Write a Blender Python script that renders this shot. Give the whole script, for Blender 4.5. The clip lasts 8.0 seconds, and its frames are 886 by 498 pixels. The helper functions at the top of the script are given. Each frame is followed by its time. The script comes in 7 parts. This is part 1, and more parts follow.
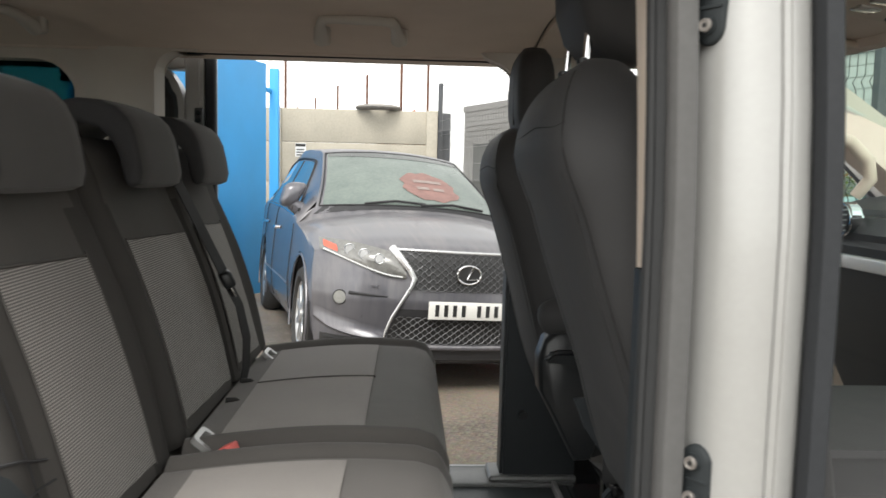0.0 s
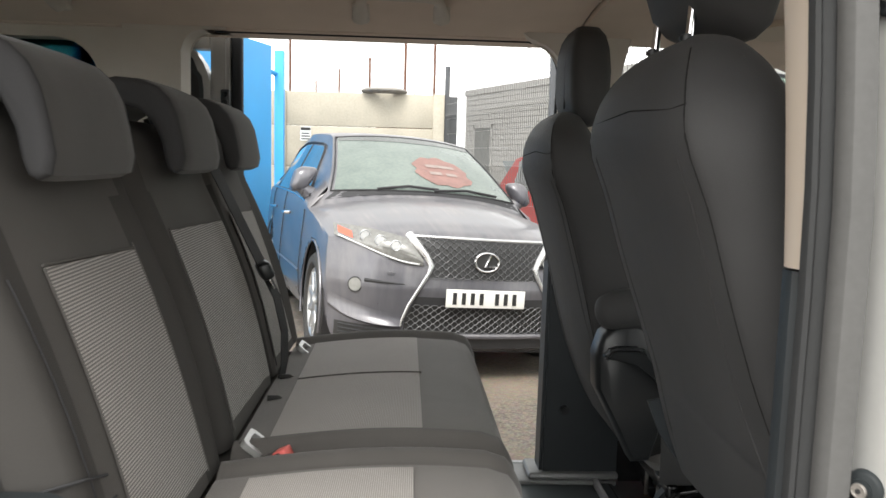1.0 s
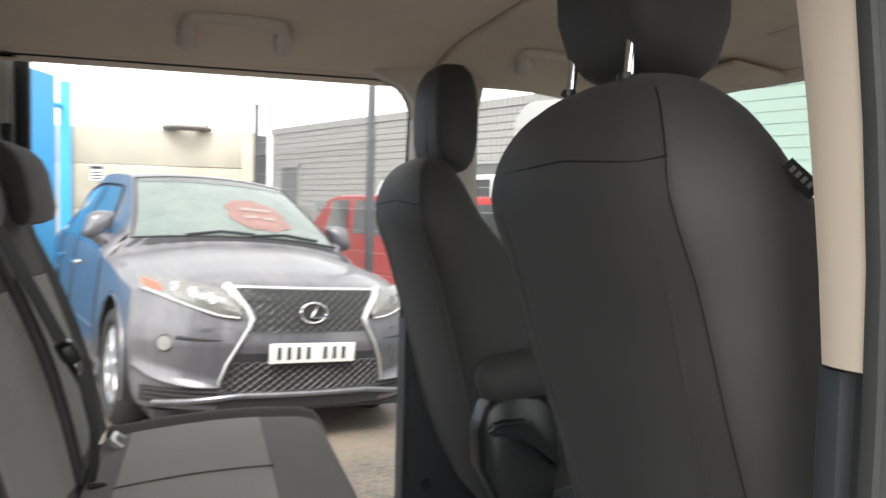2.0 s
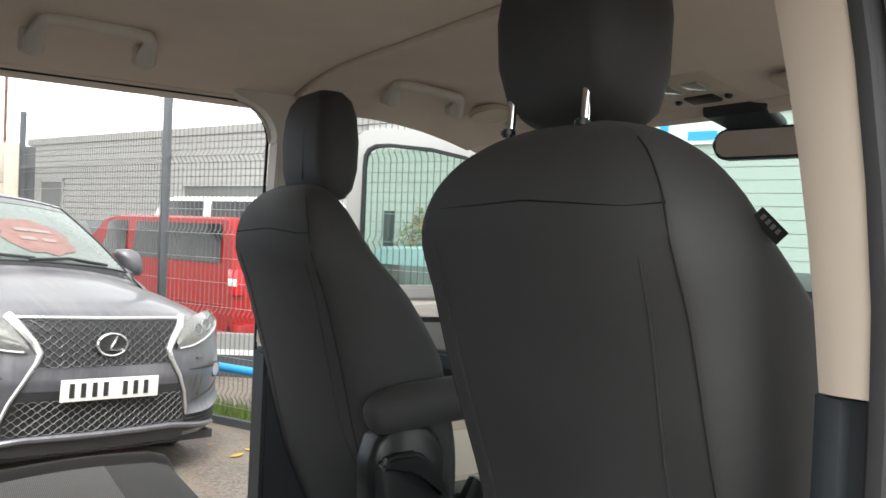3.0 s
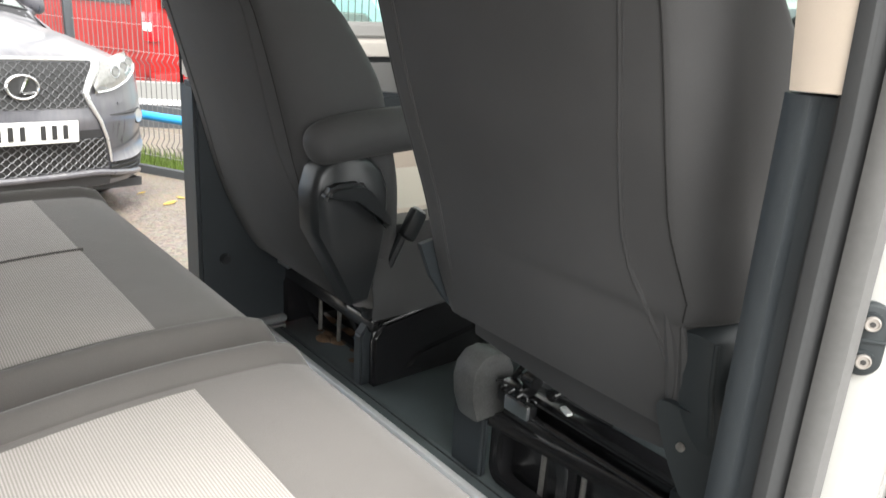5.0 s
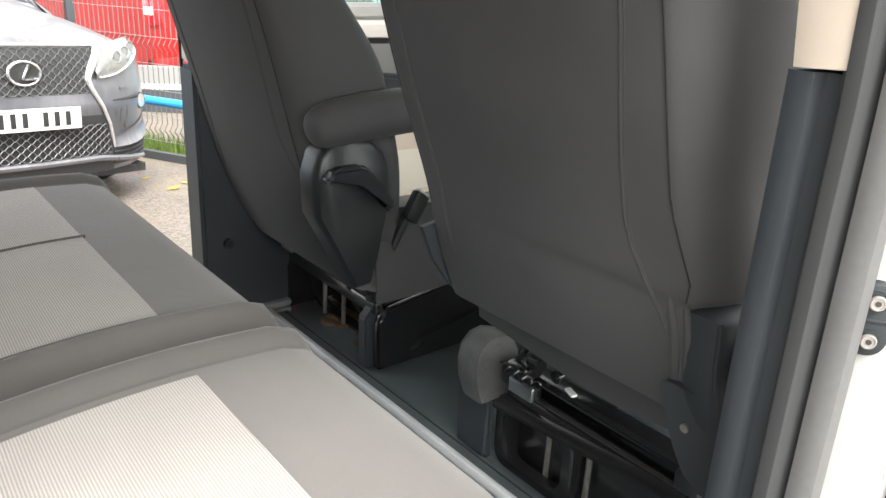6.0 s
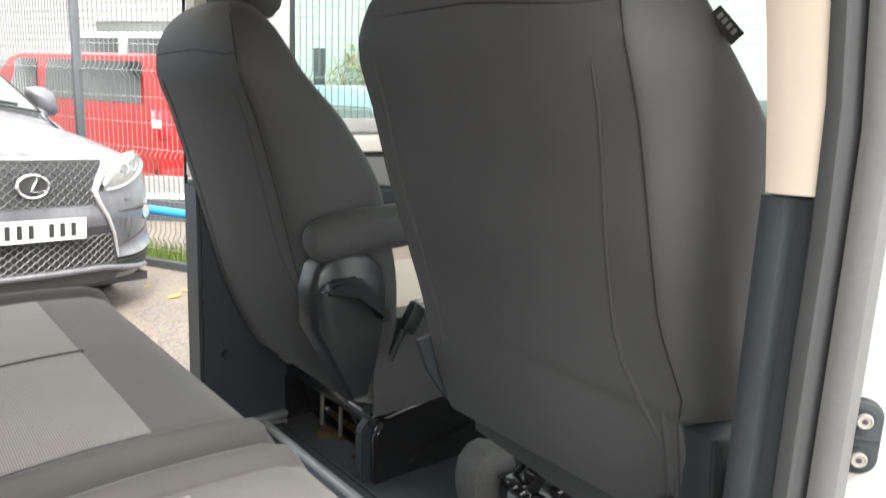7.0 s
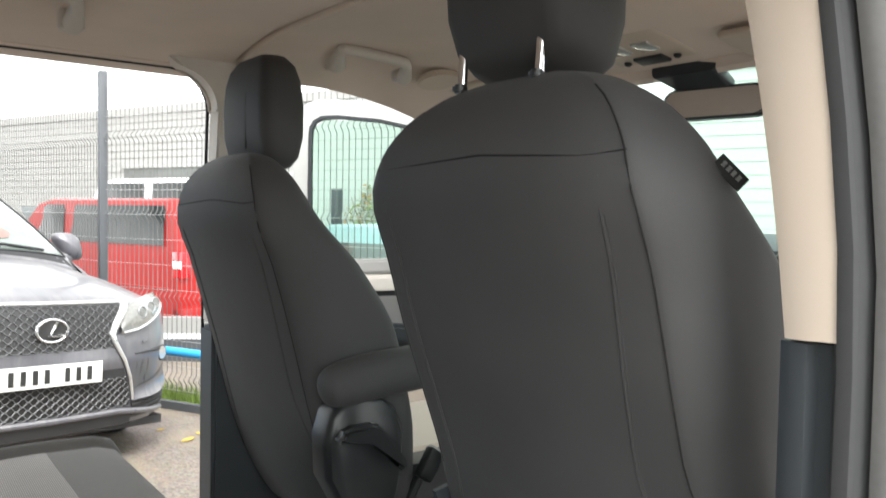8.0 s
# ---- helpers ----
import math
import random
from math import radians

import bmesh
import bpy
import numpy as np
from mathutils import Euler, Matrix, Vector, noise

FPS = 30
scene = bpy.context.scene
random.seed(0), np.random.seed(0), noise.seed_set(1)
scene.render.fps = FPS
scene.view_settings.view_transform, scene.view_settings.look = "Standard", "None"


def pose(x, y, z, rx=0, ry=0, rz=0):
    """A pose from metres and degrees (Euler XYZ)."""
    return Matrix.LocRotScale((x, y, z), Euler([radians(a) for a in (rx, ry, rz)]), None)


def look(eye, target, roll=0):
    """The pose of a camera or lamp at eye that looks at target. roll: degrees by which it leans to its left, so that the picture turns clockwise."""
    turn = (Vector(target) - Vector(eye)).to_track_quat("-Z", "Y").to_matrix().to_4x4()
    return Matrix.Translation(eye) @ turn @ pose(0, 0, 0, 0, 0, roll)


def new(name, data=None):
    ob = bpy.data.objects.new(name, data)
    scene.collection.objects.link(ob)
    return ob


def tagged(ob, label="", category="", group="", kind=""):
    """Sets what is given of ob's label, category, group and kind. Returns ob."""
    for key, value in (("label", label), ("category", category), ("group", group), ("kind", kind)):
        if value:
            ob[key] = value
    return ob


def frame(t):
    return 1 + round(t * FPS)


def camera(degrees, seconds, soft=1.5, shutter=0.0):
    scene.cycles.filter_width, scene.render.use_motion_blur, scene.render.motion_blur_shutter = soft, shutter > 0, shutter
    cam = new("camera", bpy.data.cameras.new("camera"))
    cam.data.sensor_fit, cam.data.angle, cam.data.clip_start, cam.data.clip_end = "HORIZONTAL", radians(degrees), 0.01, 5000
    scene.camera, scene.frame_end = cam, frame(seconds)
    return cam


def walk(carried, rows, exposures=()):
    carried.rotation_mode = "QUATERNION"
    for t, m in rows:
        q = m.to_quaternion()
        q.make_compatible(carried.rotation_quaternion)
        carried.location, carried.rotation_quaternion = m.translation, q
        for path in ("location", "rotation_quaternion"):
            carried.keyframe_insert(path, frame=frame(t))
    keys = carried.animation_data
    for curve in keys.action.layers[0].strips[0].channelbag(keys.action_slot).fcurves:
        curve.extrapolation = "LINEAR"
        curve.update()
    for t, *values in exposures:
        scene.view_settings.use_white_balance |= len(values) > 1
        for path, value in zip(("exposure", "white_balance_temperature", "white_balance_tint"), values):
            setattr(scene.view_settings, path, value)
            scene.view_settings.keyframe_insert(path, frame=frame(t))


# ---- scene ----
cam = camera(60.0, 8.0, shutter=0.4)
PATH = [
    (0, (-0.21, -1.662, 1.431), (-0.117, 0.327, 1.245), 1.3),
    (0.5, (-0.307, -1.645, 1.433), (-0.233, 0.341, 1.208), 1.5),
    (1, (-0.333, -1.558, 1.432), (-0.231, 0.426, 1.206), 1.5),
    (1.5, (-0.344, -1.408, 1.451), (-0.115, 0.572, 1.277), 1.7),
    (2, (-0.419, -1.295, 1.455), (0.174, 0.611, 1.342), 1.3),
    (2.2, (-0.464, -1.249, 1.45), (0.301, 0.597, 1.375), 1.8),
    (3.3, (-0.632, -1.183, 1.466), (0.524, 0.447, 1.391), 1.9),
    (3.5, (-0.63, -1.174, 1.459), (0.549, 0.434, 1.3), 1.9),
    (4, (-0.619, -1.158, 1.432), (0.589, 0.384, 1.03), 2.6),
    (4.5, (-0.618, -1.154, 1.413), (0.598, 0.336, 0.865), 3.3),
    (5, (-0.611, -1.146, 1.403), (0.599, 0.311, 0.759), 3.5),
    (5.2, (-0.606, -1.141, 1.402), (0.594, 0.306, 0.72), 3.2),
    (6.3, (-0.602, -1.149, 1.404), (0.587, 0.303, 0.714), 2.7),
    (6.5, (-0.602, -1.154, 1.410), (0.596, 0.320, 0.784), 2.6),
    (7, (-0.605, -1.161, 1.424), (0.622, 0.358, 0.993), 2.2),
    (7.5, (-0.598, -1.156, 1.436), (0.656, 0.384, 1.193), 1.5),
    (8, (-0.599, -1.158, 1.44), (0.615, 0.429, 1.351), 0.9),
]
walk(cam, [(t, look(eye, target, roll)) for t, eye, target, roll in PATH], [(0.0, 1.40, 6700, 8), (0.6, 1.60, 6700, 8), (1.2, 1.86, 6700, 8), (2.0, 1.98, 6600, 8), (3.5, 1.92, 6500, 7), (4.0, 2.22, 6600, 7), (5.0, 2.68, 6600, 8), (6.5, 2.82, 6600, 8), (7.2, 2.84, 6550, 8), (8.0, 2.54, 6500, 7)])

# ---- light ----
world = bpy.data.worlds.new("overcast_sky")
scene.world = world
world.use_nodes = True
wn = world.node_tree
sky = wn.nodes.new("ShaderNodeTexSky")
sky.sky_type = "NISHITA"
sky.sun_disc = False
sky.sun_elevation, sky.sun_rotation = radians(53), radians(197)
soft_sky = wn.nodes.new("ShaderNodeHueSaturation")
soft_sky.inputs["Saturation"].default_value = 0.05
wn.links.new(sky.outputs["Color"], soft_sky.inputs["Color"])
wn.links.new(soft_sky.outputs["Color"], wn.nodes["Background"].inputs["Color"])
wn.nodes["Background"].inputs["Strength"].default_value = 0.15
sun = new("sun", bpy.data.lights.new("sun", "SUN"))
sun.data.energy, sun.data.angle, sun.data.color = 0.75, radians(22), (1.0, 0.97, 0.94)
sun.matrix_basis = look((-2.5, -8.0, 11.0), (0, 0, 0))


# ---- materials ----
def nodes_of(name):
    m = bpy.data.materials.new(name)
    m.use_nodes = True
    n = m.node_tree
    return m, n, n.nodes["Principled BSDF"]


def mat(name, color, rough=0.6, metal=0.0, var=0.15, scale=6.0, fine=120.0, bump=0.15, coat=0.0, spec=0.5, dirt=None, fold=0.0, sheen=0.0):
    """A surface with broad stains, fine grain and a little relief."""
    m, n, b = nodes_of(name)
    tc = n.nodes.new("ShaderNodeTexCoord")
    big = n.nodes.new("ShaderNodeTexNoise")
    big.inputs["Scale"].default_value, big.inputs["Detail"].default_value = scale, 6
    small = n.nodes.new("ShaderNodeTexNoise")
    small.inputs["Scale"].default_value, small.inputs["Detail"].default_value = fine, 3
    n.links.new(tc.outputs["Object"], big.inputs["Vector"])
    n.links.new(tc.outputs["Object"], small.inputs["Vector"])
    mix = n.nodes.new("ShaderNodeMix")
    mix.data_type = "RGBA"
    low = [c * (1 - var) for c in color]
    high = list(dirt) if dirt else [min(1, c * (1 + var)) for c in color]
    mix.inputs[6].default_value, mix.inputs[7].default_value = (*low, 1), (*high, 1)
    ramp = n.nodes.new("ShaderNodeMapRange")
    ramp.inputs[1].default_value, ramp.inputs[2].default_value = 0.3, 0.7
    add = n.nodes.new("ShaderNodeMath")
    add.operation = "MULTIPLY_ADD"
    add.inputs[1].default_value = 0.35
    n.links.new(small.outputs["Fac"], add.inputs[0])
    sc = n.nodes.new("ShaderNodeMath")
    sc.operation = "MULTIPLY"
    sc.inputs[1].default_value = 0.65
    n.links.new(big.outputs["Fac"], sc.inputs[0])
    n.links.new(sc.outputs[0], add.inputs[2])
    n.links.new(add.outputs[0], ramp.inputs[0])
    n.links.new(ramp.outputs[0], mix.inputs[0])
    n.links.new(mix.outputs[2], b.inputs["Base Color"])
    rr = n.nodes.new("ShaderNodeMapRange")
    rr.inputs[3].default_value, rr.inputs[4].default_value = max(0.02, rough * 0.85), min(1, rough * 1.15)
    n.links.new(big.outputs["Fac"], rr.inputs[0])
    n.links.new(rr.outputs[0], b.inputs["Roughness"])
    if bump:
        bp = n.nodes.new("ShaderNodeBump")
        bp.inputs["Strength"].default_value, bp.inputs["Distance"].default_value = bump, 0.002
        n.links.new(small.outputs["Fac"], bp.inputs["Height"])
        n.links.new(bp.outputs["Normal"], b.inputs["Normal"])
    if fold:
        wide = n.nodes.new("ShaderNodeTexNoise")
        wide.inputs["Scale"].default_value, wide.inputs["Detail"].default_value = 4.5, 3
        wide.inputs["Distortion"].default_value = 0.2
        n.links.new(tc.outputs["Object"], wide.inputs["Vector"])
        crease = n.nodes.new("ShaderNodeBump")
        crease.inputs["Strength"].default_value, crease.inputs["Distance"].default_value = fold, 0.02
        n.links.new(wide.outputs["Fac"], crease.inputs["Height"])
        n.links.new(bp.outputs["Normal"], crease.inputs["Normal"])
        n.links.new(crease.outputs["Normal"], b.inputs["Normal"])
    b.inputs["Metallic"].default_value = metal
    b.inputs["Coat Weight"].default_value = coat
    b.inputs["Sheen Weight"].default_value, b.inputs["Sheen Roughness"].default_value = sheen, 0.45
    b.inputs["Coat Roughness"].default_value = 0.06
    b.inputs["Specular IOR Level"].default_value = spec
    return m


def weave_mat(name, dark, light, pitch, rough=0.9):
    """Ribbed upholstery: fine rows of light stitches on a dark ground, with soft wear."""
    m, n, b = nodes_of(name)
    tc = n.nodes.new("ShaderNodeTexCoord")
    wave = n.nodes.new("ShaderNodeTexWave")
    wave.bands_direction = "X"
    wave.inputs["Scale"].default_value = 0.314 / pitch
    wave.inputs["Distortion"].default_value = 0.15
    slant = n.nodes.new("ShaderNodeMapping")
    slant.inputs["Rotation"].default_value = (0, 0, radians(1))
    n.links.new(tc.outputs["UV"], slant.inputs["Vector"])
    wave2 = n.nodes.new("ShaderNodeTexWave")
    wave2.bands_direction = "Y"
    wave2.inputs["Scale"].default_value = 0.314 / (pitch * 0.7)
    wear = n.nodes.new("ShaderNodeTexNoise")
    wear.inputs["Scale"].default_value, wear.inputs["Detail"].default_value = 5, 5
    for w in (wave, wave2, wear):
        n.links.new(slant.outputs["Vector"] if w is not wear else tc.outputs["Object"], w.inputs["Vector"])
    thread = n.nodes.new("ShaderNodeMapRange")
    thread.inputs[3].default_value, thread.inputs[4].default_value = 0.40, 1.0
    n.links.new(wave2.outputs["Fac"], thread.inputs[0])
    mul = n.nodes.new("ShaderNodeMath")
    mul.operation = "MULTIPLY"
    n.links.new(wave.outputs["Fac"], mul.inputs[0])
    n.links.new(thread.outputs[0], mul.inputs[1])
    mix = n.nodes.new("ShaderNodeMix")
    mix.data_type = "RGBA"
    mix.inputs[6].default_value, mix.inputs[7].default_value = (*dark, 1), (*light, 1)
    n.links.new(mul.outputs[0], mix.inputs[0])
    tone = n.nodes.new("ShaderNodeMapRange")
    tone.inputs[3].default_value, tone.inputs[4].default_value = 0.85, 1.12
    n.links.new(wear.outputs["Fac"], tone.inputs[0])
    hsv = n.nodes.new("ShaderNodeHueSaturation")
    n.links.new(mix.outputs[2], hsv.inputs["Color"])
    n.links.new(tone.outputs[0], hsv.inputs["Value"])
    n.links.new(hsv.outputs["Color"], b.inputs["Base Color"])
    bp = n.nodes.new("ShaderNodeBump")
    bp.inputs["Strength"].default_value, bp.inputs["Distance"].default_value = 0.5, 0.001
    n.links.new(mul.outputs[0], bp.inputs["Height"])
    n.links.new(bp.outputs["Normal"], b.inputs["Normal"])
    b.inputs["Roughness"].default_value = rough
    b.inputs["Sheen Weight"].default_value = 0.15
    b.inputs["Specular IOR Level"].default_value = 0.2
    return m


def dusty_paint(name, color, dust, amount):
    """Metallic lacquer under dried road dust with run-off streaks; brightness by facing is put into the dust tone."""
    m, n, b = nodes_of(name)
    tc = n.nodes.new("ShaderNodeTexCoord")
    mp = n.nodes.new("ShaderNodeMapping")
    mp.inputs["Scale"].default_value = (26, 2.2, 5)
    streak = n.nodes.new("ShaderNodeTexNoise")
    streak.inputs["Scale"].default_value, streak.inputs["Detail"].default_value = 1.0, 7
    streak.inputs["Distortion"].default_value = 0.6
    cloud = n.nodes.new("ShaderNodeTexNoise")
    cloud.inputs["Scale"].default_value, cloud.inputs["Detail"].default_value = 2.6, 8
    speck = n.nodes.new("ShaderNodeTexNoise")
    speck.inputs["Scale"].default_value, speck.inputs["Detail"].default_value = 160, 2
    n.links.new(tc.outputs["Object"], mp.inputs["Vector"])
    n.links.new(mp.outputs["Vector"], streak.inputs["Vector"])
    n.links.new(tc.outputs["Object"], cloud.inputs["Vector"])
    n.links.new(tc.outputs["Object"], speck.inputs["Vector"])
    a = n.nodes.new("ShaderNodeMath")
    a.operation = "MULTIPLY"
    n.links.new(streak.outputs["Fac"], a.inputs[0])
    n.links.new(cloud.outputs["Fac"], a.inputs[1])
    a2 = n.nodes.new("ShaderNodeMath")
    a2.operation = "MULTIPLY_ADD"
    a2.inputs[1].default_value = 0.12
    n.links.new(speck.outputs["Fac"], a2.inputs[0])
    n.links.new(a.outputs[0], a2.inputs[2])
    rng = n.nodes.new("ShaderNodeMapRange")
    rng.inputs[1].default_value, rng.inputs[2].default_value = 0.20, 0.48
    rng.inputs[3].default_value, rng.inputs[4].default_value = 0.08, amount
    n.links.new(a2.outputs[0], rng.inputs[0])
    # brightness by facing put into the dust: paler tops, darker sides
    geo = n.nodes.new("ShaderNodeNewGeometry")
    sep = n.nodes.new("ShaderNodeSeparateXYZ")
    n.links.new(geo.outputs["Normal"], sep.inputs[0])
    facing_tone = n.nodes.new("ShaderNodeMapRange")
    facing_tone.inputs[1].default_value, facing_tone.inputs[2].default_value = -0.1, 0.75
    facing_tone.inputs[3].default_value, facing_tone.inputs[4].default_value = 0.28, 1.15
    n.links.new(sep.outputs["Z"], facing_tone.inputs[0])
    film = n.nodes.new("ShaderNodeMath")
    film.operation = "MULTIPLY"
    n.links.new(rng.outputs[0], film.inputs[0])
    n.links.new(facing_tone.outputs[0], film.inputs[1])
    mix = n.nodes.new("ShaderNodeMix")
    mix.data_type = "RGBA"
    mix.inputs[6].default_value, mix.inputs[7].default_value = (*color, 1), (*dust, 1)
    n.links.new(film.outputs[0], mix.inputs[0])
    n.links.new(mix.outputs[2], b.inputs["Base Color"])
    rough = n.nodes.new("ShaderNodeMapRange")
    rough.inputs[3].default_value, rough.inputs[4].default_value = 0.26, 0.85
    n.links.new(film.outputs[0], rough.inputs[0])
    n.links.new(rough.outputs[0], b.inputs["Roughness"])
    coat = n.nodes.new("ShaderNodeMapRange")
    coat.inputs[3].default_value, coat.inputs[4].default_value = 0.6, 0.0
    n.links.new(film.outputs[0], coat.inputs[0])
    n.links.new(coat.outputs[0], b.inputs["Coat Weight"])
    b.inputs["Coat Roughness"].default_value = 0.10
    b.inputs["Metallic"].default_value = 0.35
    return m


def glass_mat(name, tint, rough=0.02):
    m, n, b = nodes_of(name)
    b.inputs["Base Color"].default_value = (*tint, 1)
    b.inputs["Transmission Weight"].default_value = 1.0
    b.inputs["Roughness"].default_value = rough
    b.inputs["IOR"].default_value = 1.04
    return m


def ground_mat():
    """Worn damp asphalt: dark binder, pale stone chips, silt and wet patches."""
    m, n, b = nodes_of("worn_asphalt")
    tc = n.nodes.new("ShaderNodeTexCoord")
    chips = n.nodes.new("ShaderNodeTexVoronoi")
    chips.inputs["Scale"].default_value = 75
    silt = n.nodes.new("ShaderNodeTexNoise")
    silt.inputs["Scale"].default_value, silt.inputs["Detail"].default_value = 0.9, 9
    grit = n.nodes.new("ShaderNodeTexNoise")
    grit.inputs["Scale"].default_value, grit.inputs["Detail"].default_value = 30, 5
    for t in (chips, silt, grit):
        n.links.new(tc.outputs["Object"], t.inputs["Vector"])
    stone = n.nodes.new("ShaderNodeValToRGB")
    stone.color_ramp.elements[0].color, stone.color_ramp.elements[1].color = (0.10, 0.085, 0.07, 1), (0.36, 0.31, 0.26, 1)
    n.links.new(chips.outputs["Color"], stone.inputs["Fac"])
    mix = n.nodes.new("ShaderNodeMix")
    mix.data_type = "RGBA"
    mix.inputs[7].default_value = (0.33, 0.268, 0.205, 1)
    n.links.new(stone.outputs["Color"], mix.inputs[6])
    rng = n.nodes.new("ShaderNodeMapRange")
    rng.inputs[1].default_value, rng.inputs[2].default_value = 0.42, 0.62
    n.links.new(silt.outputs["Fac"], rng.inputs[0])
    n.links.new(rng.outputs[0], mix.inputs[0])
    mul = n.nodes.new("ShaderNodeMix")
    mul.data_type, mul.blend_type = "RGBA", "MULTIPLY"
    mul.inputs[0].default_value = 0.5
    n.links.new(mix.outputs[2], mul.inputs[6])
    n.links.new(grit.outputs["Color"], mul.inputs[7])
    n.links.new(mul.outputs[2], b.inputs["Base Color"])
    wet = n.nodes.new("ShaderNodeMapRange")
    wet.inputs[1].default_value, wet.inputs[2].default_value = 0.35, 0.6
    wet.inputs[3].default_value, wet.inputs[4].default_value = 0.35, 0.85
    n.links.new(silt.outputs["Fac"], wet.inputs[0])
    n.links.new(wet.outputs[0], b.inputs["Roughness"])
    bp = n.nodes.new("ShaderNodeBump")
    bp.inputs["Strength"].default_value, bp.inputs["Distance"].default_value = 0.6, 0.006
    n.links.new(chips.outputs["Distance"], bp.inputs["Height"])
    n.links.new(bp.outputs["Normal"], b.inputs["Normal"])
    return m


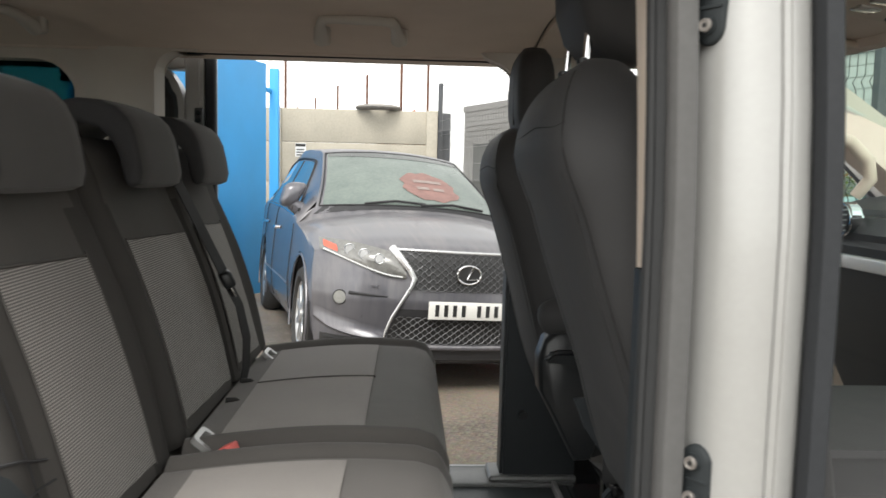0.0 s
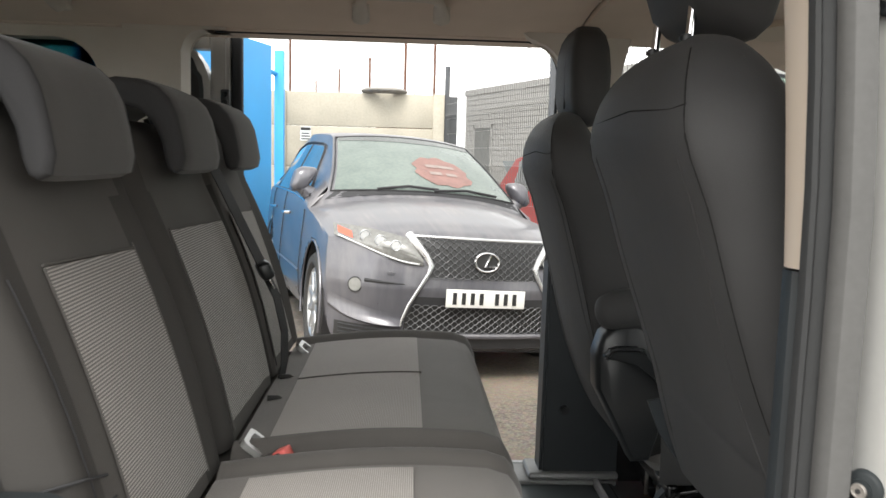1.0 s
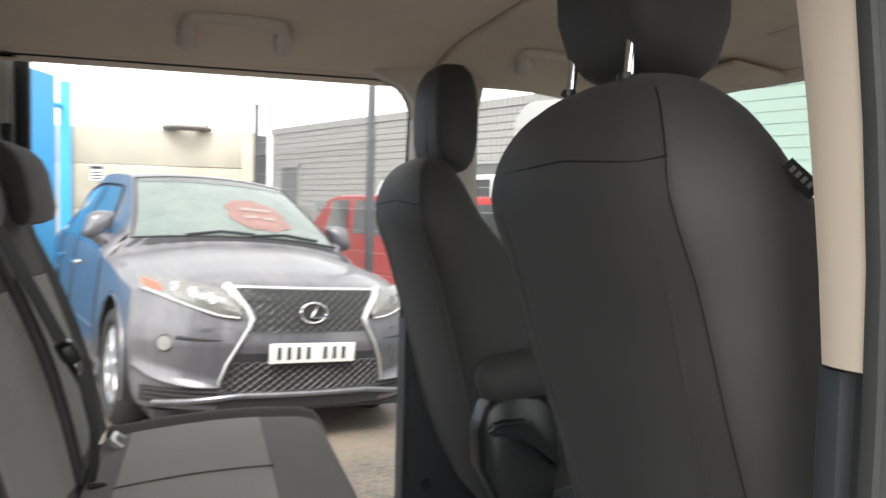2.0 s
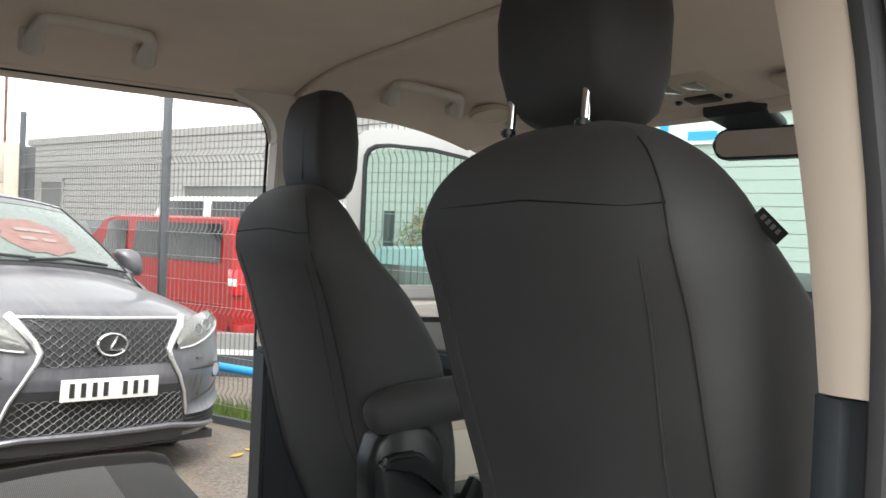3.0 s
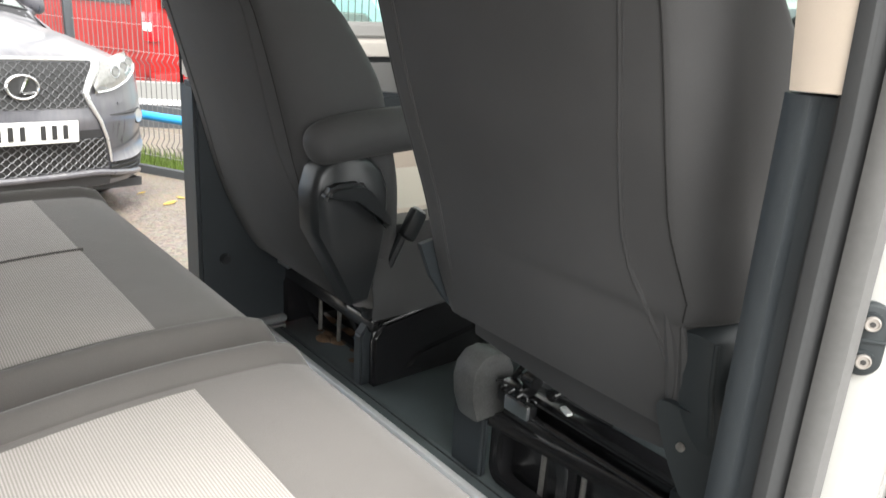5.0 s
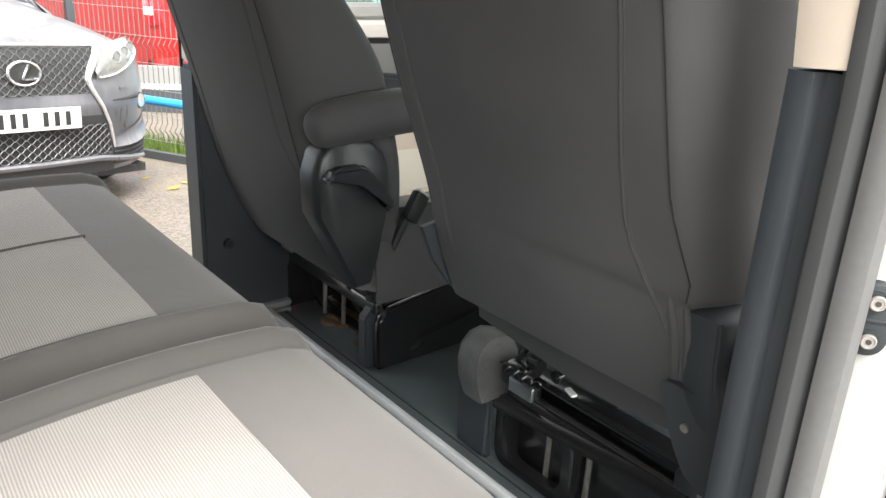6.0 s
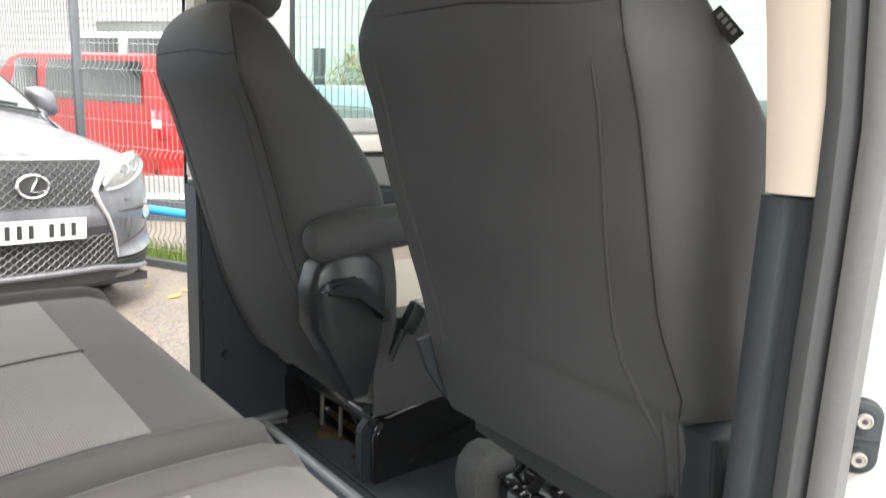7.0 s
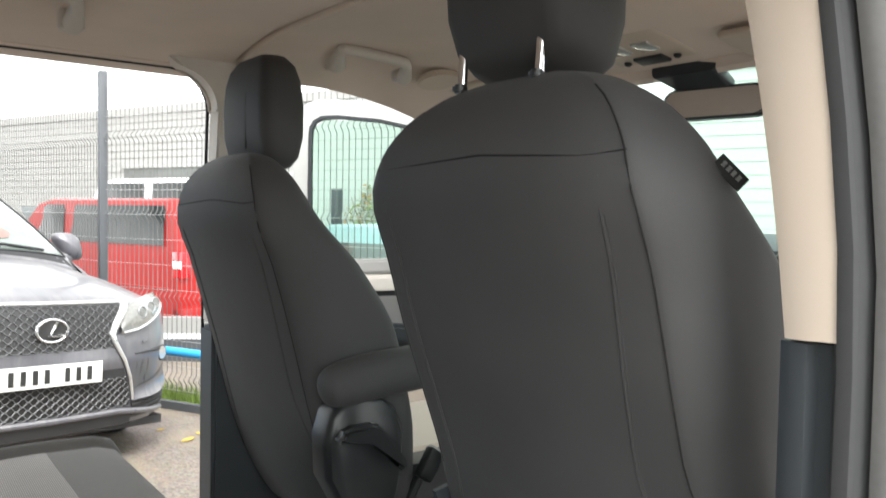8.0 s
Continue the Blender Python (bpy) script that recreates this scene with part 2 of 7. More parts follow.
M = dict(
    cover=mat("black_seat_cover", (0.044, 0.044, 0.045), 0.68, var=0.16, fine=900, bump=0.18, fold=0.18, sheen=0.05, spec=0.2),
    cover_side=mat("dark_grey_seat_cover", (0.045, 0.044, 0.043), 0.65, var=0.12, fine=900, bump=0.12, fold=0.10, sheen=0.07, spec=0.35),
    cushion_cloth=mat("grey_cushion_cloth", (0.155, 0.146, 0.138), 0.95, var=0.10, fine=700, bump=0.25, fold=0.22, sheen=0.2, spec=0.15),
    seam_thread=mat("black_seam", (0.020, 0.020, 0.020), 0.9, var=0.1, spec=0.1, bump=0.0),
    side_cloth=mat("shaded_side_and_seam_cloth", (0.046, 0.046, 0.048), 0.9, var=0.12, fine=700, bump=0.2, spec=0.2),
    bolster=mat("darkened_bolster_cloth", (0.056, 0.053, 0.050), 0.92, var=0.12, fine=700, bump=0.25, fold=0.15, spec=0.2),
    roll_cloth=mat("dark_roll_cloth", (0.100, 0.094, 0.089), 0.92, var=0.12, fine=700, bump=0.25, fold=0.22, sheen=0.2, spec=0.2),
    # cushion panels: backrest weave in a paler copy, their stronger light put in
    weave_lit_seat=weave_mat("ribbed_grey_cloth_lit", (0.27, 0.253, 0.238), (0.48, 0.452, 0.426), 0.0034),
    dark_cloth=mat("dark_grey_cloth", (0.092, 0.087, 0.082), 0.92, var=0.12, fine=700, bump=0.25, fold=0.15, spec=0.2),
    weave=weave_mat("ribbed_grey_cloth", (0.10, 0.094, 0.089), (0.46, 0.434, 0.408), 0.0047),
    black_plastic=mat("black_plastic", (0.013, 0.0145, 0.016), 0.38, var=0.15, fine=500, spec=0.45, bump=0.1),
    grey_plastic=mat("dark_grey_plastic", (0.026, 0.031, 0.035), 0.48, var=0.12, fine=600, spec=0.4, bump=0.1),
    worn_plastic=mat("worn_grey_plastic", (0.085, 0.086, 0.085), 0.55, var=0.45, scale=18, fine=300, bump=0.2),
    gloss_black=mat("glossy_black_metal", (0.012, 0.012, 0.013), 0.22, var=0.2, bump=0.05, spec=0.6),
    rust=mat("dusty_rust", (0.10, 0.06, 0.032), 0.95, var=0.6, scale=60, fine=300, bump=0.8),
    chrome=mat("chrome", (0.75, 0.75, 0.76), 0.12, 1.0, var=0.05, bump=0),
    satin_chrome=mat("satin_chrome", (0.66, 0.66, 0.66), 0.28, 0.75, var=0.08, bump=0),
    steel=mat("brushed_steel", (0.45, 0.46, 0.47), 0.35, 1.0, var=0.1, bump=0.05),
    headliner=mat("beige_headliner", (0.66, 0.565, 0.495), 0.95, var=0.07, fine=900, bump=0.2, spec=0.1),
    beige=mat("beige_trim", (0.55, 0.47, 0.39), 0.6, var=0.05, fine=900, bump=0.06),
    beige_grey=mat("grey_beige_trim", (0.54, 0.505, 0.465), 0.7, var=0.06, fine=900, bump=0.06),
    floor=mat("grey_vinyl_floor", (0.07, 0.084, 0.088), 0.42, var=0.25, scale=9, fine=350, bump=0.25),
    silver=mat("silver_paint", (0.34, 0.34, 0.33), 0.38, 0.15, var=0.05, scale=3, bump=0.0, coat=0.5),
    belt_grey=mat("grey_door_lining", (0.27, 0.265, 0.258), 0.6, var=0.06, fine=900, bump=0.06),
    door_grey=mat("dark_door_lining", (0.16, 0.157, 0.153), 0.65, var=0.08, fine=900, bump=0.06),
    seal_lip=mat("pale_door_seal", (0.095, 0.094, 0.093), 0.7, var=0.12, scale=9, spec=0.25, bump=0.1),
    bolt_steel=mat("dull_bolt_steel", (0.30, 0.28, 0.26), 0.5, 0.7, var=0.2, scale=60, bump=0.1),
    moulded=mat("moulded_dark_plastic", (0.022, 0.026, 0.028), 0.58, var=0.12, fine=600, spec=0.25, bump=0.12),
    worn_alloy=mat("dull_grey_sill", (0.22, 0.225, 0.225), 0.4, 0.3, var=0.2, scale=12, fine=200, bump=0.1),
    worn_steel=mat("dull_worn_steel", (0.20, 0.19, 0.18), 0.5, 0.5, var=0.3, scale=60, bump=0.1),
    aluminium=mat("worn_aluminium", (0.62, 0.63, 0.64), 0.4, 0.3, var=0.1, fine=200, bump=0.05),
    rubber=mat("black_rubber", (0.025, 0.027, 0.03), 0.7, var=0.2, spec=0.25, bump=0.1),
    seal=mat("grey_door_seal", (0.034, 0.035, 0.036), 0.75, var=0.1, spec=0.25, bump=0.1),
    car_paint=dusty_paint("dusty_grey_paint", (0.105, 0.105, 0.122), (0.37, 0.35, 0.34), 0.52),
    car_glass=mat("car_window", (0.07, 0.085, 0.085), 0.12, 0.0, var=0.3, scale=3, bump=0.0, spec=1.0, coat=1.0),
    car_dark=mat("unpainted_plastic", (0.025, 0.025, 0.027), 0.6, bump=0.1),
    screen=mat("dusty_windscreen", (0.12, 0.155, 0.138), 0.25, 0.0, var=0.15, scale=3, fine=40, bump=0.0, spec=0.7, coat=0.4, dirt=(0.18, 0.215, 0.19)),
    lamp_clear=mat("headlamp_glass", (0.36, 0.36, 0.34), 0.15, 0.2, var=0.15, scale=25, bump=0, coat=1.0),
    lamp_lens=mat("headlamp_lens", (0.26, 0.26, 0.255), 0.10, 0.6, var=0.2, scale=40, bump=0, coat=1.0),
    lamp_bowl=mat("headlamp_bowl", (0.20, 0.198, 0.186), 0.18, 0.2, var=0.3, scale=40, bump=0, coat=1.0),
    mesh_metal=mat("grey_grille_mesh", (0.15, 0.15, 0.155), 0.45, 0.5, var=0.1, bump=0),
    van_glass=mat("dark_van_window", (0.022, 0.025, 0.025), 0.12, 0.0, var=0.3, scale=3, bump=0.0, spec=0.35),
    amber=mat("amber_reflector", (0.66, 0.12, 0.07), 0.3, var=0.1, bump=0, coat=0.6),
    tyre=mat("tyre_rubber", (0.032, 0.031, 0.030), 0.85, var=0.25, bump=0.2),
    alloy=mat("alloy_rim", (0.5, 0.5, 0.5), 0.35, 0.8, var=0.12, bump=0),
    plate=mat("number_plate_white", (0.78, 0.77, 0.73), 0.4, var=0.03, bump=0),
    ink=mat("black_ink", (0.02, 0.02, 0.02), 0.5, bump=0),
    blue=mat("blue_painted_steel", (0.04, 0.345, 0.74), 0.45, var=0.08, scale=2, bump=0.05),
    concrete=mat("weathered_concrete", (0.43, 0.395, 0.325), 0.92, var=0.16, scale=2.5, fine=40, bump=0.4),
    rusty=mat("rusty_steel", (0.13, 0.065, 0.045), 0.9, var=0.35, scale=8, bump=0.3),
    post=mat("dark_grey_post", (0.06, 0.065, 0.072), 0.6, var=0.15, bump=0.1),
    wire=mat("grey_mesh_wire", (0.10, 0.10, 0.10), 0.6, 0.2, var=0.1, bump=0),
    cladding=mat("grey_cladding", (0.27, 0.27, 0.26), 0.8, var=0.07, scale=1.0, fine=30, bump=0.15),
    clad_pale=mat("pale_cladding", (0.42, 0.44, 0.42), 0.7, var=0.05, scale=1.0, fine=30, bump=0.1),
    dark_hole=mat("dark_opening", (0.10, 0.105, 0.10), 0.7, bump=0.1),
    red=mat("red_paint", (0.30, 0.009, 0.008), 0.45, 0.0, var=0.08, scale=2, bump=0, spec=0.25, coat=0.25),
    tail=mat("red_lamp", (0.55, 0.004, 0.012), 0.2, bump=0, coat=1.0),
    white=mat("white_paint", (0.75, 0.76, 0.76), 0.35, var=0.04, bump=0, coat=0.4),
    pale_blue=mat("pale_blue_paint", (0.38, 0.55, 0.58), 0.35, 0.2, var=0.05, bump=0, coat=0.5),
    brick=mat("red_brick", (0.36, 0.11, 0.07), 0.9, var=0.25, scale=6, bump=0.3),
    leaf=mat("leaves", (0.13, 0.165, 0.055), 0.8, var=0.5, scale=9, bump=0.1),
    leaf_dry=mat("dry_yellow_leaf", (0.48, 0.33, 0.07), 0.8, var=0.3, scale=30, bump=0.1),
    leaf_rust=mat("autumn_leaves", (0.27, 0.16, 0.075), 0.8, var=0.5, scale=9, bump=0.1),
    grass=mat("verge_grass", (0.14, 0.21, 0.04), 0.9, var=0.4, scale=9, bump=0.2),
    red_button=mat("red_buckle_button", (0.78, 0.17, 0.15), 0.4, var=0.05, bump=0),
    belt=mat("black_webbing", (0.014, 0.014, 0.015), 0.7, fine=600, bump=0.3),
    tint=glass_mat("tinted_glass", (0.0022, 0.015, 0.019)),
    smoke=glass_mat("smoked_glass", (0.62, 0.68, 0.67)),
    green_glass=glass_mat("green_glass", (0.66, 0.82, 0.755)),
    door_glass=glass_mat("door_window_glass", (0.53, 0.665, 0.60)),
    lit_wire=mat("lit_cross_wire", (0.42, 0.42, 0.41), 0.5, 0.3, var=0.15, bump=0),
    ground=ground_mat(),
    dusty_tyre=mat("dusty_old_tyre", (0.23, 0.218, 0.20), 0.95, var=0.3, scale=10, bump=0.3),
    pad_cloth=mat("charcoal_headrest_cloth", (0.062, 0.060, 0.058), 0.95, var=0.10, fine=700, bump=0.25, fold=0.18, sheen=0.15, spec=0.15),
    screen_top=mat("grey_screen_band", (0.10, 0.108, 0.104), 0.25, var=0.2, scale=4, bump=0, spec=0.7, coat=0.4),
    faded_print=mat("faded_pale_print", (0.27, 0.22, 0.20), 0.5, var=0.2, scale=20, bump=0),
    sticker=mat("faded_red_sticker", (0.225, 0.125, 0.108), 0.4, var=0.25, scale=14, bump=0),
)
M["green_glass"].use_backface_culling = False


# ---- building helpers ----
def root_matrix(ob):
    m = Matrix.Identity(4)
    while ob is not None:
        m = ob.matrix_basis @ m
        ob = ob.parent
    return m


def thing(name, base, label, category, group="", kind="", rz=0.0, rx=0.0, ry=0.0):
    ob = new(name)
    ob.empty_display_size = 0.1
    ob.matrix_basis = pose(*base, rx, ry, rz)
    return tagged(ob, label, category, group, kind)


def part(name, bm, material, parent=None, label="", local=False, smooth=True, angle=40):
    """Links a bmesh, given in world places (or local ones), as one mesh under a thing or a part."""
    me = bpy.data.meshes.new(name)
    if parent is not None and not local:
        bm.transform(root_matrix(parent).inverted())
    bmesh.ops.recalc_face_normals(bm, faces=bm.faces)
    bm.to_mesh(me)
    bm.free()
    me.materials.append(material)
    if smooth:
        me.shade_smooth()
        me.set_sharp_from_angle(angle=radians(angle))
    ob = new(name, me)
    ob.parent = parent
    return tagged(ob, label)


def solo(name, bm, material, label, category, kind="", group="", smooth=True, base=None, angle=40):
    """One mesh that is a whole thing, with its origin at its base."""
    if base is None:
        lo = [min(v.co[i] for v in bm.verts) for i in range(3)]
        hi = [max(v.co[i] for v in bm.verts) for i in range(3)]
        base = ((lo[0] + hi[0]) / 2, (lo[1] + hi[1]) / 2, lo[2])
    bm.transform(Matrix.Translation([-c for c in base]))
    ob = part(name, bm, material, None, "", True, smooth, angle)
    ob.location = base
    return tagged(ob, label, category, group, kind)


def box(x0, x1, y0, y1, z0, z1, bevel=0.0, seg=2):
    bm = bmesh.new()
    bmesh.ops.create_cube(bm, size=1)
    for v in bm.verts:
        v.co = ((x0 + x1) / 2 + v.co.x * (x1 - x0), (y0 + y1) / 2 + v.co.y * (y1 - y0), (z0 + z1) / 2 + v.co.z * (z1 - z0))
    if bevel:
        bmesh.ops.bevel(bm, geom=list(bm.edges), offset=bevel, segments=seg, profile=0.5, affect="EDGES")
    return bm


def moved(bm, m):
    bm.transform(m)
    return bm


def joined(*bms):
    out = bmesh.new()
    for b in bms:
        me = bpy.data.meshes.new("tmp")
        b.to_mesh(me)
        out.from_mesh(me)
        bpy.data.meshes.remove(me)
        b.free()
    return out


def loft(rings, cap=True, closed=True):
    bm = bmesh.new()
    rows = [[bm.verts.new(p) for p in ring] for ring in rings]
    n = len(rows[0])
    for a, b in zip(rows, rows[1:]):
        for i in range(n if closed else n - 1):
            j = (i + 1) % n
            bm.faces.new((a[i], a[j], b[j], b[i]))
    if cap and closed:
        bm.faces.new(rows[0][::-1])
        bm.faces.new(rows[-1])
    return bm


def grid(fn, us, vs, uv=False):
    """A sheet through fn(u, v), with the two parameters as its UV in metres where asked."""
    bm = bmesh.new()
    rows = [[bm.verts.new(fn(u, v)) for v in vs] for u in us]
    layer = bm.loops.layers.uv.new("UVMap") if uv else None
    for i in range(len(us) - 1):
        for j in range(len(vs) - 1):
            f = bm.faces.new((rows[i][j], rows[i + 1][j], rows[i + 1][j + 1], rows[i][j + 1]))
            if uv:
                for loop, (a, b) in zip(f.loops, ((i, j), (i + 1, j), (i + 1, j + 1), (i, j + 1))):
                    loop[layer].uv = (us[a], vs[b])
    return bm


def thick(bm, depth):
    """Gives a sheet a thickness, along its normals."""
    bmesh.ops.recalc_face_normals(bm, faces=bm.faces)
    bmesh.ops.solidify(bm, geom=list(bm.faces), thickness=depth)
    return bm


def tube(points, r, n=10, cap=True):
    pts = [Vector(p) for p in points]
    rings = []
    side = None
    for i, p in enumerate(pts):
        d = (pts[min(i + 1, len(pts) - 1)] - pts[max(i - 1, 0)]).normalized()
        if side is None:
            side = d.orthogonal().normalized()
        side = (side - d * side.dot(d)).normalized()
        up = d.cross(side)
        rad = r[i] if isinstance(r, (list, tuple)) else r
        rings.append([p + (side * math.cos(2 * math.pi * k / n) + up * math.sin(2 * math.pi * k / n)) * rad for k in range(n)])
    return loft(rings, cap)


def disc_ring(c, axis, r, depth, n=28, bevel=0.0):
    """A cylinder round an axis from a centre."""
    a = Vector(axis).normalized()
    bm = tube([Vector(c) - a * depth / 2, Vector(c) + a * depth / 2], r, n)
    if bevel:
        es = [e for e in bm.edges if len(e.link_faces) == 2 and any(len(f.verts) > 4 for f in e.link_faces)]
        bmesh.ops.bevel(bm, geom=es, offset=bevel, segments=2, affect="EDGES")
    return bm


def torus(c, axis, R, r, n=32, m=10, squash=1.0):
    a = Vector(axis).normalized()
    s = a.orthogonal().normalized()
    t = a.cross(s)
    rings = []
    for i in range(n):
        w = 2 * math.pi * i / n
        out = s * math.cos(w) + t * math.sin(w)
        rings.append([Vector(c) + out * (R + r * math.cos(2 * math.pi * k / m)) + a * (r * squash * math.sin(2 * math.pi * k / m)) for k in range(m)])
    rings.append(rings[0])
    bm = loft(rings, cap=False)
    bmesh.ops.remove_doubles(bm, verts=bm.verts, dist=1e-5)
    return bm


def prism(poly, axis, a, b, bevel=0.0, seg=2):
    """A flat outline drawn along an axis: (y, z) for x, (x, z) for y, (x, y) for z."""
    def at(p, w):
        return {"x": (w, p[0], p[1]), "y": (p[0], w, p[1]), "z": (p[0], p[1], w)}[axis]
    bm = loft([[at(p, a) for p in poly], [at(p, b) for p in poly]])
    if bevel:
        bmesh.ops.bevel(bm, geom=list(bm.edges), offset=bevel, segments=seg, affect="EDGES")
    return bm


def rounded(w, d, r, n=6, power=None):
    """A rounded outline, w by d, about the origin."""
    out = []
    for cx, cy, a0 in ((w / 2 - r, d / 2 - r, 0), (-w / 2 + r, d / 2 - r, 90), (-w / 2 + r, -d / 2 + r, 180), (w / 2 - r, -d / 2 + r, 270)):
        for k in range(n + 1):
            a = radians(a0 + 90 * k / n)
            out.append((cx + r * math.cos(a), cy + r * math.sin(a)))
    return out


def span(a, b, n):
    return [a + (b - a) * i / (n - 1) for i in range(n)]


def smooth_of(pairs):
    """A smooth curve through the pairs, with no overshoot."""
    xs, ys = np.array([p[0] for p in pairs]), np.array([p[1] for p in pairs])
    h, d = np.diff(xs), np.diff(ys) / np.diff(xs)
    m = np.zeros(len(xs))
    m[0], m[-1] = d[0], d[-1]
    for k in range(1, len(xs) - 1):
        if d[k - 1] * d[k] > 0:
            w1, w2 = 2 * h[k] + h[k - 1], h[k] + 2 * h[k - 1]
            m[k] = (w1 + w2) / (w1 / d[k - 1] + w2 / d[k])

    def at(x):
        x = min(max(x, xs[0]), xs[-1])
        k = min(int(np.searchsorted(xs, x, side="right")) - 1, len(h) - 1)
        t = (x - xs[k]) / h[k]
        return float((2 * t ** 3 - 3 * t * t + 1) * ys[k] + (t ** 3 - 2 * t * t + t) * h[k] * m[k] + (3 * t * t - 2 * t ** 3) * ys[k + 1] + (t ** 3 - t * t) * h[k] * m[k + 1])

    return at


def curve_of(pairs):
    xs, ys = [p[0] for p in pairs], [p[1] for p in pairs]
    return lambda x: float(np.interp(x, xs, ys))

# ---- the ground ----
def ground_z(x, y):
    """A yard that falls gently away beyond the van's far side."""
    k = min(1.0, max(0.0, (y - 1.2) / 1.6))
    fall = min(max(x, -3.0), 4.0)
    return k * max(-0.42, 0.04 - 0.045 * fall - 0.035 * (y - 3.5)) + 0.010 * noise.noise((x * 0.7, y * 0.7, 0))


def uneven(n, reach):
    return [math.copysign(abs(t) ** 3 * reach, t) + t * 6 for t in span(-1, 1, n)]


tagged(part("ground", grid(lambda x, y: (x, y + 3, ground_z(x, y + 3)), uneven(121, 400), uneven(121, 400)), M["ground"]),
       "worn damp asphalt yard with gravel and silt", "ground", kind="structure")

# ---- the van: floor, shell and linings ----
NEAR, FAR = -0.807, 0.76          # inner faces of the centre pillars
FLOOR = 0.465
solo("floor", box(-2.1, 0.258, -0.88, 0.84, FLOOR - 0.05, FLOOR, 0.004), M["floor"], "dark grey vinyl van floor", "floor", "structure")
solo("floor_front", box(0.318, 1.9, -0.88, 0.84, FLOOR - 0.05, FLOOR - 0.004, 0.004), M["floor"], "dark grey vinyl floor under the front seats", "floor", "structure")
solo("trim_floor_edge", box(0.272, 0.318, -0.82, 0.80, FLOOR - 0.01, FLOOR + 0.004, 0.002), M["floor"], "grey threshold strip across the floor", "trim", "structure")
solo("trim_floor_groove", box(0.304, 0.307, -0.82, 0.655, FLOOR - 0.004, FLOOR + 0.006, 0.001), M["rubber"], "thin dark joint in the floor covering", "trim", "structure")
solo("trim_floor_edge_metal", box(0.259, 0.274, -0.82, 0.80, FLOOR - 0.01, FLOOR + 0.016, 0.003), M["aluminium"], "bright metal edge of the floor strip", "trim", "structure")
solo("sill_far", joined(box(-1.05, 0.9, 0.76, 0.87, FLOOR - 0.06, FLOOR - 0.004, 0.008), box(-1.05, 0.9, 0.875, 0.94, FLOOR - 0.14, FLOOR - 0.05, 0.01)), M["steel"], "silver door sill of the far sliding door", "sill", "structure")
solo("sill_tread_far", joined(box(-1.0, 0.33, 0.66, 0.80, FLOOR - 0.006, FLOOR + 0.012, 0.006), box(0.06, 0.34, 0.672, 0.80, FLOOR + 0.008, FLOOR + 0.030, 0.010, 3)), M["worn_alloy"], "grey tread plate along the far door sill", "sill", "structure")
solo("sill_near", box(-1.05, 0.1, -1.0, -0.885, FLOOR - 0.10, FLOOR - 0.01, 0.01), M["silver"], "silver door sill of the near sliding door", "sill", "structure")
solo("underbody", box(-2.1, 2.4, -0.95, 0.88, 0.24, 0.40, 0.03), M["black_plastic"], "black underside of the van", "underbody", "structure")


# ceiling: the lining curves down to the header over each door
def lining(y, drop=0.048):
    mid, half = (NEAR + FAR) / 2, (FAR - NEAR) / 2
    t = abs(y - mid) / half
    return 1.872 - (drop if y > 0 else 0.082) * max(0, (t - 0.55) / 0.45) ** 2


def lining_front(x, y):
    k = min(1, (x - 0.17) / 0.15)
    return (lining(y) - 1.872) * (1 - k) + 0.58 * k * (lining(y, 0.082) - 1.872)


YS = span(NEAR - 0.02, FAR + 0.02, 33)
bm = grid(lambda x, y: (x, y, lining(y)), span(-2.08, 0.16, 24), YS)
solo("ceiling", thick(bm, 0.02), M["headliner"], "beige-grey cloth headliner of the van", "headliner", "structure")
bm = grid(lambda x, y: (x - 0.28 * (y + 0.025) ** 2 * (x - 0.17) / 0.78, y, 1.862 + lining_front(x, y) - 0.06 * max(0, (x - 0.45) / 0.5) ** 2), span(0.17, 0.95, 27), YS)
solo("ceiling_front", thick(bm, 0.02), M["headliner"], "beige headliner over the front seats", "headliner", "structure")
bm = tube([(0.165, y, lining(y) - 0.006) for y in YS], 0.006, 6)
solo("trim_roof_joint", bm, M["beige_grey"], "joint between the two headliners", "trim", "structure")

# outer roof and body sides
solo("roof", grid(lambda x, y: (x, y, 1.99 - 0.09 * (abs(y + 0.025) / 0.94) ** 4 - 0.12 * max(0, (x - 0.5) / 0.5) ** 2), span(-2.16, 1.05, 16), span(-0.97, 0.92, 16)), M["silver"], "silver steel roof of the van", "roof", "structure")
for name, y0, y1 in (("wall_header_far", FAR, 0.92), ("wall_header_near", -0.97, NEAR + 0.04)):
    solo(name, box(-2.1, 0.28 if y0 > 0 else 0.92, y0, y1, 1.797 if y0 > 0 else 1.785, 1.90, 0.010), M["headliner"], "lined roof rail over the doors", "roof rail", "structure")


def shell_side(name, y_in, y_out, label):
    """The rear body side behind the sliding door: panel below, window opening, pillar."""
    lo, hi = min(y_in, y_out), max(y_in, y_out)
    bm = joined(box(-2.1, -1.05, lo, hi, 0.27, 1.30), box(-1.24, -1.05, lo, hi, 1.30, 1.80), box(-2.1, -2.0, lo, hi, 1.30, 1.80), box(-2.0, -1.24, lo, hi, 1.765, 1.80))
    return solo(name, bm, M["beige_grey"], label, "van side", "structure")


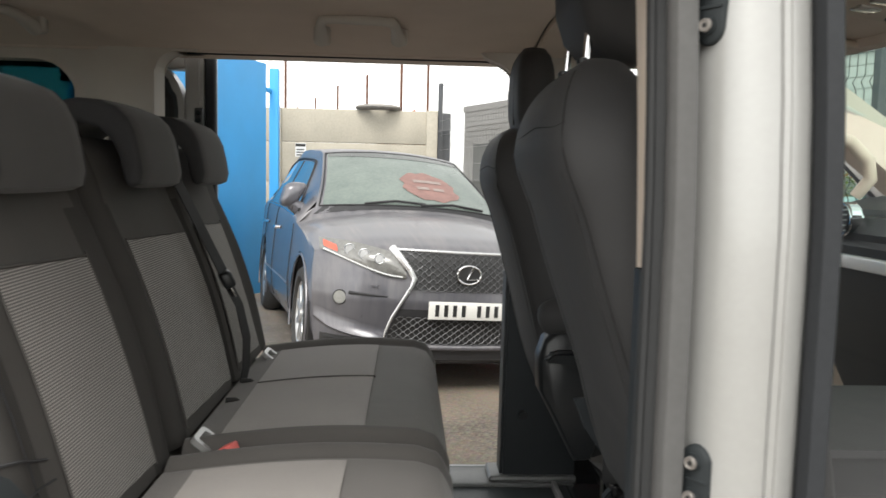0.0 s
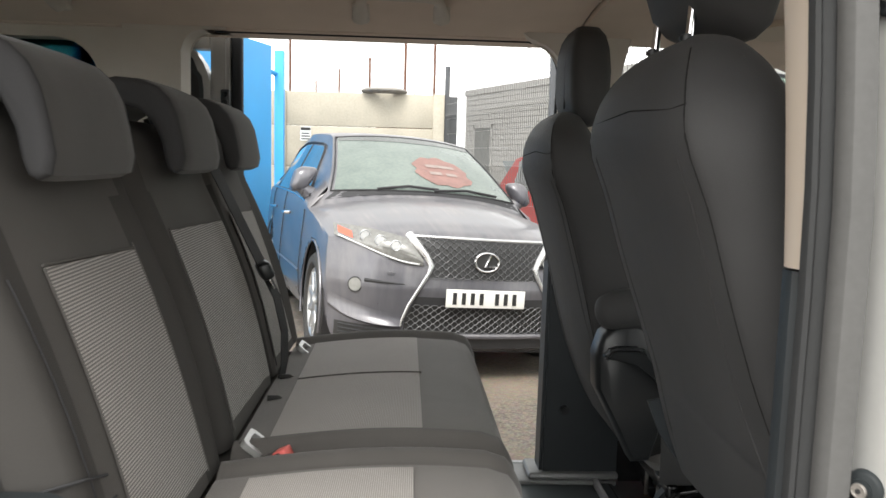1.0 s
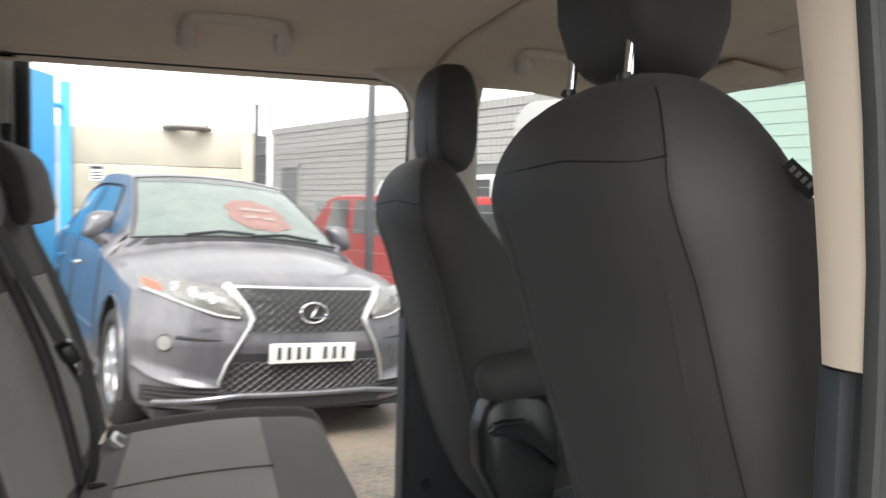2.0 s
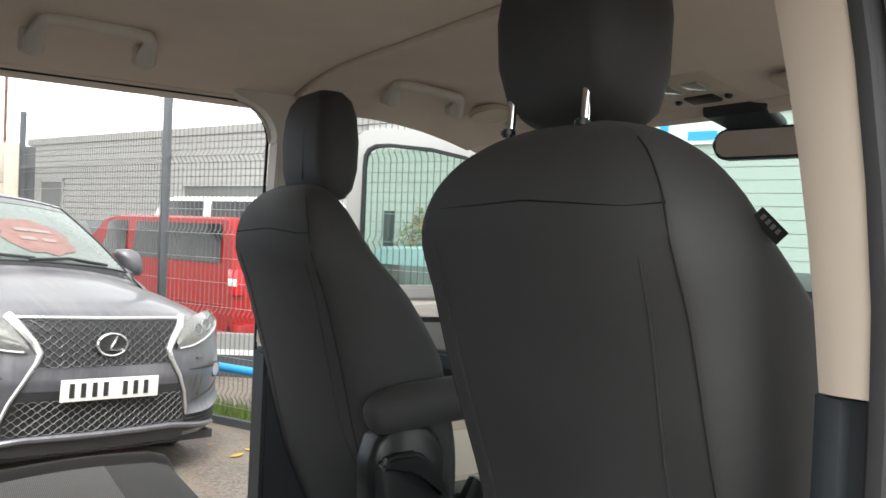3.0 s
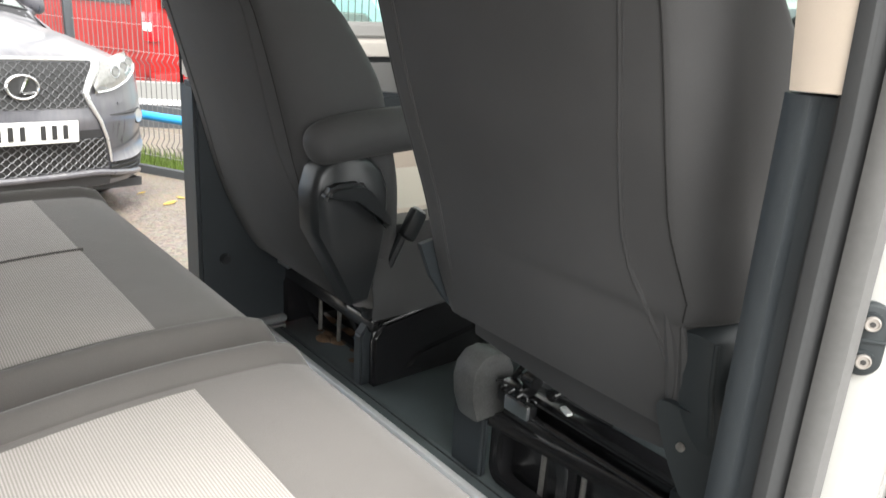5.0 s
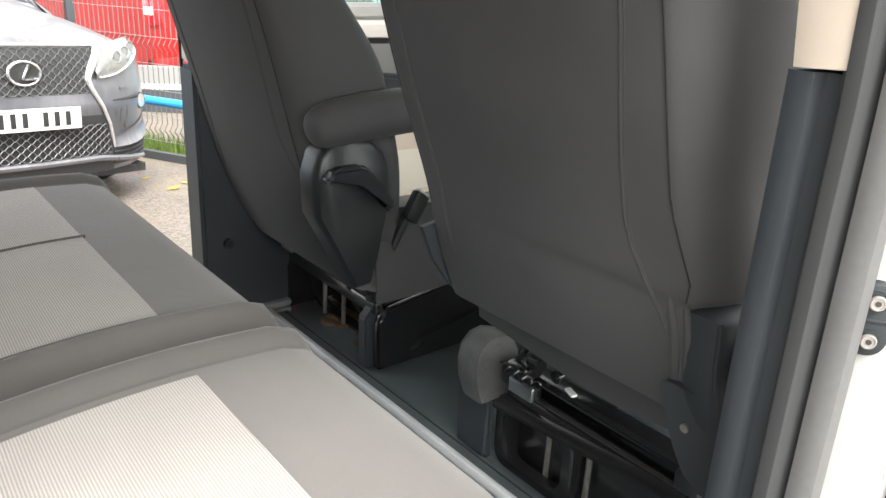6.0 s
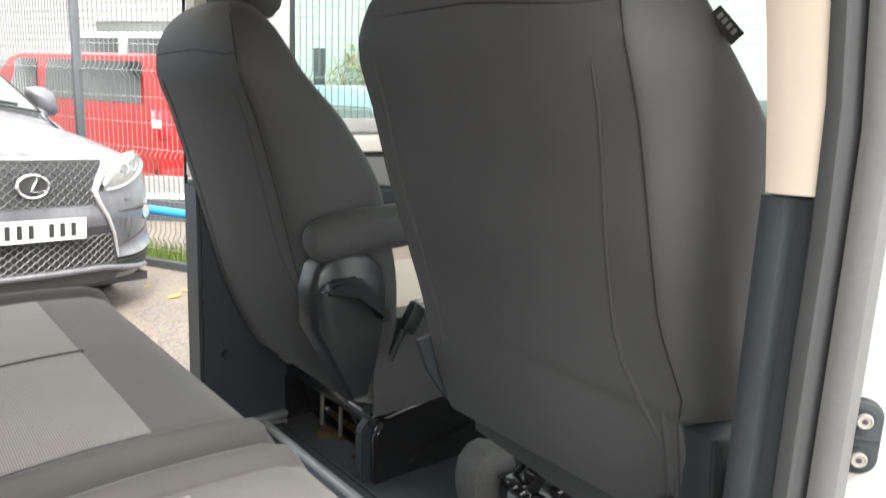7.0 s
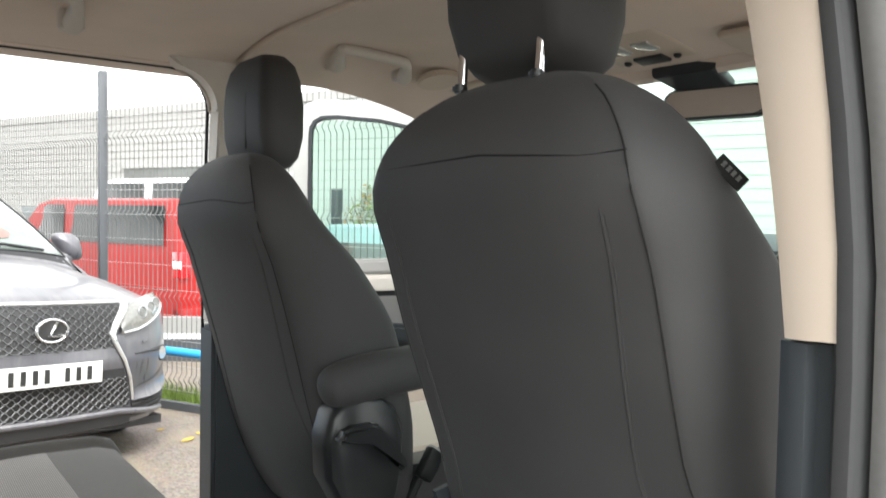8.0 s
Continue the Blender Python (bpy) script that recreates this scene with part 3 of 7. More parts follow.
shell_side("wall_rear_far", 0.78, 0.92, "lined rear side of the van")
shell_side("wall_rear_near", -0.84, -0.97, "lined rear side of the van")
for name, y in (("window_rear_far", 0.85), ("window_rear_near", -0.90)):
    solo(name, box(-2.0, -1.24, y - 0.003, y + 0.003, 1.30, 1.765), M["tint"], "dark tinted rear side window", "window", "structure").visible_shadow = False
for name, y0, y1 in (("trim_window_corner_far", 0.782, 0.90), ("trim_window_corner_near", -0.95, -0.842)):
    pts = [(-1.235, 1.77), (-1.36, 1.77)] + [(-1.36 + 0.125 * math.sin(radians(a)), 1.64 + 0.125 * math.cos(radians(a))) for a in span(0, 90, 8)]
    solo(name, prism(pts, "y", y0, y1), M["beige_grey"], "rounded corner of the rear window lining", "trim", "structure")
# unseen window opening added in the tailgate, to light the seat backs
solo("wall_back", joined(box(-2.18, -2.1, -0.97, 0.92, 0.27, 1.22), box(-2.18, -2.1, -0.97, 0.92, 1.76, 1.90), box(-2.18, -2.1, -0.97, -0.72, 1.22, 1.76), box(-2.18, -2.1, 0.67, 0.92, 1.22, 1.76)), M["beige_grey"], "lined tailgate of the van", "tailgate", "structure")
solo("window_back", box(-2.143, -2.137, -0.72, 0.67, 1.22, 1.76), M["smoke"], "unseen smoked tailgate window, added to let light in", "window", "structure")

# rear edge of the far doorway: rounded upper corner of the lining
pts = [(-0.992, 0.42), (-0.992, 1.735)] + [(-0.992 + 0.062 * (1 - math.cos(radians(a))), 1.735 + 0.062 * math.sin(radians(a))) for a in span(0, 90, 9)] + [(-0.86, 1.797), (-0.86, 1.83), (-1.16, 1.83), (-1.16, 0.42)]
solo("trim_door_rear_far", prism(pts, "y", 0.755, 0.86, 0.004), M["beige_grey"], "grey lining round the rear of the far doorway", "trim", "structure")
slot = thing("belt_guide", (-1.10, 0.745, 1.54), "black seat-belt guide slot in the rear pillar lining", "belt guide")
part("bezel", prism([(-1.10 + p[0], 1.58 + p[1]) for p in rounded(0.09, 0.06, 0.028)], "y", 0.733, 0.755, 0.004), M["beige_grey"], slot)
part("slot", prism([(-1.10 + p[0], 1.58 + p[1]) for p in rounded(0.06, 0.03, 0.014)], "y", 0.729, 0.745, 0.003), M["black_plastic"], slot)
# forward edge of the far doorway, over the centre pillar
corner = [(0.124 - 0.10 * (1 - math.cos(radians(a))), 1.697 + 0.10 * math.sin(radians(a))) for a in span(0, 90, 9)]
pts = [(0.185, 0.42), (0.187, 1.30), (0.194, 1.697)] + [(x + 0.07, z + 0.006) for x, z in corner] + [(0.02, 1.83), (0.33, 1.83), (0.29, 1.70), (0.34, 1.10), (0.34, 0.42)]
solo("pillar_far", prism(pts, "y", 0.79, 0.90), M["silver"], "silver centre pillar by the far doorway", "pillar", "structure")
up = [(0.108, 1.155), (0.113, 1.40), (0.126, 1.690)] + [(x + 0.004, z - 0.004) for x, z in corner] + [(-0.02, 1.83), (0.33, 1.83), (0.29, 1.69), (0.32, 1.155)]
solo("trim_pillar_far_upper", prism(up, "y", 0.72, 0.785, 0.006), M["beige_grey"], "grey-beige upper trim of the far centre pillar", "trim", "structure")
lowp = [(0.096, FLOOR), (0.100, 1.15), (0.32, 1.15), (0.45, 0.82), (0.47, FLOOR)]
solo("trim_pillar_far_lower", prism(lowp, "y", 0.69, 0.785, 0.01), M["grey_plastic"], "dark grey lower trim of the far centre pillar", "trim", "structure")
bm = tube([(0.107, 0.79, 0.42), (0.111, 0.79, 1.30), (0.122, 0.79, 1.697)] + [(x - 0.002, 0.79, z) for x, z in corner] + [(-0.9, 0.79, 1.797)], 0.0045, 8)
solo("seal_far_door", bm, M["rubber"], "black rubber seal round the far doorway", "door seal", "structure")


# near centre pillar: beige upper trim, dark lower trim, seal, silver face with strikers
def lean(z):
    d = max(0, z - 1.336)
    return 0.10 * d + 0.20 * d * d


def splay(y, z):
    """How far the outer edges of the pillar stand out towards the roof."""
    return -0.06 * max(0, z - 1.30) * min(1, max(0, (-0.83 - y) / 0.026))


def pillar_strip(section, zs, grow=None):
    return loft([[(x + (grow(z, x) if grow else 0), y + lean(z) + splay(y, z), z) for x, y in section] for z in zs])


ZS = span(1.336, 1.84, 8)
upper = lambda sec, zs: loft([[(x, y + lean(z) + splay(y, z), z + (0.06 * max(0, NEAR - y) if z < 1.34 else 0)) for x, y in sec] for z in zs])
solo("trim_pillar_near_upper", upper([(0.051, NEAR), (0.044, -0.828), (0.043, -0.856), (0.08, -0.856), (0.20, -0.82), (0.20, NEAR)], ZS), M["beige"], "smooth beige upper trim of the near centre pillar", "trim", "structure")
solo("trim_pillar_near_lower", pillar_strip([(0.052, NEAR + 0.004), (0.046, -0.815), (0.049, -0.828), (0.058, -0.834), (0.058, -0.850), (0.043, -0.860), (0.08, -0.860), (0.20, -0.82), (0.20, NEAR + 0.004)], span(FLOOR, 1.334, 10)), M["grey_plastic"], "dark grey lower trim of the near centre pillar", "trim", "structure")
solo("seal_near_door", pillar_strip([(0.048, -0.852), (0.043, -0.860), (0.0445, -0.867), (0.049, -0.872), (0.057, -0.874), (0.061, -0.878), (0.072, -0.879), (0.083, -0.874), (0.080, -0.852)], span(0.40, 1.84, 14)), M["seal"], "dark rubber door seal on the near pillar", "door seal", "structure")
solo("seal_near_lip", pillar_strip([(0.060, -0.879), (0.0545, -0.881), (0.0535, -0.887), (0.0545, -0.897), (0.059, -0.903), (0.068, -0.905), (0.080, -0.903), (0.086, -0.876), (0.073, -0.880)], span(0.40, 1.84, 14)), M["seal_lip"], "pale grey outer lip of the near door seal", "door seal", "structure")
solo("seal_near_inner", pillar_strip([(0.0405, -0.857), (0.0395, -0.864), (0.0405, -0.8700), (0.0445, -0.8725), (0.0475, -0.870), (0.0425, -0.863), (0.042, -0.858)], span(FLOOR, 1.84, 14)), M["seal"], "dark rubber inner lip of the near door seal", "door seal", "structure")
solo("pillar_near", pillar_strip([(0.081, -0.851), (0.085, -0.872), (0.099, -0.906), (0.103, -0.913), (0.110, -0.920), (0.122, -0.927), (0.146, -0.930), (0.152, -0.929), (0.154, -0.925), (0.156, -0.929), (0.162, -0.929), (0.163, -0.9265), (0.165, -0.929), (0.180, -0.928), (0.189, -0.920), (0.194, -0.851)], span(0.34, 1.86, 14)), M["silver"], "silver painted centre pillar between the near doors", "pillar", "structure")
solo("seal_front_door", pillar_strip([(0.187, -0.925), (0.183, -0.938), (0.187, -0.950), (0.202, -0.953), (0.212, -0.938), (0.212, -0.855), (0.197, -0.855), (0.194, -0.918)], span(0.34, 1.86, 14)), M["rubber"], "black rubber front door seal on the near pillar", "door seal", "structure")


def striker(z, h):
    """A striker plate on the slanting face of the pillar."""
    m = pose(0.100, -0.898 + lean(z) + splay(-0.9, z), z, 0, 0, -57)
    s = thing("door_striker", (0.100, -0.898 + lean(z) + splay(-0.9, z), z - h / 2), "black door striker plate with two bolts on the pillar", "striker", "door strikers")
    ring = lambda y, k: [(p[0] * (1 - k / 0.017), y, p[1] * (1 - 2 * k / h)) for p in rounded(0.034, h, 0.0165, 8)]
    pl = part("plate", moved(loft([ring(0.002, 0.0), ring(-0.008, 0.0), ring(-0.0105, 0.0008), ring(-0.012, 0.003)]), m), M["moulded"], s)
    part("ridge", moved(box(-0.0155, 0.0155, -0.0135, -0.010, -0.002, 0.002, 0.001), m), M["moulded"], pl)
    for dz in (-0.0185, 0.0185):
        b = part("bolt", moved(disc_ring((0, -0.0135, dz), (0, 1, 0), 0.0098, 0.006, 20, 0.002), m), M["moulded"], s)
        part("bolt_head", moved(joined(disc_ring((0, -0.0165, dz), (0, 1, 0), 0.0072, 0.004, 16, 0.001), torus((0, -0.0185, dz), (0, 1, 0), 0.0058, 0.0011, 18, 6)), m), M["bolt_steel"], b)
        part("socket", moved(disc_ring((0, -0.0188, dz), (0, 1, 0), 0.0028, 0.001, 6, 0.0002), m), M["ink"], b)


striker(1.608, 0.076)
striker(1.125, 0.072)

# far sliding door, slid back along the body
door = thing("sliding_door_far", (-1.4, 1.02, 0.36), "silver sliding door with tinted window, slid open", "van door")
part("door_skin", prism([(-0.872, 0.38), (-0.872, 1.85), (-0.96, 1.86), (-0.96, 1.28), (-1.9, 1.28), (-1.9, 0.38)], "y", 1.015, 1.05), M["silver"], door)
part("front_edge", prism([(-0.898, 0.38), (-0.898, 1.86), (-0.958, 1.86), (-0.958, 0.38)], "y", 0.955, 1.04, 0.012), M["silver"], door)
part("edge_seal", box(-0.897, -0.862, 0.975, 1.012, 0.40, 1.852, 0.010, 3), M["rubber"], door)
part("top_rail", box(-1.9, -0.96, 0.97, 1.048, 1.77, 1.85, 0.01), M["silver"], door)
part("inner_panel", box(-1.88, -0.965, 0.93, 1.005, 0.42, 1.36, 0.02), M["grey_plastic"], door)
for k, (g, m) in enumerate(((0.0, "silver"), (0.016, "grey_plastic"), (0.034, "seal"), (0.052, "grey_plastic"))):
    x0 = -0.957 - g
    w = 0.020 if k < 3 else 0.026
    arc = [(x0, 1.36), (x0, 1.64)] + [(x0 - 0.14 * (1 - math.cos(radians(a))), 1.64 + (0.16 - g) * math.sin(radians(a))) for a in span(0, 90, 7)] + [(-1.36, 1.80 - g)]
    back = [(x - w * (1 if z < 1.74 else 0.5), z - (w if z > 1.69 else 0)) for x, z in reversed(arc)]
    part("window_surround", prism(arc + back, "y", 0.950 + 0.008 * k, 1.012), M[m], door)
part("pane", box(-1.9, -1.04, 1.014, 1.020, 1.28, 1.77), M["green_glass"], door, "green-tinted window pane").visible_shadow = False
latch = part("latch", box(-0.922, -0.892, 0.935, 0.965, 1.558, 1.642, 0.006), M["black_plastic"], door)
for z in (1.575, 1.60, 1.625):
    part("latch_bolt", disc_ring((-0.907, 0.932, z), (0, 1, 0), 0.008, 0.012, 14, 0.002), M["gloss_black"], latch)

# passenger door, swung open; local x runs from its hinge along the door
pdoor = thing("passenger_door", (1.68, 0.90, 0.40), "silver front passenger door, swung open, with a clear window", "van door", rz=180 - 39)
L = 1.16


def dpart(name, poly, y0, y1, m, bevel=0.0, label=""):
    return part(name, prism(poly, "y", y0, y1, bevel), M[m], pdoor, label, True)


dpart("door_skin", [(0.0, 0.0), (L, 0.0), (L, 0.80), (0.0, 0.86)], -0.06, -0.02, "silver", 0.01)
dpart("inner_panel", [(0.03, 0.03), (L - 0.03, 0.03), (L - 0.03, 0.74), (0.03, 0.80)], -0.02, 0.05, "black_plastic", 0.02)
dpart("lower_strip", [(0.03, 0.572), (L - 0.03, 0.545), (L - 0.03, 0.575), (0.03, 0.602)], -0.02, 0.060, "belt_grey", 0.008)
dpart("upper_panel", [(0.03, 0.604), (L - 0.03, 0.577), (L - 0.03, 0.715), (0.03, 0.760)], -0.02, 0.054, "door_grey", 0.01)
dpart("belt_trim", [(0.02, 0.762), (L - 0.02, 0.717), (L - 0.02, 0.785), (0.02, 0.840)], -0.02, 0.058, "beige_grey", 0.012)
dpart("belt_cap", [(0.02, 0.842), (L - 0.02, 0.787), (L - 0.02, 0.850), (0.02, 0.895)], -0.02, 0.034, "belt_grey", 0.012)
outer = [(L, 0.80), (L, 1.37), (L - 0.012, 1.425), (L - 0.045, 1.468), (L - 0.085, 1.484), (L - 0.17, 1.489), (L - 0.34, 1.476), (0.66, 1.442), (0.50, 1.37), (0.05, 0.86)]
inner = [(0.13, 0.86), (0.54, 1.315), (0.68, 1.385), (L - 0.34, 1.414), (L - 0.17, 1.427), (L - 0.11, 1.423), (L - 0.078, 1.405), (L - 0.063, 1.375), (L - 0.06, 1.33), (L - 0.06, 0.80)]
glass = [(0.145, 0.86), (0.55, 1.304), (0.685, 1.373), (L - 0.34, 1.402), (L - 0.17, 1.415), (L - 0.114, 1.411), (L - 0.088, 1.396), (L - 0.075, 1.370), (L - 0.072, 1.33), (L - 0.072, 0.80)]
dpart("window_frame", outer + inner, -0.05, -0.005, "silver", 0.006)
dpart("window_seal", inner[::-1] + glass, -0.043, 0.0, "rubber")
dpart("pane", [(0.14, 0.83), (L - 0.07, 0.78), (L - 0.07, 1.37), (L - 0.12, 1.41), (L - 0.34, 1.405), (0.69, 1.378), (0.55, 1.31)], -0.028, -0.024, "door_glass", 0, "green-tinted side window").visible_shadow = False
dpart("door_pocket", [(0.10, 0.10), (L - 0.08, 0.10), (L - 0.08, 0.48), (0.10, 0.50)], 0.045, 0.062, "beige", 0.012)
dpart("armrest", [(0.25, 0.52), (0.85, 0.55), (0.85, 0.62), (0.25, 0.60)], 0.05, 0.11, "grey_plastic", 0.015)

# front end: windscreen, pillars, dash, nose
ws = lambda s, y: (0.93 + 1.06 * s - 0.16 * abs(y + 0.025) ** 2, y * (1 + 0.06 * s), 1.80 - 0.42 * s)
solo("windscreen", thick(grid(lambda s, y: ws(s, y), span(0, 1, 10), span(-0.74, 0.70, 12)), 0.006), M["green_glass"], "raked green-tinted windscreen", "windscreen", "structure").visible_shadow = False
solo("ceiling_front_edge", tube([(0.93 - 0.28 * abs(y + 0.025) ** 2, y, 1.79) for y in span(-0.76, 0.72, 12)], 0.026, 8), M["headliner"], "front edge of the headliner over the windscreen", "headliner", "structure")
for name, y in (("pillar_front_far", 0.72), ("pillar_front_near", -0.78)):
    sgn = 1 if y > 0 else -1
    rings = []
    for s in span(0, 1, 8):
        c = ws(s, y)
        rings.append([(c[0] + p[0], c[1] + p[1] + sgn * 0.03, c[2]) for p in rounded(0.10, 0.09, 0.03, 3)])
    solo(name, loft(rings), M["beige_grey"], "grey-beige lining of the windscreen pillar", "pillar", "structure")
dash = [(1.16, 0.92), (1.10, 1.08), (1.07, 1.28), (1.12, 1.36), (1.28, 1.405), (1.90, 1.36), (1.98, 0.50), (1.36, 0.50)]
solo("dashboard", prism(dash, "y", -0.81, 0.75, 0.02), M["grey_plastic"], "dark grey moulded dashboard", "dashboard", "structure")
nose = [(2.02, 1.34), (2.35, 1.20), (2.62, 1.02), (2.72, 0.70), (2.66, 0.30), (1.99, 0.30), (1.99, 1.34)]
solo("wall_front", prism(nose, "y", -0.95, 0.90, 0.06, 3), M["silver"], "silver bonnet and nose of the van", "van front", "structure")
solo("door_frame_front_far", box(0.35, 1.9, 0.80, 0.92, 0.27, FLOOR - 0.01, 0.01), M["silver"], "silver sill of the passenger doorway", "sill", "structure")
# upper rail over the passenger doorway, falling to the front
rail = [(0.27, 1.80), (0.37, 1.812), (0.48, 1.814), (0.58, 1.808), (0.67, 1.795), (0.80, 1.767), (1.05, 1.69), (1.32, 1.47), (1.62, 1.22), (1.72, 1.25), (1.50, 1.52), (1.15, 1.745), (0.9, 1.85), (0.27, 1.87)]
solo("wall_front_rail_far", prism(rail, "y", 0.72, 0.88, 0.008), M["headliner"], "lined roof rail over the passenger doorway", "roof rail", "structure")
solo("wall_front_rail_near", prism(rail, "y", -0.93, -0.78, 0.008), M["headliner"], "lined roof rail over the driver doorway", "roof rail", "structure")


# ---- inside the van ----
def half_round(c, hw, ht, xr, xf, r, n=5):
    """A level rounded outline between xr (behind) and xf (ahead) and hw to either side of c."""
    w, d = 2 * hw, xf - xr
    r = min(r, 0.48 * w, 0.48 * d)
    return [((xr + xf) / 2 + p[1], c + p[0], ht) for p in rounded(w, d, r, n)]


back_x = smooth_of([(0.60, 0.235), (0.66, 0.205), (0.80, 0.150), (1.0, 0.098), (1.2, 0.040), (1.31, 0.004), (1.35, 0.005), (1.39, 0.014), (1.42, 0.032), (1.437, 0.056)])
back_t = smooth_of([(0.60, 0.10), (0.66, 0.15), (0.72, 0.19), (0.9, 0.235), (1.05, 0.235), (1.2, 0.19), (1.32, 0.125), (1.39, 0.09), (1.425, 0.055), (1.437, 0.02)])
back_w = smooth_of([(0.60, 0.225), (0.63, 0.252), (0.72, 0.266), (0.9, 0.270), (1.1, 0.274), (1.25, 0.268), (1.33, 0.247), (1.38, 0.21), (1.41, 0.165), (1.43, 0.11), (1.437, 0.07)])


CORNER = 0.040   # how round the edges of a front backrest are


seam_in = smooth_of([(0.60, 0.020), (0.7, 0.025), (0.8, 0.03), (0.97, 0.047), (1.15, 0.042), (1.3, 0.030), (1.41, 0.016), (1.437, 0.010)])


def creased(c, w, z, xr, xf, r, n, swell=0.0):
    """A level outline, rounded but for the sewn corner beside the near door."""
    pts = half_round(c, w, z, xr, xf, r, n)
    off, d = min(seam_in(z), 0.5 * w), min(0.085, 0.6 * (xf - xr))
    slope = [(xr + d * (1 - k / n) ** 1.4, c - w - swell + off * (k / n) ** 1.7, z) for k in range(n + 1)]
    return pts[:2 * (n + 1)] + slope + pts[3 * (n + 1):]


def front_seat(c, lift, armrest):
    s = thing("front_seat", (0.45, c, FLOOR), "front seat in a black fitted cover with headrest" + (" and folded armrest" if armrest else ""), "seat", "front seats")
    zs = ([0.60, 0.615, 0.64] if armrest else []) + ([0.66, 0.69, 0.72] if armrest else [0.702, 0.712, 0.73]) + span(0.76, 1.30, 19) + [1.315, 1.33, 1.345, 1.36, 1.372, 1.384, 1.394, 1.403, 1.411, 1.418, 1.424, 1.429, 1.433, 1.4355, 1.437]
    bulge = (lambda z: 0.0) if armrest else smooth_of([(0.60, 0.0), (0.88, 0.0), (1.0, 0.010), (1.12, 0.018), (1.30, 0.020), (1.37, 0.014), (1.437, 0.004)])
    swell = (lambda z: 0.0) if armrest else smooth_of([(0.60, 0.0), (0.74, 0.0), (0.80, -0.006), (0.868, -0.008), (0.876, 0.004), (0.884, 0.013), (0.90, 0.018), (0.93, 0.014), (1.02, 0.0), (1.10, 0.0), (1.437, 0.0)])
    if not armrest:
        zs = sorted(zs + [0.866, 0.871, 0.876, 0.881, 0.887, 0.894])
    back = lambda z: back_x(z) - bulge(z)
    bk = part("backrest", loft([creased(c, back_w(z), z, back(z), back_x(z) + back_t(z), CORNER, 9, swell(z)) for z in zs]), M["cover"], s, "black stretch cover on the backrest")
    for side in (-1, 1):
        off = seam_in if side < 0 else curve_of([(0.7, 0.028), (1.41, 0.028)])
        gap = smooth_of([(0.74, 0.008), (0.80, 0.015), (0.96, 0.065), (1.31, 0.042)]) if side < 0 else curve_of([(0.7, 0.036), (1.4, 0.036)])
        def dip(z, o):
            if side < 0:
                return 0.0004
            r = min(CORNER, 0.48 * (back_t(z) + bulge(z)))
            return r - math.sqrt(max(0.0, r * r - max(0.0, r - o) ** 2)) + 0.0006

        line = [(back(z) + dip(z, off(z)), c + side * (back_w(z) + (swell(z) if side < 0 else 0) - off(z)), z) for z in span(0.72 if armrest else 0.88, 1.32, 18)]
        line += [(back(z) + dip(z, off(z)), c + side * (back_w(z) - off(z)), z) for z in span(1.335, 1.405, 6)]
        part("seam", tube(line, 0.0012, 6), M["seam_thread"], bk)
        line = [(back(z) + 0.0022, c + side * (back_w(z) - off(z) - gap(z)), z) for z in span(0.76, 1.31, 14)]
        part("fold", tube(line, [0.001] + [0.0036] * 12 + [0.001], 8), M["cover"], bk)
        line = [(back(z) + 0.0004, c + side * (back_w(z) - off(z) - gap(z) + 0.005), z) for z in span(0.76, 1.31, 14)]
        part("seam", tube(line, 0.0009, 5), M["cover"], bk)
    part("seam", tube([(back(1.338), c + y, 1.338 - 0.010 * abs(y / 0.19) + 0.006 * max(0, -y - 0.17) / 0.05) for y in span(-0.221, 0.215, 24)], 0.0013, 6), M["seam_thread"], bk)
    hr = thing_head(c, s, 0.86, -0.072, 0.033, 1.08) if armrest else thing_head(c + 0.034, s, 0.80, -0.010, 0.018, 1.0, 1.45, 0.010, 0.074, 0.30)
    part("cushion", loft([half_round(c, w, z - (0.11 if armrest else 0), x0, x1, 0.07) for z, w, x0, x1 in ((0.66, 0.22, 0.30, 0.78), (0.70, 0.25, 0.26, 0.82), (0.80, 0.255, 0.26, 0.84), (0.85, 0.245, 0.28, 0.83), (0.875, 0.20, 0.32, 0.78))]), M["cushion_cloth" if armrest else "cover"], s)
    # passenger panel is beige: door light on grey cloth put into its colour
    part("cushion_panel", loft([half_round(c, 0.18, 0.873 - (0.11 if armrest else 0), 0.31, 0.76, 0.05), half_round(c, 0.175, 0.885 - (0.11 if armrest else 0), 0.32, 0.75, 0.05)]), M["beige" if armrest else "cover"], s, "pale ribbed cloth panel")
    if armrest:
        y = c - 0.30
        xs = [0.108 + 0.40 * k for k in span(0, 1, 25)]
        girth = smooth_of([(0.108, 0.012), (0.113, 0.026), (0.122, 0.036), (0.14, 0.043), (0.18, 0.047), (0.26, 0.048), (0.42, 0.045), (0.48, 0.036), (0.50, 0.022), (0.508, 0.008)])
        rise = smooth_of([(0.108, 0.968), (0.16, 0.979), (0.25, 0.989), (0.45, 0.995), (0.508, 0.995)])
        stops = [0.108, 0.110, 0.113, 0.117, 0.122, 0.130] + xs[2:-2] + [0.49, 0.50, 0.505, 0.508]
        part("armrest", tube([(x, y, rise(x)) for x in stops], [girth(x) for x in stops], 18), M["cover"], s)
        cov = [(0.112, 0.80), (0.108, 0.88), (0.122, 0.925), (0.15, 0.948), (0.19, 0.955), (0.235, 0.948), (0.27, 0.92), (0.287, 0.88), (0.288, 0.80), (0.262, 0.68), (0.245, 0.625), (0.205, 0.622), (0.155, 0.72)]
        rings = []
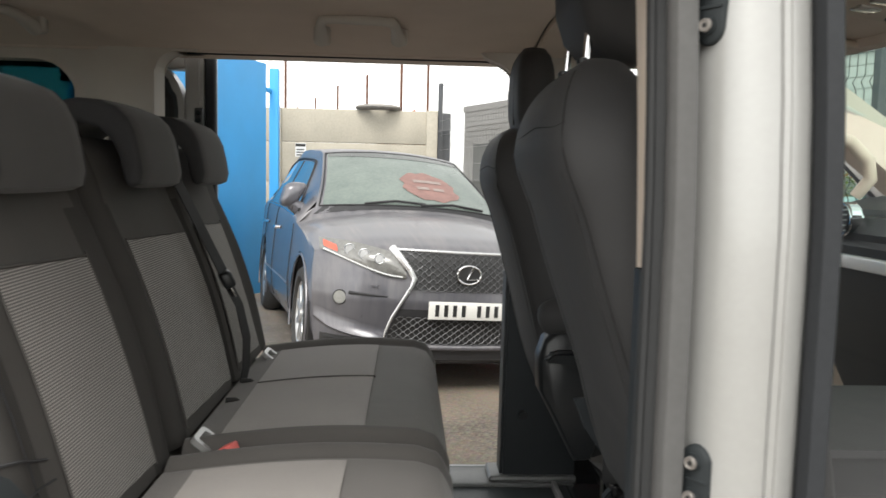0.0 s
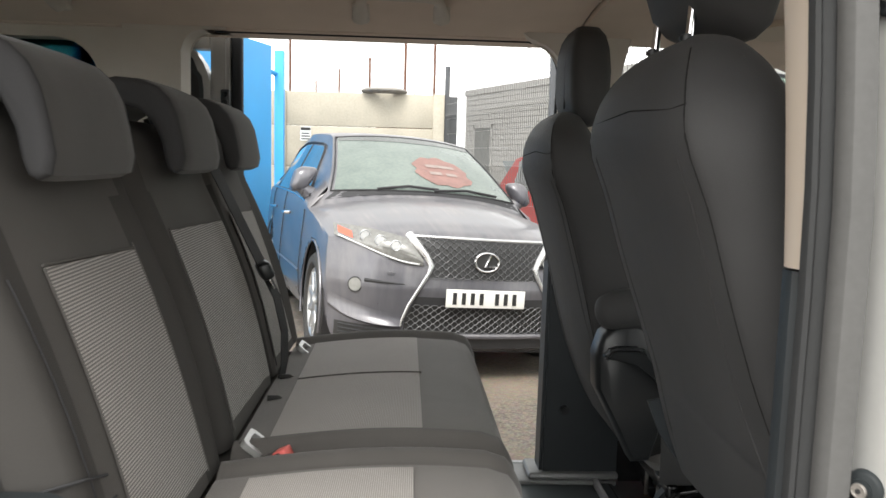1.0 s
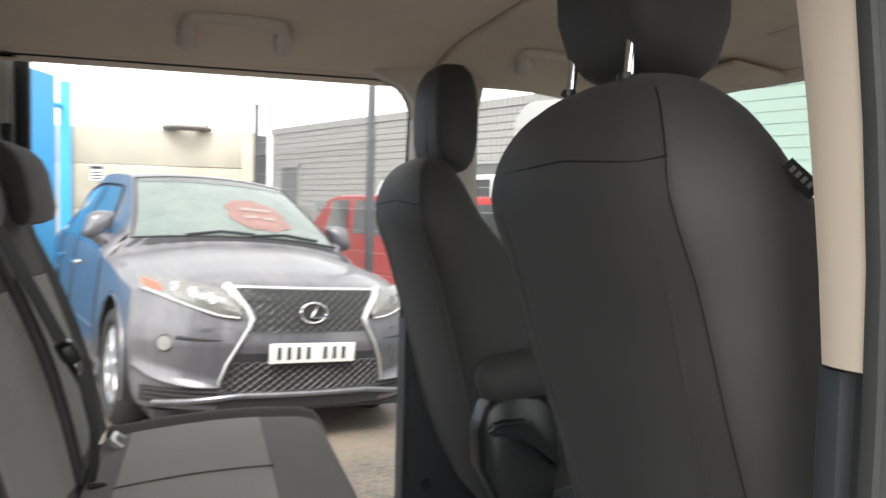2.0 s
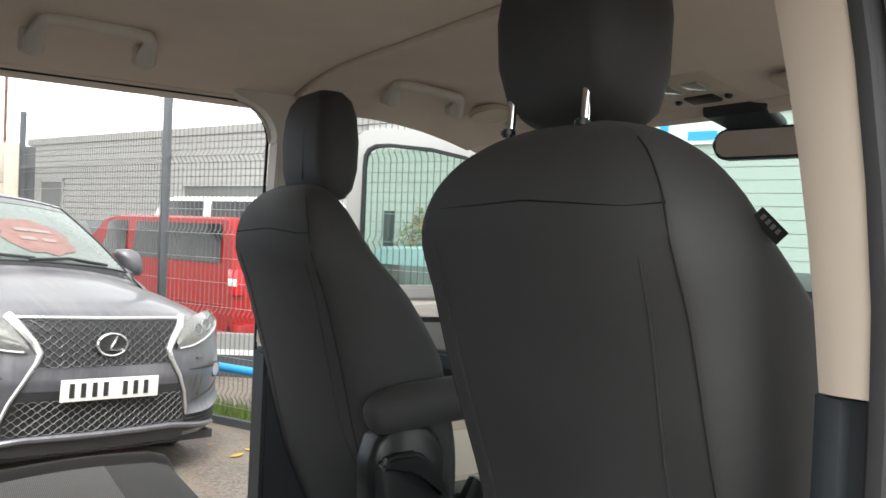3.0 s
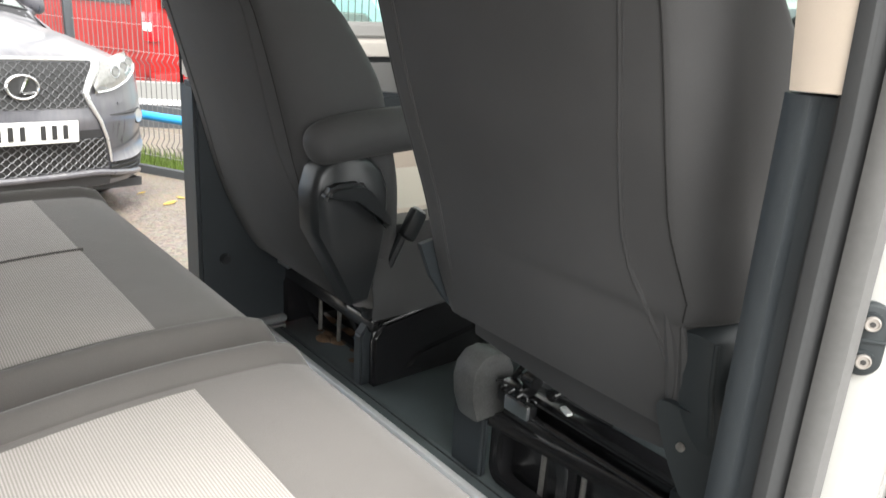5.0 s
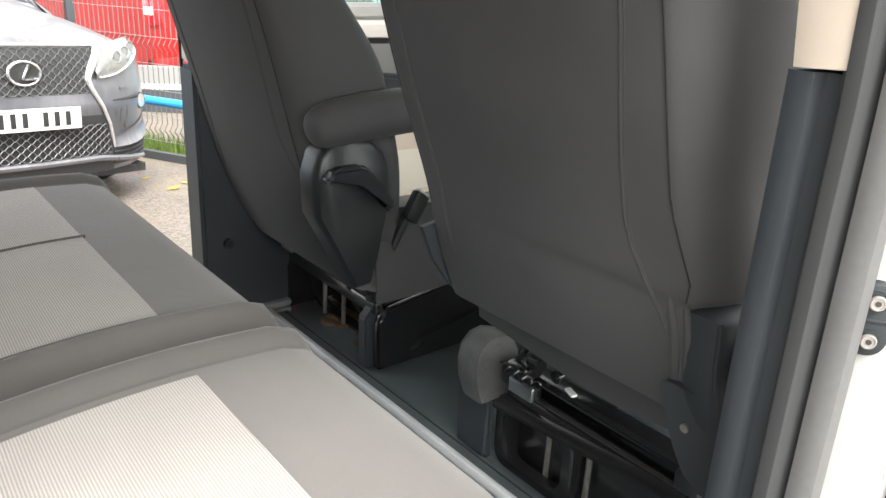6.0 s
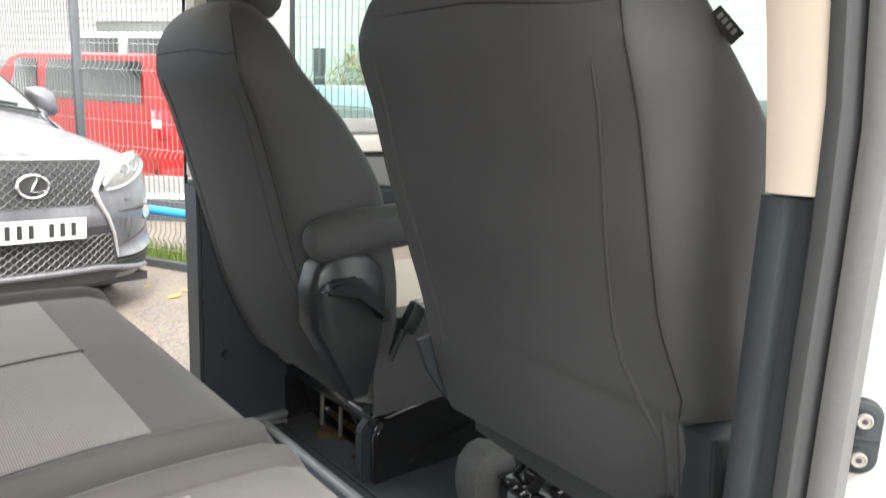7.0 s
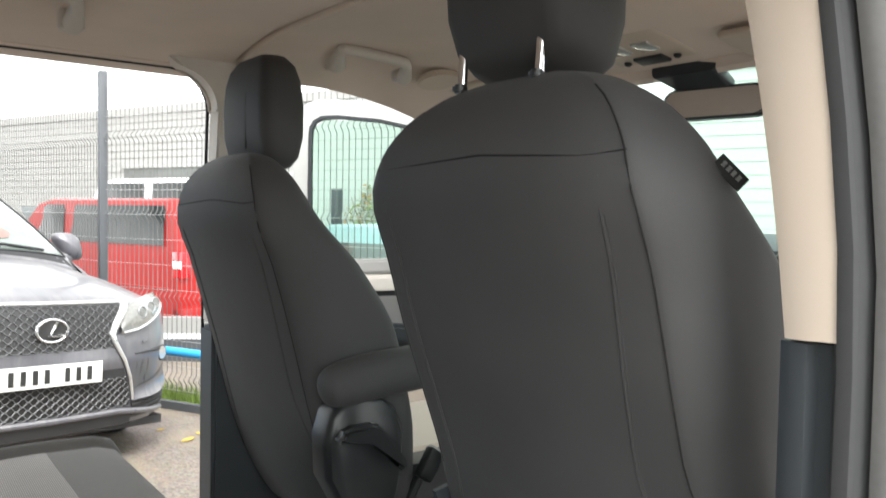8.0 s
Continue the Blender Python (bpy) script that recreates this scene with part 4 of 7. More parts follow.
        for yy, k in ((c - 0.262, 1.0), (c - 0.305, 1.0), (c - 0.318, 0.965), (c - 0.325, 0.90)):
            rings.append([(0.20 + (x - 0.20) * k, yy, 0.80 + (z - 0.80) * k) for x, z in cov])
        rc = part("recliner_cover", loft(rings), M["black_plastic"], s, "black moulded recliner cover")
        part("lever", prism([(0.118, 0.872), (0.124, 0.893), (0.14, 0.903), (0.205, 0.903), (0.222, 0.89), (0.285, 0.808), (0.278, 0.792), (0.262, 0.80), (0.205, 0.868), (0.19, 0.875)], "y", c - 0.355, c - 0.322, 0.009, 3), M["black_plastic"], rc)
        part("seat_skirt", grid(lambda x, z: (x, c - 0.222 + 0.012 * math.sin(9 * x + 14 * z) - 0.03 * (0.77 - z) - 0.04, z), span(0.285, 0.66, 14), span(0.555, 0.765, 8)), M["cover"], s, "black cloth skirt of the cushion")
    else:
        shell = [(0.137, 0.868), (0.16, 0.876), (0.20, 0.881), (0.27, 0.878), (0.33, 0.86), (0.36, 0.80), (0.37, 0.66), (0.22, 0.62), (0.185, 0.66), (0.160, 0.74), (0.143, 0.81)]
        rim = lambda y, k: [(0.25 + (x - 0.25) * (1 - k / 0.11), y, 0.76 + (z - 0.76) * (1 - k / 0.12)) for x, z in shell]
        sv = part("side_shell", loft([rim(c - 0.235, 0.004), rim(c - 0.254, 0.0), rim(c - 0.266, 0.0), rim(c - 0.276, 0.003), rim(c - 0.283, 0.009), rim(c - 0.286, 0.018)]), M["moulded"], s, "dark moulded side shell")
        part("edge_bead", tube([(x + 0.006, c - 0.279, z - 0.004) for x, z in [shell[i] for i in (9, 10, 0)]], 0.0035, 8), M["moulded"], sv)
        part("hand_wheel", joined(torus((0.222, c - 0.294, 0.808), (0, 1, 0), 0.050, 0.010, 32, 10), disc_ring((0.222, c - 0.290, 0.808), (0, 1, 0), 0.046, 0.016, 28, 0.005), disc_ring((0.222, c - 0.302, 0.808), (0, 1, 0), 0.020, 0.010, 20, 0.004)), M["worn_plastic"], sv, "round grey recliner hand wheel")
        edge = [(-0.268, 0.606), (-0.248, 0.632), (-0.230, 0.668), (-0.212, 0.722), (-0.207, 0.745), (-0.209, 0.754), (-0.215, 0.759), (-0.225, 0.761), (-0.252, 0.760), (-0.290, 0.758), (-0.292, 0.60)]
        fl = part("side_flap", loft([[(0.152 + 0.5 * max(0, -y - 0.25) + 0.16 * (0.76 - z) + k, c + y, z) for y, z in edge] for k in (0, 0.002, 0.010)]), M["moulded"], s, "dark plastic corner flap")
        part("screw", disc_ring((0.163, c - 0.245, 0.703), (1, 0, 0.1), 0.006, 0.006, 12, 0.001), M["bolt_steel"], fl)
        # the cover is tucked in pleats behind the shell
        for k in range(3):
            q = [(back(z + 0.03 * k) + 0.004 + 0.012 * k, c - 0.212 - 0.016 * k - 0.012 * math.sin(3.1 * (0.90 - z) / 0.16), z) for z in span(0.74, 0.90 - 0.02 * k, 8)]
            part("pleat", tube(q, [0.003, 0.007, 0.009, 0.0095, 0.009, 0.008, 0.005, 0.002], 8), M["cover"], bk)
        part("rear_skirt", grid(lambda y, z: (0.222 + 0.008 * math.sin(y * 11) + 0.10 * (0.712 - z), c + y, z + 0.02 * (y / 0.24) ** 2), span(-0.235, 0.225, 18), span(0.635, 0.718, 6)), M["cover"], s, "black cloth hem under the backrest")
        part("inner_strap", loft([[(x, c + 0.255 + dy, z) for x, z, dy in ((x0 - 0.018, z0, -0.004), (x0 + 0.018, z0 + 0.006, -0.004), (x0 + 0.018, z0 + 0.006, 0.006), (x0 - 0.018, z0, 0.006))] for x0, z0 in ((0.14, 0.83), (0.165, 0.77), (0.20, 0.72), (0.245, 0.675))]), M["grey_plastic"], s, "grey plastic recliner strap")
    for o in [p for p in s.children_recursive if p.parent is s]:
        o.location.z += lift
    # steel base
    b = part("base_side", prism([(0.335, FLOOR), (0.335, 0.60), (0.36, 0.63), (0.80, 0.69), (0.88, 0.69), (0.88, FLOOR)], "y", c - 0.215, c - 0.19, 0.008), M["gloss_black"], s, "glossy black steel seat base")
    part("rib", prism([(0.43, FLOOR + 0.03), (0.47, FLOOR + 0.07), (0.80, FLOOR + 0.12), (0.82, FLOOR + 0.05)], "y", c - 0.224, c - 0.21, 0.006), M["gloss_black"], b)
    part("base_side", prism([(0.335, FLOOR), (0.335, 0.60), (0.36, 0.63), (0.80, 0.69), (0.88, 0.69), (0.88, FLOOR)], "y", c + 0.235, c + 0.26, 0.008), M["gloss_black"], s, "glossy black steel seat base")
    part("base_cross", joined(box(0.335, 0.365, c - 0.2, c + 0.24, 0.605, 0.645, 0.010, 3), box(0.40, 0.43, c - 0.2, c + 0.24, 0.60, 0.66, 0.010, 3)), M["gloss_black"], s, "black pressed-steel cross beam")
    part("base_pan", box(*((0.47, 0.482) if armrest else (0.372, 0.384)), c - 0.19, c + 0.235, FLOOR, 0.60, 0.003), M["gloss_black"], s, "black pressed-steel pan")
    part("base_end", prism([(0.315, FLOOR), (0.315, 0.60), (0.345, 0.635), (0.352, 0.635), (0.352, FLOOR)], "y", c - 0.188, c - 0.155, 0.005), M["grey_plastic"], s, "grey steel end plate")
    # pressed arch with a rounded opening
    y0, y1 = (c - 0.10, c + 0.205) if armrest else (c + 0.06, c + 0.265)
    top = 0.645 if armrest else 0.622
    lean_in = lambda z: 0.075 * (top - z) / 0.18 if armrest else 0.0
    outer = [((y0 + y1) / 2 + p[0], (FLOOR + top) / 2 + p[1]) for p in rounded(y1 - y0, top - FLOOR, 0.035, 5)]
    inner = [((y0 + y1) / 2 + p[0], FLOOR + 0.078 + p[1]) for p in rounded(y1 - y0 - 0.045, 0.125, 0.045, 5)]
    ring = lambda x, edge, k=1.0: [(x + lean_in(z), y * k + (1 - k) * (y0 + y1) / 2, z) for y, z in edge]
    arch = part("base_arch", loft([ring(0.362, outer), ring(0.340, outer), ring(0.333, outer, 0.97), ring(0.333, inner), ring(0.362, inner)], False), M["gloss_black"], s, "black pressed-steel arch with a rounded opening")
    part("edge_bead", tube([(0.334 + lean_in(z), y, z) for y, z in outer[:13]], 0.0045, 8), M["gloss_black"], arch)
    for a in (0.05, 0.15):
        part("base_rod", tube([(0.40 if armrest else 0.37, c + a, FLOOR), (0.402 if armrest else 0.372, c + a, 0.60)], 0.006, 8), M["worn_steel"], s)
    if not armrest:
        beam = [(0.322, -0.014), (0.326, 0.004), (0.334, 0.012), (0.350, 0.010), (0.354, -0.014)]
        part("base_beam", loft([[(x, y, 0.604 + 0.09 * (-0.19 - y) + dz) for x, dz in beam] for y in span(-0.186, -0.67, 8)]), M["gloss_black"], s, "black folded cross beam")
        part("base_beam", loft([[(x + 0.075, y, 0.634 + 0.04 * (-0.19 - y) + dz) for x, dz in beam] for y in span(-0.24, -0.67, 6)]), M["gloss_black"], s, "black folded cross beam")
        plate = [(-0.192, FLOOR), (-0.098, FLOOR), (-0.094, 0.58), (-0.102, 0.612), (-0.125, 0.622), (-0.192, 0.606)]
        part("end_plate", prism(plate, "x", 0.312, 0.334, 0.007, 3), M["grey_plastic"], s, "dark grey end plate of the seat base")
    for y in (c - 0.20, c + 0.19):
        part("slide_rail", joined(box(0.31, 0.88, y, y + 0.045, 0.665, 0.70, 0.006), box(0.33, 0.88, y + 0.008, y + 0.037, 0.64, 0.67, 0.003)), M["black_plastic"], s)
        for x in (0.36, 0.50):
            part("rail_bolt", disc_ring((x, y - 0.003, 0.683), (0, 1, 0), 0.008, 0.008, 12, 0.002), M["steel"], s)
    part("cross_rail", box(0.345, 0.385, c - 0.19, c + 0.20, 0.672, 0.694, 0.005), M["gloss_black"], s)
    part("white_clip", moved(box(-0.014, 0.014, -0.006, 0.006, -0.003, 0.003, 0.002), pose(0.345, c + 0.09, 0.70, 0, 0, 70)), M["white"], s, "small white plastic clip")
    lk = part("linkage", joined(tube([(0.33, c + 0.20, 0.67), (0.315, c + 0.205, 0.715), (0.335, c + 0.19, 0.755)], 0.006, 6), box(0.30, 0.35, c + 0.165, c + 0.215, 0.695, 0.722, 0.004), box(0.295, 0.325, c + 0.14, c + 0.17, 0.665, 0.69, 0.004), tube([(0.325, c - 0.16, 0.662), (0.325, c + 0.2, 0.662)], 0.005, 6), disc_ring((0.325, c + 0.16, 0.735), (0, 1, 0), 0.016, 0.03, 14, 0.003), disc_ring((0.34, c + 0.12, 0.72), (1, 0, 0), 0.012, 0.02, 12, 0.003)), M["gloss_black"], s, "black linkage of levers and pivots")
    part("spring", tube([(0.30 + 0.008 * math.cos(k * 1.3), c + 0.13 + 0.0045 * k, 0.708 + 0.008 * math.sin(k * 1.3)) for k in range(22)], 0.002, 4), M["gloss_black"], lk)
    part("bright_bracket", box(0.292, 0.30, c + 0.135, c + 0.195, 0.672, 0.70, 0.002), M["steel"], lk, "bare steel bracket")
    rr = random.Random(int(c * 100) + 50)
    for k in range(16):
        x, y, r = rr.uniform(0.375, 0.46), c + rr.uniform(-0.06, 0.20), rr.uniform(0.007, 0.026)
        lump = loft([[(x + r * q * math.cos(a) * rr.uniform(0.75, 1.2), y + r * 1.3 * q * math.sin(a) * rr.uniform(0.75, 1.2), FLOOR - 0.002 + r * 0.45 * h) for a in [6.283 * i / 9 for i in range(9)]] for q, h in ((1, 0), (0.85, 0.5), (0.45, 0.9), (0.1, 1.0))])
        part("dirt_lump", lump, M["rust"], s, "rust-brown dirt and debris")
    return s


def thing_head(c, s, size=1.0, down=0.0, ahead=0.0, tall=1.0, deep=1.0, shift=0.0, reach=0.062, sag=0.0):
    """The headrest on its two chrome posts."""
    x0 = 0.085 + ahead
    rings = []
    for z, w, d in ((1.475, 0.075, 0.035), (1.482, 0.115, 0.06), (1.50, 0.138, 0.085), (1.54, 0.148, 0.105), (1.60, 0.150, 0.108), (1.65, 0.143, 0.10), (1.68, 0.125, 0.085), (1.70, 0.09, 0.06), (1.706, 0.05, 0.03)):
        rings.append([(x0 + p[1] + 0.02 * (1.6 - z), c + p[0], z) for p in rounded(2 * w, d, min(0.045, d * 0.45), 5)])
    rings = [[(x0 + (x - x0) * (0.6 + 0.4 * size) * deep, c + (y - c) * size, 1.475 + (z - 1.475) * tall + down) for x, y, z in ring] for ring in rings]
    xr, zl = min(p[0] for ring in rings for p in ring), rings[0][0][2]
    rings = [[(x, y, z - sag * (x - xr) * max(0, 1 - (z - zl) / 0.16)) for x, y, z in ring] for ring in rings]
    h = part("headrest", loft(rings), M["cover"], s)
    part("seam", tube([(x0 - 0.049 + 0.02 * (1.6 - z) + 0.03 * max(0, (z - 1.62) / 0.08) ** 2, c - 0.02 - 0.05 * (z - 1.5), z + down) for z in span(1.52, 1.66, 8)], 0.002, 5), M["cover_side"], h)
    px = 0.052 if sag else 0.075 + ahead
    for y in (shift - reach, shift + reach):
        part("headrest_post", tube([(px, c + y, 1.36), (px + 0.01, c + y, 1.56 + down)], 0.0065, 10), M["chrome"], s, "chrome headrest post")
        part("post_collar", disc_ring((px, c + y, 1.437), (0, 0, 1), 0.0105, 0.012, 14, 0.003), M["black_plastic"], s)
    return h


DRIVER, PASSENGER = -0.457, 0.445
drv = front_seat(DRIVER, 0.173, False)
front_seat(PASSENGER, 0.127, True)
tag = part("fabric_tag", moved(box(-0.019, 0.019, -0.0012, 0.0012, -0.004, 0.013, 0.0006), pose(0.102, -0.713, 1.484, 0, 44, -38)), M["seam_thread"], drv, "small black woven tag")
for k in range(4):
    part("print_bar", moved(box(-0.013 + 0.007 * k, -0.009 + 0.007 * k, -0.0016, -0.001, 0.003, 0.009), pose(0.102, -0.713, 1.484, 0, 44, -38)), M["worn_plastic"], tag)
part("slide_cover", loft([[(0.315 + x * k, y, 0.695 + z * k) for x, z in ((-0.030, -0.085), (-0.046, -0.04), (-0.05, 0.0), (-0.043, 0.032), (-0.022, 0.052), (0.008, 0.056), (0.04, 0.045), (0.058, 0.01), (0.056, -0.05), (0.04, -0.085))] for y, k in ((DRIVER + 0.255, 0.97), (DRIVER + 0.263, 1.0), (DRIVER + 0.305, 1.0), (DRIVER + 0.314, 0.95), (DRIVER + 0.318, 0.85))]), M["worn_plastic"], drv, "worn grey end cover of the seat slide")

# rear seats
CUSH_F, CUSH_B = -0.118, -0.64


def cushion_top(x, y, y0, y1, lift=0.0):
    """A seat cushion's upper surface, rounded at its edges."""
    t = (x - CUSH_B) / (CUSH_F - CUSH_B)
    e = min(y - y0, y1 - y)
    edge = -0.05 * max(0, 1 - e / 0.05) ** 2.2
    front = -0.06 * max(0, (t - 0.90) / 0.10) ** 2.2
    roll = 0.015 * math.exp(-((e - 0.045) / 0.026) ** 2) - 0.004 * math.exp(-((e - 0.083) / 0.008) ** 2)
    return 0.893 + 0.022 * math.sin(math.pi * min(1, t * 0.9)) + 0.012 * t + edge + front + roll + lift


def cushion_bm(y0, y1):
    roll = [0, 0.004, 0.010, 0.018, 0.028, 0.038, 0.048, 0.058, 0.068, 0.077, 0.083, 0.090, 0.10]
    ys = [y0 + d for d in roll] + span(y0 + 0.13, y1 - 0.13, 9) + [y1 - d for d in reversed(roll)]
    xs = span(CUSH_B, CUSH_F - 0.03, 15) + [CUSH_F - 0.02, CUSH_F - 0.01, CUSH_F - 0.003, CUSH_F]
    rings = []
    for y in ys:
        top = [(x, y, cushion_top(x, y, y0, y1)) for x in xs]
        rings.append(top + [(CUSH_F + 0.004, y, 0.79), (CUSH_F - 0.03, y, 0.725), (CUSH_B, y, 0.71)])
    return loft(rings)


def panel_on(y0, y1, ya, yb, xa, xb, bow=0.0):
    us, vs = span(xa, xb, 16), span(ya, yb, 20)
    return grid(lambda x, y: (x + bow * ((2 * (y - ya) / (yb - ya) - 1) ** 2 - 0.0) * (x - xa) / (xb - xa), y, cushion_top(x, y, y0, y1, 0.0035)), us, vs, True)


RECLINE = radians(18)
UP = Vector((-math.sin(RECLINE), 0, math.cos(RECLINE)))
OUT = Vector((math.cos(RECLINE), 0, math.sin(RECLINE)))
FOOT = Vector((-0.657, 0, 0.885))


def back_point(h, y, c, hw, out=0.0):
    """A point on the front of a reclined rear backrest: h from its foot, with raised side bolsters."""
    e = abs(y - c) / hw
    edge = 0.055 * max(0, (e - 0.80) / 0.20) ** 2.4
    rim = 0.014 * math.exp(-((e - 0.82) / 0.12) ** 2) * (0.4 + 0.6 * math.sin(math.pi * min(1, h / 0.5)))
    d = 0.006 + 0.012 * math.sin(math.pi * min(1, h / 0.52)) + out + rim - edge
    return FOOT + Vector((0, y, 0)) + UP * h + OUT * d


def on_back(h, y, out):
    """A place over a rear backrest: h up from its foot."""
    return FOOT + Vector((0, y, 0)) + UP * h + OUT * out


def rear_back(c, s, hw, ya, yb):
    hs = [0, 0.015, 0.04, 0.1, 0.18, 0.26, 0.34, 0.42, 0.50, 0.56, 0.61, 0.64, 0.656]
    es = [-1, -0.985, -0.95, -0.88, -0.82, -0.74, -0.6, -0.3, 0, 0.3, 0.6, 0.74, 0.82, 0.88, 0.95, 0.985, 1]
    bm = grid(lambda h, e: back_point(h, c + e * hw * (1 - 0.13 * max(0, (h - 0.42) / 0.22) ** 2), c, hw, -0.04 * max(0, (h - 0.586) / 0.07) ** 2), hs, es)
    b = part("backrest", thick(bm, 0.10), M["dark_cloth"], s, "dark grey cloth backrest")
    # bolsters and flanks in a darker copy of this cloth, shade put into it
    b.data.materials.append(M["bolster"])
    for f in b.data.polygons:
        q = root_matrix(b) @ f.center
        if q.y > yb + 0.012 or q.y < ya - 0.02 or (q - FOOT).dot(OUT) < -0.045:
            f.material_index = 1
    if c < -0.3:
        part("bolster_seam", tube([back_point(h, -0.705 + 0.05 * (0.42 - h), c, hw, 0.001) for h in span(0.02, 0.42, 14)], 0.0012, 5), M["side_cloth"], b)
        part("bolster_seam", tube([back_point(0.13 - 0.10 * (y + 0.66), y, c, hw, 0.001) for y in span(-0.755, -0.63, 8)], 0.0016, 5), M["side_cloth"], b)
    fn = lambda h, k: back_point(h, ya + (yb - ya) * k, c, hw, 0.0035)
    panel = grid(lambda h, k: fn(h + 0.012 * (0.5 - k), k), span(0.03, 0.415, 16), span(0, 1, 14))
    lay = panel.loops.layers.uv.new("UVMap")
    for f in panel.faces:
        for lp in f.loops:
            q = lp.vert.co
            lp[lay].uv = ((q - FOOT).dot(UP), q.y)
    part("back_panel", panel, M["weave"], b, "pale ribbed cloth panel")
    part("panel_welt", tube([fn(0.418 + 0.012 * (0.5 - k), k) for k in span(0, 1, 12)], 0.0022, 6), M["dark_cloth"], b)
    for k in (0, 1):
        part("bolster_seam", tube([fn(h, k) for h in span(0.02, 0.42, 14)], 0.0018, 6), M["dark_cloth"], b)
    # hooked headrest: a front pad that hangs before the backrest, on an arm that reaches back over its top
    hook = [(0.056, 0.503), (0.074, 0.505), (0.087, 0.527), (0.093, 0.566), (0.097, 0.608), (0.093, 0.640), (0.078, 0.668), (0.050, 0.691), (0.010, 0.707), (-0.040, 0.712), (-0.085, 0.702), (-0.108, 0.680),
            (-0.108, 0.655), (-0.088, 0.648), (-0.040, 0.660), (0.0, 0.655), (0.030, 0.636), (0.047, 0.608), (0.051, 0.570), (0.046, 0.535), (0.046, 0.514)]

    def inset(d):
        out = []
        for i, (o, h) in enumerate(hook):
            (o0, h0), (o1, h1) = hook[i - 1], hook[(i + 1) % len(hook)]
            n = math.hypot(o1 - o0, h1 - h0)
            out.append((o - d * (h1 - h0) / n, h + d * (o1 - o0) / n))
        return out

    def ring(y, d):
        return [FOOT + Vector((0, c + y, 0)) + OUT * (o - 0.004) + UP * (h + 0.017) for o, h in inset(d)]

    hd = part("headrest", loft([ring(y, d) for y, d in ((-0.132, 0.002), (-0.128, 0.0005), (-0.09, -0.001), (0, -0.0015), (0.09, -0.001), (0.128, 0.0005), (0.132, 0.002))]), M["pad_cloth"], s, "dark grey cloth headrest hooked over the backrest")
    for sg in (-1, 1):
        # sides toned darker than the pad: their shade is put into the colour
        part("headrest_side", loft([ring(sg * y, d) for y, d in ((0.1315, 0.0022), (0.135, 0.0010), (0.141, 0.003), (0.146, 0.007), (0.148, 0.012))]), M["side_cloth"], hd, "headrest side, toned darker than the pad for its shade")
        part("headrest_post", tube([on_back(0.58, c + sg * 0.09, -0.035), on_back(0.665, c + sg * 0.09, -0.035)], 0.006, 8), M["chrome"], s, "chrome headrest post")


def rear_seat(name, y0, y1, backs, label):
    s = thing(name, ((CUSH_F + CUSH_B) / 2, (y0 + y1) / 2, FLOOR), label, "seat", "rear seats")
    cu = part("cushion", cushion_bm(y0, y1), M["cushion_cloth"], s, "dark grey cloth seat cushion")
    cu.data.materials.append(M["roll_cloth"])
    for f in cu.data.polygons:
        q = root_matrix(cu) @ f.center
        if min(q.y - y0, y1 - q.y) < 0.083:
            f.material_index = 1
    n = len(backs)
    w = (y1 - y0)
    part("seat_panel", panel_on(y0, y1, y0 + 0.083, y1 - (0.107 if n == 1 else 0.10), CUSH_B + 0.06, -0.310 if n == 1 else -0.290, 0.0), M["weave_lit_seat"], s, "pale ribbed cloth panel")
    if n == 2:
        m = (y0 + y1) / 2
        part("panel_seam", tube([(x, m, cushion_top(x, m, y0, y1, 0.004)) for x in span(CUSH_B + 0.06, -0.285, 12)], 0.003, 5), M["dark_cloth"], s)
    for c, hw, ya, yb in backs:
        rear_back(c, s, hw, ya, yb)
    part("seat_frame", joined(box(-0.58, -0.20, y0 + 0.05, y1 - 0.05, 0.675, 0.715, 0.01), *[box(x, x + 0.05, y, y + 0.05, FLOOR, 0.69, 0.006) for x in (-0.56, -0.26) for y in (y0 + 0.07, y1 - 0.12)]), M["gloss_black"], s, "black steel frame")
    part("cushion_gap", box(-0.71, CUSH_B + 0.03, y0 + 0.02, y1 - 0.02, 0.75, 0.868, 0.03), M["dark_cloth"], s)
    return s


near_seat = rear_seat("rear_seat_single", -0.775, -0.222, [(-0.483, 0.290, -0.607, -0.305)], "single rear seat in grey ribbed cloth")
rear_seat("rear_seat_double", -0.218, 0.715, [(0.060, 0.250, -0.112, 0.285), (0.535, 0.232, 0.350, 0.655)], "double rear bench seat in grey ribbed cloth")


# outer side of the single seat: padded cheek and moulded hinge cover
def seat_side(poly, ys):
    mo = sum(o for o, h in poly) / len(poly)
    mh = sum(h for o, h in poly) / len(poly)
    return loft([[FOOT + Vector((0, y, 0)) + OUT * (mo + (o - mo) * k) + UP * (mh + (h - mh) * (0.5 + 0.5 * k)) for o, h in poly] for y, k in ys])


part("side_cheek", seat_side([(-0.15, 0.0), (-0.15, 0.56), (-0.10, 0.60), (-0.05, 0.585), (-0.032, 0.53), (-0.026, 0.40), (-0.024, 0.20), (-0.032, 0.0)], ((-0.765, 1.0), (-0.80, 1.0), (-0.815, 0.93), (-0.822, 0.78))), M["bolster"], near_seat, "padded outer cheek of the backrest")
hinge = [(x - 0.012, z - 0.010) for x, z in ((-0.79, 0.70), (-0.795, 1.02), (-0.785, 1.062), (-0.765, 1.083), (-0.735, 1.089), (-0.685, 1.088), (-0.657, 1.078), (-0.638, 1.056), (-0.626, 1.02), (-0.60, 0.90), (-0.59, 0.62), (-0.76, 0.62))]
